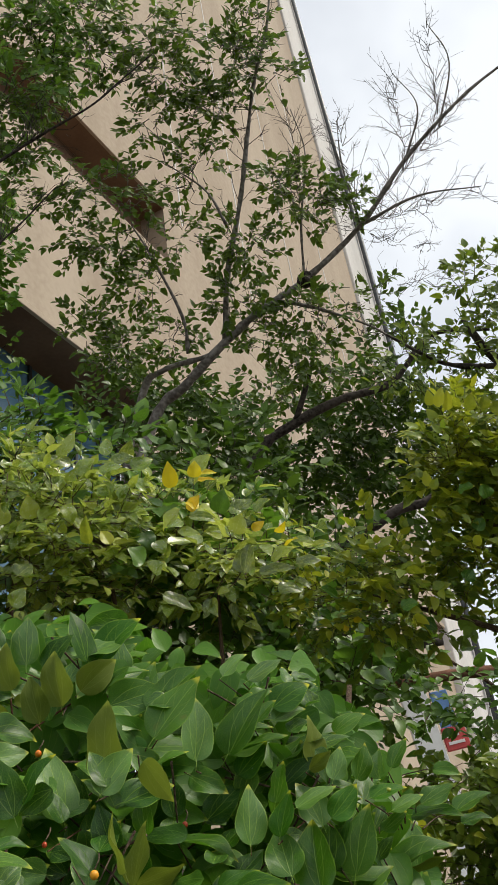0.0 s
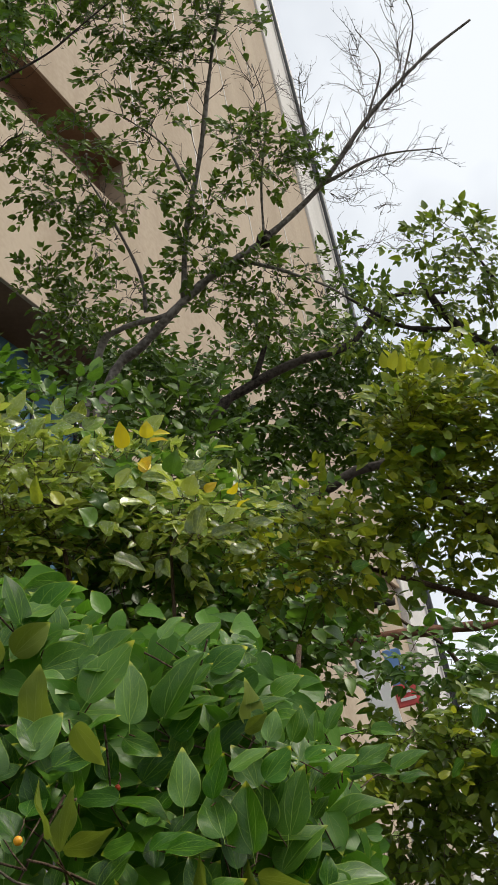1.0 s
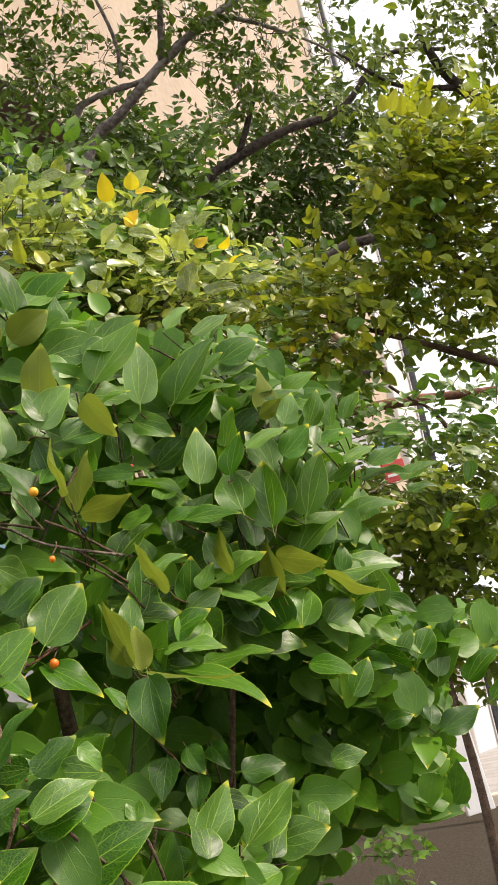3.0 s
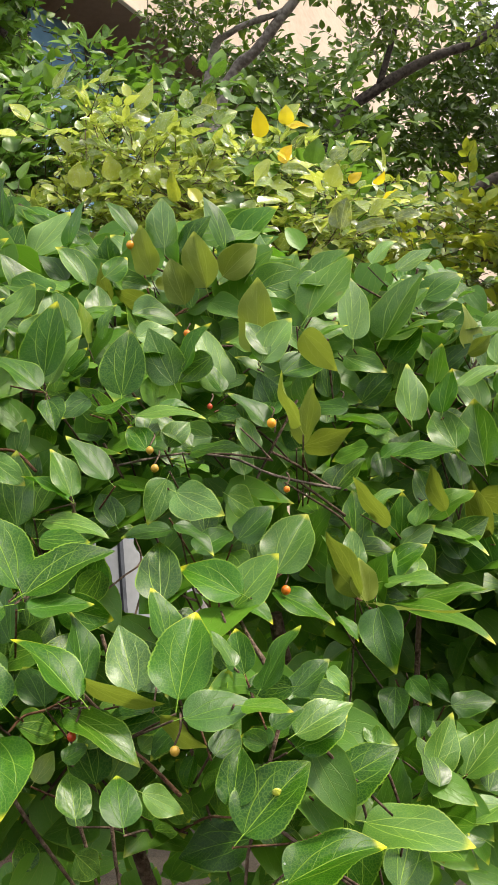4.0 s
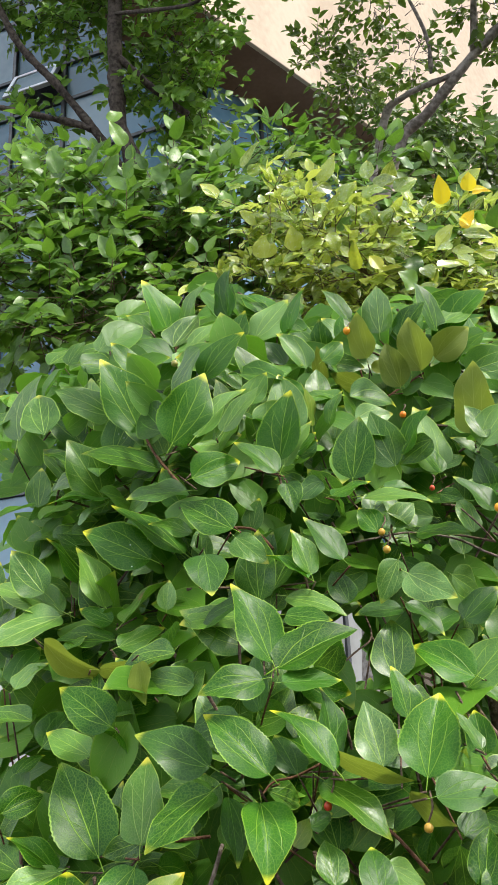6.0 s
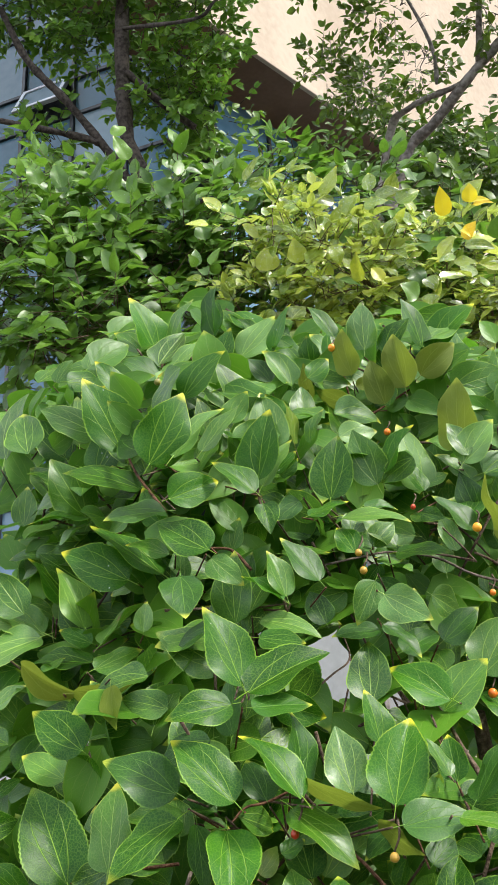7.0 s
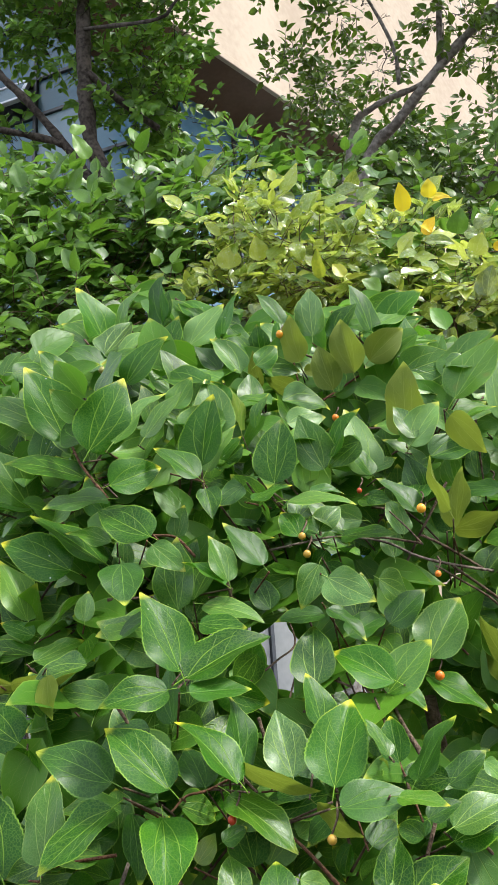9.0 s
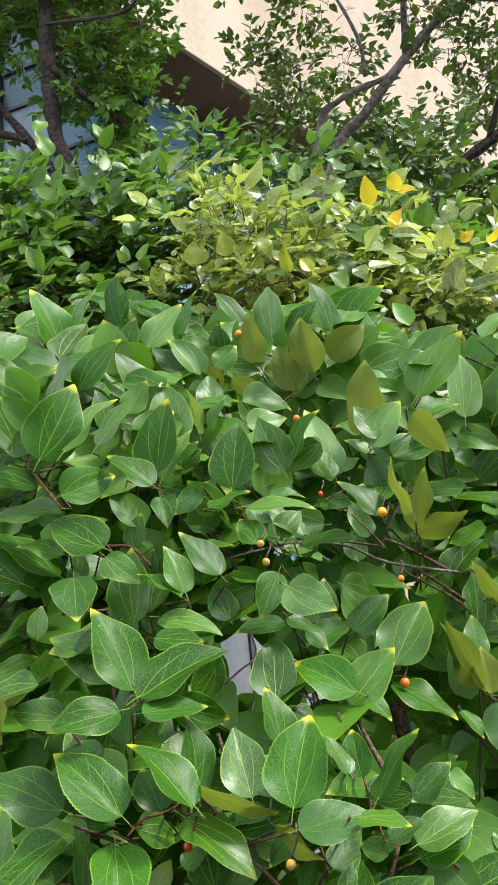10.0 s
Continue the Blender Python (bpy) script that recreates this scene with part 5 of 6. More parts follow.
near_shoot([
    ((-0.271, 0.915, 1.676), (-0.305, 0.908, 1.708), 0.029, (0.42, -0.69, 0.59), "g"),
    ((-0.533, 1.097, 1.824), (-0.527, 1.090, 1.901), 0.048, (1.00, 0.01, -0.10), "g"),
    ((-0.542, 1.144, 1.938), (-0.519, 1.149, 1.981), 0.030, (-0.01, -0.99, 0.10), "p"),
    ((-0.518, 1.165, 1.975), (-0.492, 1.183, 1.986), 0.021, (0.40, -0.78, -0.48), "g"),
    ((-0.587, 1.150, 1.930), (-0.568, 1.156, 1.964), 0.024, (0.26, -0.89, 0.38), "y"),
    ((-0.353, 0.921, 1.671), (-0.396, 0.885, 1.661), 0.035, (0.24, -0.67, 0.70), "d"),
    ((-0.306, 0.893, 1.625), (-0.355, 0.900, 1.655), 0.038, (0.13, -0.84, 0.53), "g"),
])
near_shoot([
    ((-0.345, 0.906, 1.629), (-0.380, 0.898, 1.643), 0.024, (0.54, -0.58, 0.61), "y"),
    ((-0.360, 0.931, 1.618), (-0.421, 0.914, 1.666), 0.049, (0.46, -0.38, 0.80), "g"),
    ((-0.388, 0.922, 1.614), (-0.445, 0.906, 1.644), 0.041, (0.50, -0.86, 0.07), "g"),
    ((-0.415, 0.926, 1.563), (-0.384, 0.951, 1.604), 0.035, (-0.41, -0.41, 0.82), "y"),
    ((-0.327, 0.883, 1.604), (-0.313, 0.855, 1.566), 0.035, (0.17, -0.55, 0.82), "d"),
    ((-0.302, 0.885, 1.616), (-0.276, 0.882, 1.591), 0.024, (-0.05, -0.87, 0.50), "y"),
    ((-0.243, 0.889, 1.581), (-0.255, 0.889, 1.620), 0.025, (0.66, -0.65, 0.38), "y"),
])
near_shoot([
    ((-0.244, 0.882, 1.577), (-0.276, 0.880, 1.600), 0.024, (0.69, -0.31, 0.65), "g"),
    ((-0.220, 0.907, 1.594), (-0.250, 0.904, 1.632), 0.030, (0.61, -0.63, 0.48), "d"),
    ((-0.261, 0.821, 1.510), (-0.284, 0.822, 1.569), 0.039, (0.65, -0.65, 0.38), "g"),
    ((-0.258, 0.820, 1.506), (-0.207, 0.850, 1.536), 0.041, (0.22, -0.59, 0.78), "g"),
    ((-0.259, 0.860, 1.547), (-0.224, 0.860, 1.541), 0.022, (0.23, -0.79, 0.57), "g"),
    ((-0.264, 0.888, 1.566), (-0.216, 0.888, 1.553), 0.030, (0.29, -0.57, 0.77), "p"),
    ((-0.262, 0.797, 1.497), (-0.298, 0.771, 1.490), 0.027, (0.42, -0.76, 0.50), "g"),
])
near_shoot([
    ((-0.252, 0.808, 1.495), (-0.216, 0.831, 1.497), 0.027, (0.21, -0.58, 0.79), "d"),
    ((-0.407, 0.898, 1.539), (-0.376, 0.925, 1.557), 0.028, (0.32, -0.54, 0.78), "y"),
    ((-0.298, 0.790, 1.445), (-0.345, 0.784, 1.471), 0.034, (0.38, -0.80, 0.46), "d"),
    ((-0.256, 0.776, 1.439), (-0.296, 0.777, 1.479), 0.035, (0.42, -0.70, 0.58), "g"),
    ((-0.217, 0.788, 1.440), (-0.255, 0.793, 1.482), 0.036, (0.54, -0.30, 0.79), "g"),
    ((-0.223, 0.820, 1.446), (-0.228, 0.831, 1.495), 0.031, (0.90, -0.32, 0.29), "d"),
    ((-0.193, 0.828, 1.440), (-0.204, 0.838, 1.483), 0.030, (0.39, -0.82, 0.41), "p"),
])
near_shoot([
    ((-0.164, 0.804, 1.433), (-0.154, 0.828, 1.486), 0.038, (0.20, -0.61, 0.77), "g"),
    ((-0.158, 0.784, 1.423), (-0.117, 0.802, 1.430), 0.028, (-0.07, -0.84, 0.54), "d"),
    ((-0.221, 0.807, 1.448), (-0.174, 0.803, 1.428), 0.026, (-0.23, -0.49, -0.84), "u"),
    ((-0.294, 0.781, 1.431), (-0.327, 0.747, 1.401), 0.034, (-0.08, -0.69, 0.71), "g"),
    ((-0.264, 0.785, 1.424), (-0.251, 0.756, 1.384), 0.034, (0.35, -0.51, 0.79), "g"),
    ((-0.290, 0.804, 1.426), (-0.281, 0.792, 1.386), 0.026, (0.82, -0.35, 0.46), "d"),
    ((-0.228, 0.803, 1.434), (-0.186, 0.796, 1.402), 0.032, (0.42, -0.50, 0.76), "y"),
])
near_shoot([
    ((-0.249, 0.824, 1.438), (-0.267, 0.844, 1.465), 0.026, (0.24, -0.43, 0.87), "d"),
    ((-0.248, 0.797, 1.397), (-0.238, 0.807, 1.412), 0.013, (0.45, -0.82, 0.34), "r"),
    ((-0.221, 0.782, 1.377), (-0.228, 0.799, 1.402), 0.020, (0.37, -0.60, 0.71), "y"),
    ((-0.193, 0.772, 1.372), (-0.201, 0.793, 1.399), 0.023, (0.25, -0.53, 0.81), "d"),
    ((-0.138, 0.799, 1.373), (-0.131, 0.814, 1.406), 0.023, (0.11, -0.81, 0.57), "g"),
    ((-0.102, 0.856, 1.397), (-0.065, 0.879, 1.414), 0.030, (0.37, -0.72, 0.59), "g"),
    ((-0.126, 0.788, 1.426), (-0.097, 0.781, 1.421), 0.018, (0.07, -0.48, 0.87), "y"),
])
near_shoot([
    ((-0.112, 0.803, 1.413), (-0.092, 0.811, 1.422), 0.014, (0.18, -0.70, 0.69), "d"),
    ((-0.130, 0.903, 1.499), (-0.175, 0.911, 1.527), 0.035, (0.43, -0.83, 0.36), "g"),
    ((-0.108, 0.991, 1.522), (-0.078, 1.014, 1.574), 0.042, (0.47, -0.53, 0.71), "y"),
    ((-0.172, 0.913, 1.580), (-0.137, 0.898, 1.555), 0.030, (-0.41, -0.84, 0.35), "p"),
    ((-0.178, 0.918, 1.592), (-0.194, 0.911, 1.558), 0.023, (0.25, -0.96, 0.10), "y"),
    ((-0.165, 0.968, 1.624), (-0.119, 0.959, 1.620), 0.028, (0.14, -0.66, 0.74), "g"),
    ((-0.184, 0.973, 1.633), (-0.166, 0.985, 1.658), 0.022, (0.45, -0.79, 0.42), "p"),
])
near_shoot([
    ((-0.193, 0.926, 1.618), (-0.207, 0.938, 1.646), 0.022, (0.01, -0.76, 0.65), "g"),
    ((-0.205, 0.949, 1.656), (-0.146, 0.942, 1.650), 0.036, (0.21, -0.52, 0.83), "p"),
    ((-0.227, 0.915, 1.650), (-0.195, 0.929, 1.664), 0.023, (-0.03, -0.59, 0.81), "g"),
    ((-0.210, 0.928, 1.666), (-0.200, 0.928, 1.723), 0.037, (0.18, -0.92, 0.35), "g"),
    ((-0.219, 1.064, 1.771), (-0.182, 1.086, 1.781), 0.028, (0.50, -0.85, 0.18), "p"),
    ((-0.143, 1.060, 1.704), (-0.158, 1.054, 1.774), 0.045, (0.55, -0.83, 0.05), "p"),
    ((-0.139, 1.039, 1.697), (-0.157, 1.037, 1.731), 0.024, (0.69, -0.69, 0.21), "g"),
])
near_shoot([
    ((-0.099, 0.954, 1.633), (-0.127, 0.955, 1.669), 0.028, (0.64, -0.64, 0.42), "d"),
    ((-0.142, 0.994, 1.663), (-0.122, 0.986, 1.655), 0.016, (-0.46, -0.83, 0.32), "g"),
    ((-0.105, 1.062, 1.739), (-0.098, 1.055, 1.816), 0.048, (-0.52, -0.85, 0.02), "u"),
    ((-0.101, 1.021, 1.713), (-0.071, 1.021, 1.754), 0.033, (-0.08, -1.00, 0.01), "p"),
    ((-0.058, 1.128, 1.818), (-0.002, 1.125, 1.870), 0.048, (-0.43, -0.83, 0.35), "y"),
    ((-0.054, 1.083, 1.777), (-0.001, 1.079, 1.838), 0.050, (-0.38, -0.90, 0.21), "y"),
    ((-0.075, 1.173, 1.845), (-0.054, 1.167, 1.894), 0.033, (-0.13, -0.90, 0.41), "p"),
])
near_shoot([
    ((-0.120, 1.162, 1.902), (-0.071, 1.159, 1.954), 0.044, (-0.29, -0.95, 0.14), "g"),
    ((-0.150, 1.086, 1.824), (-0.159, 1.075, 1.885), 0.039, (-0.31, -0.82, -0.48), "u"),
    ((-0.134, 1.119, 1.850), (-0.094, 1.121, 1.886), 0.035, (-0.00, -0.85, -0.53), "u"),
    ((-0.134, 1.150, 1.904), (-0.075, 1.161, 1.927), 0.040, (-0.12, -0.73, 0.67), "p"),
    ((-0.128, 1.138, 1.892), (-0.143, 1.125, 1.954), 0.041, (0.75, -0.64, 0.14), "g"),
    ((-0.167, 1.093, 1.870), (-0.141, 1.090, 1.910), 0.029, (-0.20, -0.97, 0.16), "g"),
    ((-0.189, 1.091, 1.877), (-0.187, 1.084, 1.934), 0.037, (-0.24, -0.97, -0.02), "p"),
])
near_shoot([
    ((-0.224, 1.118, 1.913), (-0.248, 1.107, 1.953), 0.029, (0.76, -0.65, 0.08), "g"),
    ((-0.206, 1.096, 1.852), (-0.214, 1.085, 1.905), 0.034, (-0.42, -0.76, -0.50), "u"),
    ((-0.173, 1.088, 1.810), (-0.184, 1.080, 1.861), 0.032, (-0.10, -0.85, -0.52), "u"),
    ((-0.214, 1.125, 1.830), (-0.253, 1.123, 1.849), 0.027, (0.08, -0.65, -0.76), "u"),
    ((-0.201, 1.094, 1.837), (-0.184, 1.099, 1.846), 0.014, (-0.10, -0.90, -0.42), "u"),
    ((-0.263, 1.151, 1.853), (-0.268, 1.143, 1.899), 0.029, (-0.72, -0.68, -0.17), "u"),
    ((-0.127, 1.153, 1.863), (-0.063, 1.164, 1.891), 0.044, (-0.04, -0.53, 0.84), "p"),
])
near_shoot([
    ((-0.062, 1.035, 1.742), (-0.036, 1.034, 1.701), 0.030, (-0.30, -0.74, -0.60), "u"),
    ((-0.073, 1.000, 1.627), (-0.060, 1.001, 1.682), 0.035, (-0.78, -0.58, -0.24), "u"),
    ((-0.075, 0.966, 1.633), (-0.089, 0.967, 1.683), 0.032, (-0.91, -0.24, -0.34), "u"),
    ((-0.073, 1.023, 1.631), (-0.027, 1.034, 1.641), 0.030, (-0.15, -0.54, -0.83), "u"),
    ((-0.054, 1.026, 1.515), (-0.064, 1.034, 1.556), 0.027, (0.73, -0.48, 0.49), "y"),
    ((-0.111, 0.998, 1.509), (-0.066, 0.985, 1.477), 0.034, (0.33, -0.55, 0.77), "g"),
    ((-0.134, 0.945, 1.501), (-0.111, 0.939, 1.480), 0.019, (0.43, -0.70, 0.57), "g"),
])
near_shoot([
    ((-0.135, 0.978, 1.550), (-0.103, 0.988, 1.577), 0.028, (-0.17, -0.96, 0.24), "d"),
    ((-0.176, 0.855, 1.470), (-0.184, 0.862, 1.507), 0.024, (0.53, -0.60, 0.60), "g"),
    ((-0.180, 0.935, 1.557), (-0.215, 0.917, 1.554), 0.024, (0.18, -0.66, 0.73), "d"),
    ((-0.176, 0.928, 1.560), (-0.147, 0.925, 1.534), 0.024, (0.71, -0.47, 0.53), "d"),
    ((-0.130, 0.811, 1.448), (-0.142, 0.816, 1.471), 0.016, (0.68, -0.48, 0.56), "y"),
    ((-0.118, 0.822, 1.433), (-0.091, 0.837, 1.472), 0.031, (-0.51, -0.39, 0.77), "d"),
    ((-0.101, 0.867, 1.429), (-0.074, 0.878, 1.449), 0.022, (-0.03, -0.78, 0.62), "d"),
])
near_shoot([
    ((-0.204, 0.828, 1.433), (-0.181, 0.826, 1.430), 0.015, (0.44, -0.80, 0.42), "g"),
    ((-0.177, 0.811, 1.424), (-0.151, 0.804, 1.403), 0.021, (-0.59, -0.60, -0.53), "u"),
    ((-0.146, 0.808, 1.400), (-0.133, 0.830, 1.413), 0.019, (0.48, -0.51, 0.71), "d"),
    ((-0.262, 0.905, 1.662), (-0.253, 0.894, 1.634), 0.021, (0.27, -0.85, 0.46), "g"),
    ((-0.236, 0.927, 1.667), (-0.256, 0.916, 1.650), 0.019, (0.58, -0.69, 0.43), "d"),
    ((-0.038, 1.100, 1.791), (-0.009, 1.092, 1.782), 0.019, (0.17, -0.87, 0.45), "p"),
    ((-0.259, 1.031, 1.758), (-0.263, 1.025, 1.804), 0.029, (0.97, -0.21, 0.11), "r"),
])
near_shoot([
    ((-0.437, 0.955, 1.569), (-0.466, 0.948, 1.583), 0.020, (0.56, -0.75, 0.36), "g"),
    ((-0.369, 0.908, 1.567), (-0.368, 0.911, 1.593), 0.016, (0.40, -0.91, 0.09), "p"),
])
near_shoot([
    ((-0.620, 1.094, 1.813), (-0.601, 1.095, 1.899), 0.055, (-0.31, -0.86, 0.40), "p"),
    ((-0.546, 1.106, 1.807), (-0.584, 1.101, 1.863), 0.044, (0.25, -0.89, 0.39), "g"),
    ((-0.518, 1.082, 1.812), (-0.520, 1.077, 1.871), 0.038, (0.40, -0.82, 0.40), "p"),
    ((-0.476, 1.040, 1.719), (-0.541, 1.018, 1.772), 0.054, (0.62, -0.52, 0.59), "g"),
    ((-0.457, 1.004, 1.700), (-0.509, 0.959, 1.693), 0.042, (0.10, -0.36, 0.93), "g"),
    ((-0.496, 0.977, 1.586), (-0.564, 0.958, 1.619), 0.048, (0.60, -0.52, 0.60), "p"),
    ((-0.490, 0.961, 1.580), (-0.539, 0.915, 1.552), 0.044, (0.18, -0.72, 0.67), "p"),
])
near_shoot([
    ((-0.447, 0.963, 1.584), (-0.470, 0.959, 1.644), 0.040, (0.68, -0.42, 0.60), "p"),
    ((-0.474, 0.993, 1.605), (-0.513, 0.982, 1.664), 0.044, (0.78, -0.26, 0.57), "g"),
    ((-0.428, 0.938, 1.551), (-0.486, 0.929, 1.556), 0.036, (0.39, -0.48, 0.79), "g"),
    ((-0.474, 0.897, 1.546), (-0.424, 0.906, 1.516), 0.036, (0.04, -0.55, -0.84), "u"),
    ((-0.404, 0.857, 1.517), (-0.364, 0.889, 1.522), 0.032, (0.19, -0.30, -0.94), "u"),
    ((-0.360, 0.825, 1.517), (-0.355, 0.820, 1.487), 0.019, (-0.23, -0.97, -0.02), "u"),
    ((-0.388, 0.841, 1.475), (-0.429, 0.839, 1.505), 0.033, (0.09, -0.91, 0.40), "g"),
])
near_shoot([
    ((-0.522, 0.930, 1.520), (-0.503, 0.950, 1.554), 0.027, (0.18, -0.87, 0.45), "d"),
    ((-0.507, 0.913, 1.513), (-0.487, 0.932, 1.537), 0.022, (0.00, -0.70, 0.71), "p"),
    ((-0.388, 0.823, 1.391), (-0.422, 0.832, 1.455), 0.046, (0.45, -0.80, 0.39), "g"),
    ((-0.348, 0.797, 1.400), (-0.351, 0.816, 1.455), 0.036, (-0.22, -0.83, 0.51), "y"),
    ((-0.422, 0.830, 1.383), (-0.458, 0.827, 1.408), 0.027, (0.59, -0.26, 0.77), "g"),
    ((-0.416, 0.823, 1.383), (-0.445, 0.791, 1.370), 0.028, (0.03, -0.59, 0.81), "p"),
    ((-0.385, 0.767, 1.341), (-0.405, 0.807, 1.390), 0.043, (0.33, -0.46, 0.82), "g"),
])
near_shoot([
    ((-0.350, 0.794, 1.388), (-0.364, 0.767, 1.348), 0.031, (0.29, -0.78, 0.55), "g"),
    ((-0.324, 0.735, 1.359), (-0.307, 0.759, 1.390), 0.026, (0.14, -0.57, 0.81), "r"),
    ((-0.482, 0.859, 1.419), (-0.463, 0.888, 1.433), 0.024, (0.72, -0.56, 0.41), "g"),
])
near_shoot([
    ((0.020, 1.140, 1.766), (0.069, 1.130, 1.835), 0.053, (-0.58, -0.78, 0.23), "y"),
    ((0.024, 1.153, 1.771), (0.091, 1.158, 1.788), 0.043, (-0.15, -0.56, 0.81), "y"),
    ((-0.012, 1.095, 1.752), (-0.005, 1.087, 1.819), 0.042, (0.59, -0.80, 0.08), "p"),
    ((-0.021, 1.118, 1.745), (0.017, 1.109, 1.721), 0.029, (0.15, -0.98, 0.09), "y"),
    ((-0.008, 1.166, 1.709), (0.032, 1.167, 1.742), 0.034, (-0.10, -0.99, -0.04), "g"),
    ((0.034, 1.116, 1.668), (0.038, 1.115, 1.728), 0.037, (0.52, -0.83, 0.18), "p"),
    ((0.085, 1.195, 1.769), (0.133, 1.194, 1.791), 0.033, (-0.25, -0.61, 0.75), "y"),
])
near_shoot([
    ((-0.035, 1.136, 1.687), (0.023, 1.119, 1.663), 0.039, (0.29, -0.46, 0.84), "y"),
    ((-0.008, 1.047, 1.558), (-0.035, 1.056, 1.606), 0.034, (-0.86, -0.32, -0.40), "u"),
    ((-0.025, 1.066, 1.576), (0.011, 1.071, 1.595), 0.025, (-0.30, -0.62, 0.72), "p"),
    ((0.050, 1.106, 1.575), (0.041, 1.112, 1.623), 0.031, (-0.91, -0.41, -0.06), "u"),
    ((0.102, 1.183, 1.557), (0.090, 1.194, 1.620), 0.040, (-0.63, -0.51, -0.58), "u"),
    ((0.028, 1.144, 1.576), (0.090, 1.117, 1.539), 0.047, (0.41, -0.42, 0.81), "p"),
    ((-0.017, 1.073, 1.523), (0.026, 1.080, 1.544), 0.030, (-0.11, -0.81, 0.58), "g"),
])
near_shoot([
    ((-0.019, 1.059, 1.512), (0.032, 1.038, 1.507), 0.034, (0.07, -0.46, 0.88), "p"),
    ((0.012, 1.103, 1.498), (0.079, 1.112, 1.503), 0.042, (-0.07, -0.44, 0.90), "y"),
    ((-0.043, 1.009, 1.498), (-0.066, 1.021, 1.555), 0.038, (-0.72, -0.59, -0.37), "u"),
    ((-0.038, 1.014, 1.493), (-0.040, 1.021, 1.531), 0.024, (0.29, -0.92, -0.25), "u"),
    ((-0.034, 1.013, 1.490), (0.040, 0.983, 1.469), 0.034, (-0.26, 0.10, -0.96), "u"),
    ((-0.011, 1.069, 1.496), (0.067, 1.034, 1.459), 0.055, (0.13, -0.25, 0.96), "y"),
    ((-0.032, 0.988, 1.486), (-0.029, 0.970, 1.436), 0.035, (-0.22, -0.67, 0.71), "d"),
])
near_shoot([
    ((-0.043, 1.026, 1.521), (-0.041, 1.032, 1.558), 0.023, (0.42, -0.79, 0.44), "y"),
    ((-0.101, 0.851, 1.405), (-0.063, 0.867, 1.422), 0.028, (0.27, -0.58, 0.77), "p"),
    ((-0.090, 0.892, 1.367), (-0.034, 0.911, 1.387), 0.039, (0.01, -0.79, 0.61), "g"),
    ((-0.065, 0.947, 1.338), (0.006, 0.918, 1.323), 0.047, (0.00, -0.58, 0.81), "p"),
    ((-0.117, 0.856, 1.323), (-0.053, 0.881, 1.339), 0.044, (-0.21, -0.58, 0.79), "g"),
    ((-0.133, 0.795, 1.359), (-0.094, 0.819, 1.394), 0.036, (0.16, -0.80, 0.58), "g"),
    ((-0.008, 1.008, 1.356), (0.017, 1.024, 1.401), 0.033, (0.65, -0.76, 0.05), "p"),
])
near_shoot([
    ((0.025, 1.086, 1.345), (0.075, 1.102, 1.391), 0.043, (-0.33, -0.70, 0.63), "p"),
    ((0.013, 1.010, 1.353), (-0.024, 1.001, 1.344), 0.024, (-0.14, -0.57, 0.81), "y"),
    ((0.047, 1.044, 1.328), (0.002, 1.034, 1.313), 0.029, (-0.12, -0.62, 0.77), "p"),
    ((-0.050, 0.948, 1.387), (-0.052, 0.961, 1.404), 0.014, (0.03, -0.77, 0.63), "y"),
    ((-0.026, 1.005, 1.425), (-0.033, 0.984, 1.396), 0.024, (0.01, -0.69, 0.72), "d"),
    ((0.008, 1.076, 1.428), (0.019, 1.056, 1.409), 0.020, (-0.29, -0.63, 0.72), "d"),
    ((-0.012, 1.034, 1.430), (-0.001, 1.018, 1.408), 0.019, (-0.38, -0.51, 0.77), "d"),
])
near_shoot([
    ((0.031, 1.140, 1.401), (0.074, 1.147, 1.401), 0.028, (0.05, -0.84, 0.55), "d"),
    ((-0.005, 1.047, 1.407), (-0.011, 1.031, 1.382), 0.020, (0.04, -0.67, 0.74), "d"),
    ((-0.063, 0.983, 1.482), (-0.049, 0.976, 1.461), 0.016, (0.60, -0.58, 0.55), "g"),
])
near_shoot([
    ((0.078, 1.203, 1.817), (0.120, 1.210, 1.831), 0.028, (-0.29, -0.84, 0.46), "p"),
    ((0.056, 1.170, 1.807), (0.082, 1.171, 1.832), 0.022, (-0.31, -0.86, 0.41), "y"),
    ((0.085, 1.116, 1.698), (0.130, 1.121, 1.717), 0.031, (-0.30, -0.65, 0.70), "p"),
    ((0.119, 1.113, 1.683), (0.152, 1.114, 1.713), 0.028, (0.08, -0.99, 0.13), "g"),
    ((0.141, 1.188, 1.638), (0.163, 1.191, 1.712), 0.048, (-0.50, -0.78, 0.37), "p"),
    ((0.098, 1.130, 1.618), (0.097, 1.135, 1.690), 0.045, (-0.37, -0.91, 0.18), "y"),
    ((0.131, 1.245, 1.610), (0.189, 1.252, 1.659), 0.047, (-0.05, -0.69, 0.72), "p"),
])
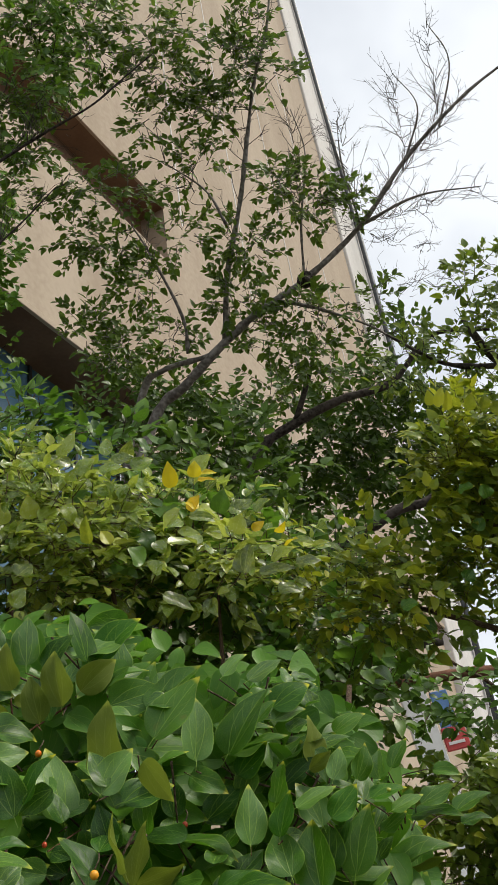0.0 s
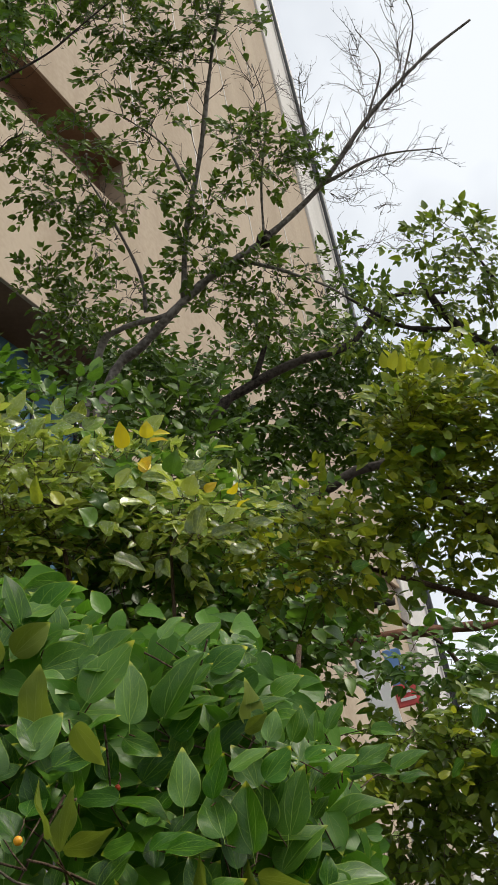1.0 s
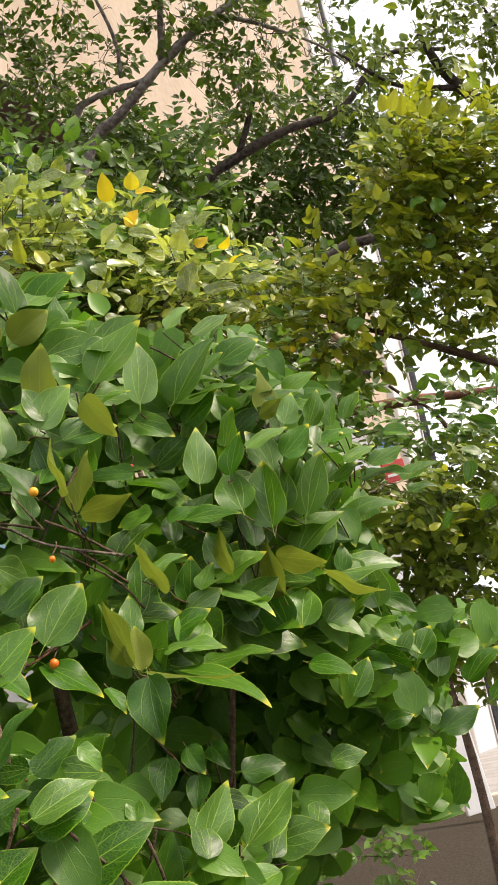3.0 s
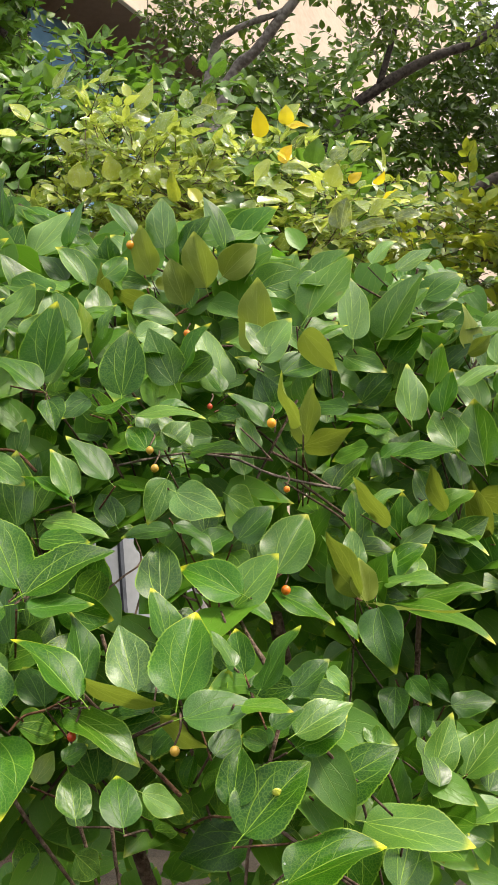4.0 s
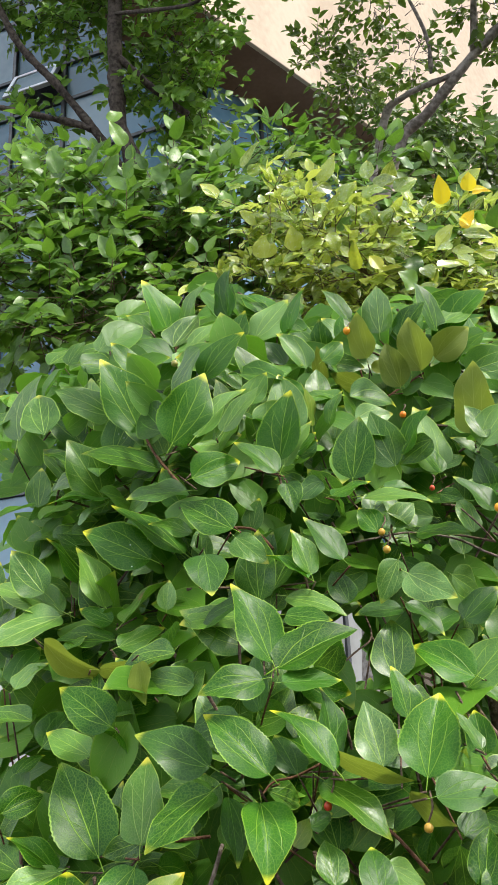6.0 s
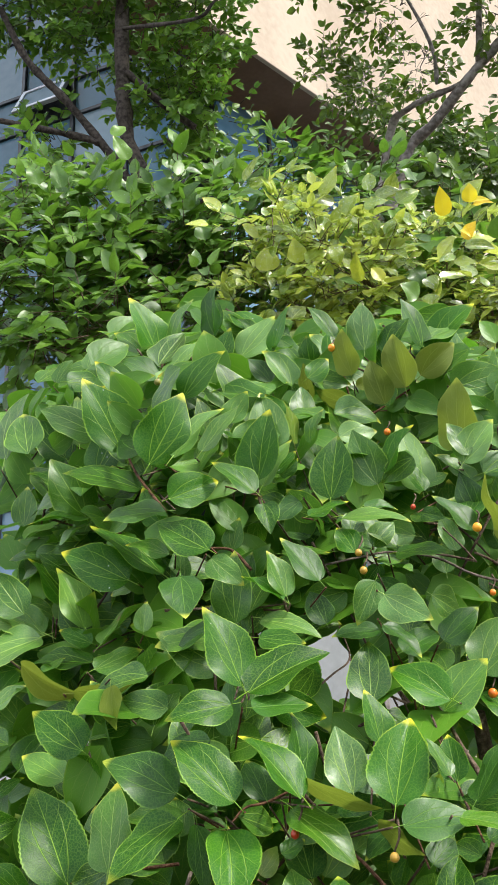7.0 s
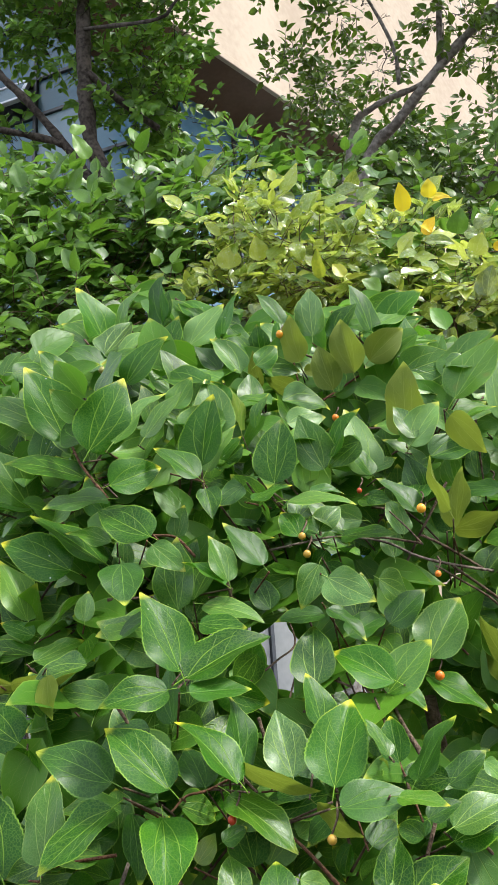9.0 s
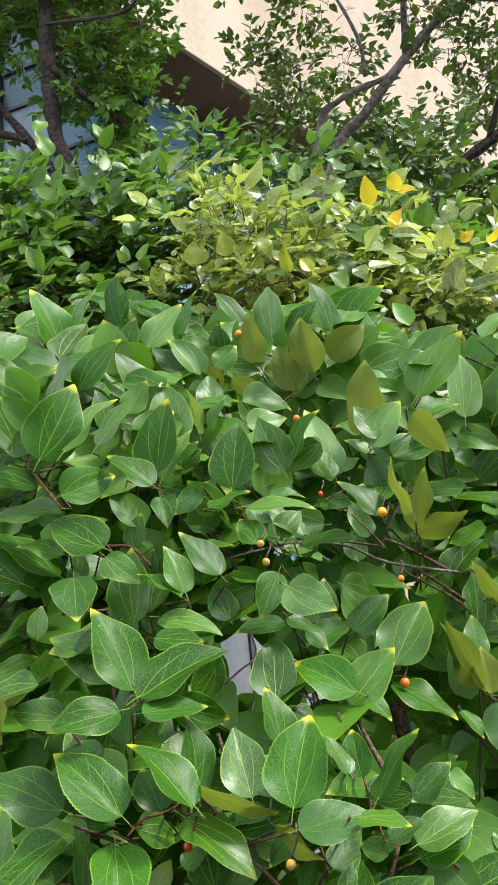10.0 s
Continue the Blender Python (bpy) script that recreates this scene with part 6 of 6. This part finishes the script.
near_shoot([
    ((0.215, 1.434, 1.673), (0.311, 1.440, 1.705), 0.063, (-0.18, -0.54, 0.82), "y"),
    ((0.212, 1.424, 1.665), (0.298, 1.433, 1.676), 0.049, (0.11, -0.21, -0.97), "u"),
    ((0.179, 1.335, 1.598), (0.269, 1.346, 1.603), 0.056, (0.04, -0.71, 0.70), "p"),
    ((0.104, 1.212, 1.604), (0.154, 1.193, 1.587), 0.034, (-0.41, -0.63, -0.65), "u"),
    ((0.166, 1.310, 1.598), (0.224, 1.284, 1.554), 0.042, (-0.61, -0.08, -0.79), "u"),
    ((0.014, 1.085, 1.628), (0.067, 1.070, 1.624), 0.033, (0.16, -0.66, 0.74), "g"),
    ((0.070, 1.106, 1.634), (0.063, 1.136, 1.686), 0.040, (-0.06, -0.71, 0.70), "y"),
])
near_shoot([
    ((0.037, 1.133, 1.576), (0.090, 1.145, 1.603), 0.038, (-0.23, -0.70, 0.68), "y"),
    ((0.170, 1.165, 1.708), (0.212, 1.168, 1.718), 0.026, (-0.09, -0.73, 0.68), "g"),
    ((0.206, 1.260, 1.711), (0.247, 1.262, 1.726), 0.027, (-0.36, -0.69, 0.63), "p"),
    ((0.270, 1.407, 1.743), (0.322, 1.407, 1.764), 0.035, (-0.20, -0.79, 0.58), "y"),
    ((0.208, 1.222, 1.750), (0.232, 1.220, 1.783), 0.025, (-0.52, -0.77, 0.38), "y"),
    ((0.184, 1.174, 1.728), (0.188, 1.173, 1.762), 0.021, (-0.64, -0.74, 0.22), "p"),
    ((0.352, 1.578, 1.760), (0.413, 1.576, 1.784), 0.041, (-0.39, -0.64, 0.66), "y"),
])
near_shoot([
    ((0.192, 1.268, 1.692), (0.225, 1.269, 1.711), 0.023, (-0.20, -0.81, 0.55), "y"),
    ((0.258, 1.428, 1.735), (0.321, 1.396, 1.726), 0.044, (-0.03, -0.58, 0.82), "g"),
    ((0.364, 1.604, 1.747), (0.415, 1.605, 1.753), 0.031, (-0.11, -0.66, 0.74), "g"),
    ((0.055, 1.193, 1.865), (0.098, 1.197, 1.889), 0.030, (-0.14, -0.82, 0.55), "p"),
    ((0.025, 1.167, 1.865), (0.055, 1.167, 1.892), 0.025, (-0.33, -0.82, 0.47), "p"),
    ((0.053, 1.172, 1.839), (0.081, 1.178, 1.844), 0.018, (-0.18, -0.90, 0.39), "y"),
    ((0.064, 1.114, 1.672), (0.080, 1.115, 1.717), 0.029, (-0.47, -0.73, 0.49), "g"),
])
near_shoot([
    ((0.065, 1.137, 1.710), (0.079, 1.137, 1.753), 0.028, (-0.62, -0.69, 0.37), "y"),
    ((0.118, 1.190, 1.753), (0.125, 1.187, 1.813), 0.037, (0.66, -0.63, -0.42), "u"),
    ((0.108, 1.161, 1.745), (0.137, 1.163, 1.763), 0.021, (0.19, -0.65, -0.74), "u"),
    ((0.155, 1.270, 1.813), (0.197, 1.271, 1.837), 0.030, (-0.17, -0.85, 0.51), "y"),
    ((0.131, 1.148, 1.728), (0.146, 1.147, 1.762), 0.023, (-0.10, -0.99, 0.03), "p"),
    ((0.158, 1.156, 1.726), (0.177, 1.154, 1.763), 0.026, (0.52, -0.85, -0.11), "y"),
    ((0.290, 1.378, 1.778), (0.323, 1.362, 1.767), 0.023, (-0.17, -0.88, 0.43), "y"),
])
near_shoot([
    ((0.320, 1.505, 1.463), (0.334, 1.517, 1.517), 0.035, (0.22, -0.92, 0.33), "p"),
    ((0.348, 1.553, 1.500), (0.372, 1.562, 1.553), 0.036, (-0.47, -0.66, 0.58), "d"),
    ((0.379, 1.583, 1.453), (0.438, 1.589, 1.499), 0.046, (-0.34, -0.58, 0.74), "g"),
    ((0.210, 1.374, 1.542), (0.244, 1.355, 1.509), 0.031, (-0.12, -0.83, 0.54), "p"),
    ((0.157, 1.287, 1.541), (0.194, 1.270, 1.516), 0.029, (0.30, -0.77, 0.57), "p"),
    ((0.178, 1.328, 1.548), (0.233, 1.335, 1.581), 0.040, (-0.34, -0.64, 0.69), "y"),
    ((0.263, 1.465, 1.577), (0.299, 1.446, 1.548), 0.030, (0.02, -0.89, 0.46), "g"),
])
near_shoot([
    ((0.122, 1.242, 1.493), (0.168, 1.223, 1.477), 0.031, (0.06, -0.72, 0.69), "g"),
    ((0.312, 1.510, 1.503), (0.317, 1.520, 1.549), 0.029, (-0.47, -0.81, 0.36), "d"),
    ((0.219, 1.412, 1.417), (0.259, 1.417, 1.423), 0.025, (0.08, -0.89, 0.45), "g"),
    ((0.310, 1.505, 1.395), (0.369, 1.510, 1.418), 0.039, (-0.09, -0.89, 0.46), "d"),
    ((0.422, 1.623, 1.422), (0.474, 1.626, 1.454), 0.038, (-0.54, -0.67, 0.51), "g"),
    ((0.250, 1.429, 1.494), (0.286, 1.434, 1.521), 0.028, (-0.34, -0.75, 0.57), "d"),
    ((0.194, 1.336, 1.492), (0.227, 1.317, 1.479), 0.026, (-0.45, -0.78, 0.43), "d"),
])

def near_twigs(rows):
    """Woody twigs between the leaves: (line, radius at start, at end, bark)."""
    for line, r0, r1, mat in rows:
        bm = bmesh.new()
        tube(bm, line, r0 * 0.85, r1 * 0.85, 8, 6, 0.35)
        unparented(part("twig", bm, mat, near, "woody twig between the leaves"), near)


near_twigs([
    ([(-0.223, 0.955, 1.617), (-0.198, 0.976, 1.625), (-0.173, 1.011, 1.635), (-0.134, 1.010, 1.625), (-0.107, 1.001, 1.607), (-0.080, 1.033, 1.603), (-0.039, 1.091, 1.603)], 0.0009, 0.0017, TWIG_GREY),
    ([(-0.173, 1.009, 1.634), (-0.139, 1.015, 1.631), (-0.103, 0.998, 1.617)], 0.0011, 0.0014, TWIG),
    ([(-0.080, 1.033, 1.602), (-0.059, 1.062, 1.588), (-0.044, 1.075, 1.576)], 0.0014, 0.0018, TWIG),
    ([(-0.137, 1.154, 1.857), (-0.173, 1.145, 1.834), (-0.208, 1.129, 1.808)], 0.0013, 0.0018, TWIG_RED),
    ([(-0.222, 1.143, 1.909), (-0.222, 1.155, 1.879), (-0.214, 1.144, 1.834), (-0.208, 1.129, 1.808)], 0.0011, 0.0018, TWIG_RED),
    ([(-0.280, 1.167, 1.863), (-0.264, 1.148, 1.830), (-0.239, 1.080, 1.780)], 0.0009, 0.0014, TWIG),
])
near_twigs([
    ([(-0.136, 0.976, 1.503), (-0.124, 1.029, 1.515), (-0.104, 1.060, 1.531), (-0.080, 1.076, 1.548)], 0.0013, 0.0017, TWIG_RED),
    ([(-0.282, 0.852, 1.424), (-0.273, 0.857, 1.433), (-0.258, 0.861, 1.436), (-0.235, 0.865, 1.446)], 0.0009, 0.0012, TWIG_RED),
    ([(-0.204, 0.835, 1.410), (-0.189, 0.827, 1.399), (-0.172, 0.833, 1.378)], 0.0011, 0.0016, TWIG_RED),
    ([(-0.301, 0.822, 1.397), (-0.303, 0.807, 1.380), (-0.308, 0.791, 1.361), (-0.323, 0.790, 1.346)], 0.0014, 0.0022, TWIG_GREY),
    ([(-0.302, 0.799, 1.370), (-0.296, 0.792, 1.360), (-0.290, 0.790, 1.346)], 0.0008, 0.0011, TWIG_RED),
    ([(-0.217, 0.962, 1.566), (-0.209, 0.953, 1.539), (-0.221, 0.936, 1.525), (-0.238, 0.909, 1.507)], 0.0008, 0.0010, TWIG),
])
near_twigs([
    ([(-0.209, 0.953, 1.539), (-0.196, 0.934, 1.517), (-0.161, 0.897, 1.497)], 0.0008, 0.0010, TWIG),
    ([(-0.142, 0.938, 1.499), (-0.127, 0.893, 1.468), (-0.115, 0.857, 1.448), (-0.109, 0.853, 1.430)], 0.0016, 0.0022, TWIG),
    ([(-0.145, 0.899, 1.488), (-0.134, 0.863, 1.462)], 0.0009, 0.0012, TWIG),
    ([(-0.424, 0.999, 1.760), (-0.401, 0.974, 1.725), (-0.364, 0.949, 1.679)], 0.0012, 0.0016, TWIG_RED),
    ([(-0.320, 0.937, 1.638), (-0.299, 0.935, 1.633), (-0.282, 0.932, 1.614)], 0.0014, 0.0014, TWIG_RED),
    ([(-0.281, 0.961, 1.697), (-0.277, 0.953, 1.678), (-0.271, 0.951, 1.659)], 0.0011, 0.0014, TWIG),
])
near_twigs([
    ([(-0.439, 1.139, 1.937), (-0.412, 1.069, 1.872), (-0.376, 0.977, 1.800)], 0.0015, 0.0015, TWIG_RED),
    ([(-0.093, 1.017, 1.600), (-0.075, 1.044, 1.591), (-0.050, 1.069, 1.575), (-0.033, 1.082, 1.552)], 0.0011, 0.0014, TWIG),
    ([(-0.083, 1.076, 1.536), (-0.068, 1.077, 1.519), (-0.041, 1.054, 1.497)], 0.0011, 0.0015, TWIG_RED),
    ([(-0.101, 1.004, 1.625), (-0.084, 1.037, 1.621), (-0.054, 1.085, 1.607)], 0.0014, 0.0018, TWIG),
    ([(-0.126, 1.012, 1.652), (-0.112, 0.995, 1.631), (-0.101, 1.000, 1.616)], 0.0009, 0.0011, TWIG),
])
near_twigs([
    ([(-0.375, 0.841, 1.393), (-0.341, 0.820, 1.399), (-0.309, 0.822, 1.402)], 0.0009, 0.0012, TWIG_RED),
    ([(0.035, 1.161, 1.590), (0.062, 1.194, 1.575), (0.087, 1.225, 1.562)], 0.0010, 0.0013, TWIG_RED),
])

# inner leaves and stems, set back behind the outer ones
ri = random.Random(8)


def bearing(p):
    d = p - EYE_SIDE
    return math.degrees(math.atan2(d.x, d.y)), math.degrees(math.atan2(d.z, math.hypot(d.x, d.y))), d.length


RIDGE = [(bearing(tip)[:2], bearing(base)[:2]) for base, tip, width in OUTER]


def ridge(az):
    """How high the outer leaves reach in a direction."""
    return max([max(t[1], b[1]) for t, b in RIDGE if abs(t[0] - az) < 2.2 or abs(b[0] - az) < 2.2] or [-20.0])


def open_gap(p):
    """True in the hollows of the shrub: a see-through one, two dark ones, and the low side where the soil shows."""
    az, el, far = bearing(p)
    if abs(az + 11.9) < 1.7 and abs(el - 7.3) < 2.6:
        return True
    return (az > 15.3 and el > 5.0) or (az > 9.0 and el < -6.5) or (az > 17.0 and el < 2.0) or (1.0 < az < 11.0 and -3.5 < el < 3.5 and far < 1.25) or (-5.5 < az < -1.0 and 0.5 < el < 5.5 and far < 0.95)


def fits(p, q):
    """Whether a leaf from p to q stays under the ridge and out of the hollows."""
    a, b = bearing(p), bearing(q)
    return not open_gap(p) and not open_gap(q) and a[1] < ridge(a[0]) - 1.2 and b[1] < ridge(b[0]) - 1.2


def behind(c, near_by, far_off, aside):
    """A place behind c as seen from the path, moved sideways by up to aside."""
    out = (c - EYE_SIDE).normalized()
    side = out.cross(Vector((0, 0, 1))).normalized()
    turn = ri.uniform(0, 6.283)
    p = c + out * ri.uniform(near_by, far_off) + (side * math.cos(turn) + side.cross(out) * math.sin(turn)) * aside * ri.random() ** 0.5
    return p, out, side, side.cross(out)


inner, inner_stems, layer, second, body = [], [], [], [], []
for base, tip, width in OUTER:
    c = base.lerp(tip, 0.5)
    size = (c - EYE_SIDE).length / 0.75
    for k in range(12):
        p, out, side, rise = behind(c, 0.09, 0.34, 0.06 * size)
        q = p + Vector((ri.gauss(0, 0.8), ri.gauss(0, 0.4), ri.gauss(0.0, 0.7))).normalized() * ri.uniform(0.040, 0.066)
        if fits(p, q):
            inner.append((p, q, Vector((ri.gauss(0.05, 0.5), -1.0, ri.gauss(0.5, 0.5))), (q - p).length * ri.uniform(0.58, 0.70)))
    if ri.random() < 0.6:
        a, out, side, rise = behind(c, 0.05, 0.09, 0.02)
        b = a + Vector((ri.gauss(0, 0.07), 0.05, -abs(ri.gauss(0.08, 0.05))))
        if fits(a, b):
            inner_stems.append((a, a.lerp(b, 0.5) + Vector((ri.gauss(0, 0.006), 0, ri.gauss(0, 0.006))), b))
    for k in range(4):
        p, out, side, rise = behind(c, 0.065, 0.15, 0.07 * size)
        q = p + (side * ri.gauss(0, 0.8) + rise * ri.gauss(0.25, 0.5) + out * abs(ri.gauss(0.25, 0.35))).normalized() * min(0.066, (tip - base).length * ri.uniform(0.7, 1.0))
        if fits(p, q):
            layer.append((p, q, Vector((ri.gauss(0.1, 0.35), -0.8, ri.gauss(0.6, 0.35))), (q - p).length * ri.uniform(0.58, 0.70)))
    for k in range(2):
        p, out, side, rise = behind(c, 0.05, 0.11, 0.05 * size)
        q = p + (side * ri.gauss(0, 0.8) + rise * ri.gauss(0.3, 0.6) + out * abs(ri.gauss(0.1, 0.35))).normalized() * min(0.07, (tip - base).length * ri.uniform(0.75, 1.05))
        if fits(p, q):
            second.append((p, q, Vector((ri.gauss(0.1, 0.35), -0.9, ri.gauss(0.45, 0.4))), (q - p).length * ri.uniform(0.58, 0.70), "gdgdgypy"[ri.randrange(8)]))
for _ in range(5500):
    x, y = ri.uniform(-1.3, 0.8), ri.uniform(1.15, 2.1)
    p = Vector((x, y, ri.uniform(0.7, 2.2 - 0.5 * max(-0.5, x + 0.2))))
    q = p + Vector((ri.gauss(0, 0.8), ri.gauss(0, 0.4), ri.gauss(0.0, 0.7))).normalized() * ri.uniform(0.045, 0.07)
    if (p - EYE_SIDE).length < 1.12 or ((x + 0.25) / 1.05) ** 2 + ((y - 1.60) / 0.52) ** 2 + ((p.z - 1.2) / 1.05) ** 4 > 1.0 + 0.25 * noise.noise(p * 4) or not fits(p, q):
        continue
    body.append((p, q, Vector((ri.gauss(0.05, 0.5), -1.0, ri.gauss(0.5, 0.5))), (q - p).length * ri.uniform(0.58, 0.70)))
for _ in range(2600):
    az, el, far = radians(ri.uniform(-2, 16.5)), radians(ri.uniform(-7.5, 9)), ri.uniform(1.27, 1.95)
    p = EYE_SIDE + Vector((math.sin(az) * math.cos(el), math.cos(az) * math.cos(el), math.sin(el))) * far
    q = p + Vector((ri.gauss(0, 0.8), ri.gauss(0, 0.4), ri.gauss(-0.1, 0.7))).normalized() * ri.uniform(0.045, 0.075)
    if fits(p, q):
        body.append((p, q, Vector((ri.gauss(0.05, 0.5), -1.0, ri.gauss(0.5, 0.5))), (q - p).length * ri.uniform(0.58, 0.70)))
unparented(leaves_mesh("foliage", body, MID, INNER, near, "shaded leaves deep in the shrub"), near)
unparented(leaves_mesh("foliage", layer, FULL, LAYER, near, "glossy leaves behind the outer ones"), near)
ri.shuffle(second)
for base, tip, nor, width, kind in second[:300]:
    ob = from_mesh("leaf", SHAPES[kind][ri.randrange(len(BIG))], None, near)
    ob.matrix_parent_inverse = Matrix.Translation(near.location).inverted()
    ob.matrix_basis = leaf_frame(base, tip, nor, width)
unparented(leaves_mesh("foliage", inner, MID, INNER, near, "shaded inner leaves"), near)
unparented(stems_mesh("twigwork", inner_stems, 0.0014, 0.0009, TWIG, near, "thin brown twigs", 5), near)
for pts, r0, r1 in (([(-0.05, 1.55, -0.1), (-0.06, 1.45, 0.6), (-0.10, 1.25, 1.2), (-0.12, 1.12, 1.5)], 0.022, 0.006), ([(-0.06, 1.45, 0.6), (-0.25, 1.2, 1.2), (-0.32, 1.05, 1.6)], 0.012, 0.004), ([(-0.06, 1.45, 0.6), (0.0, 1.5, 1.2), (0.06, 1.40, 1.6)], 0.007, 0.003)):
    bm = bmesh.new()
    tube(bm, pts, r0, r1, 8, 6, 0.3)
    unparented(part("stem", bm, TWIG, near), near)
for p in ((-0.113, 0.805, 1.378), (0.191, 1.165, 1.714)):
    bm = bmesh.new()
    bmesh.ops.create_icosphere(bm, subdivisions=2, radius=0.0022, matrix=Matrix.Translation(p) @ Matrix.Diagonal((1.2, 0.7, 1.0, 1)))
    for v in bm.verts:
        v.co += v.normal * noise.noise(v.co * 500) * 0.0007
    unparented(part("gall", bm, GALL, near, "yellow gall on a leaf"), near)
DRUPES = {"o": (ORANGE, "round orange drupe"), "u": (UNRIPE, "unripe olive-brown drupe"), "r": (RED_DRUPE, "ripe red drupe")}
for p, size, ripe in [
    ((-0.224, 1.094, 1.887), 0.0044, "o"),
    ((-0.393, 1.005, 1.836), 0.0035, "u"),
    ((-0.096, 0.936, 1.630), 0.0037, "o"),
    ((-0.102, 0.990, 1.507), 0.0038, "o"),
    ((-0.119, 0.974, 1.518), 0.0035, "u"),
    ((-0.120, 0.950, 1.495), 0.0032, "u"),
    ((-0.186, 0.914, 1.600), 0.0031, "u"),
    ((-0.189, 0.916, 1.615), 0.0029, "u"),
    ((-0.091, 0.961, 1.582), 0.0026, "o"),
    ((-0.173, 1.084, 1.777), 0.0035, "o"),
    ((-0.155, 0.801, 1.426), 0.0025, "r"),
    ((-0.030, 1.116, 1.696), 0.0030, "r"),
    ((-0.165, 0.786, 1.406), 0.0028, "u"),
    ((-0.149, 1.000, 1.671), 0.0024, "r"),
    ((-0.030, 1.117, 1.696), 0.0027, "r"),
    ((0.025, 1.118, 1.688), 0.0025, "r"),
    ((0.029, 1.104, 1.574), 0.0031, "r"),
    ((-0.225, 0.796, 1.419), 0.0026, "r"),
]:
    bm = bmesh.new()
    bmesh.ops.create_icosphere(bm, subdivisions=3, radius=size, matrix=Matrix.Translation(p) @ Matrix.Diagonal((1, 1, 1.12 if ripe == "r" else 1.04, 1)))
    for f in bm.faces:
        f.smooth = True
    unparented(part("fruit", bm, DRUPES[ripe][0], near, DRUPES[ripe][1]), near)
    bm = bmesh.new()
    p = Vector(p)
    tube(bm, [p + Vector((0, 0, size * 0.95)), p + Vector((0.003, 0.006, size + 0.008)), p + Vector((0.001, 0.022, size + 0.016))], 0.0006, 0.0008, 5, 3)
    unparented(part("fruit_stalk", bm, TWIG, near), near)
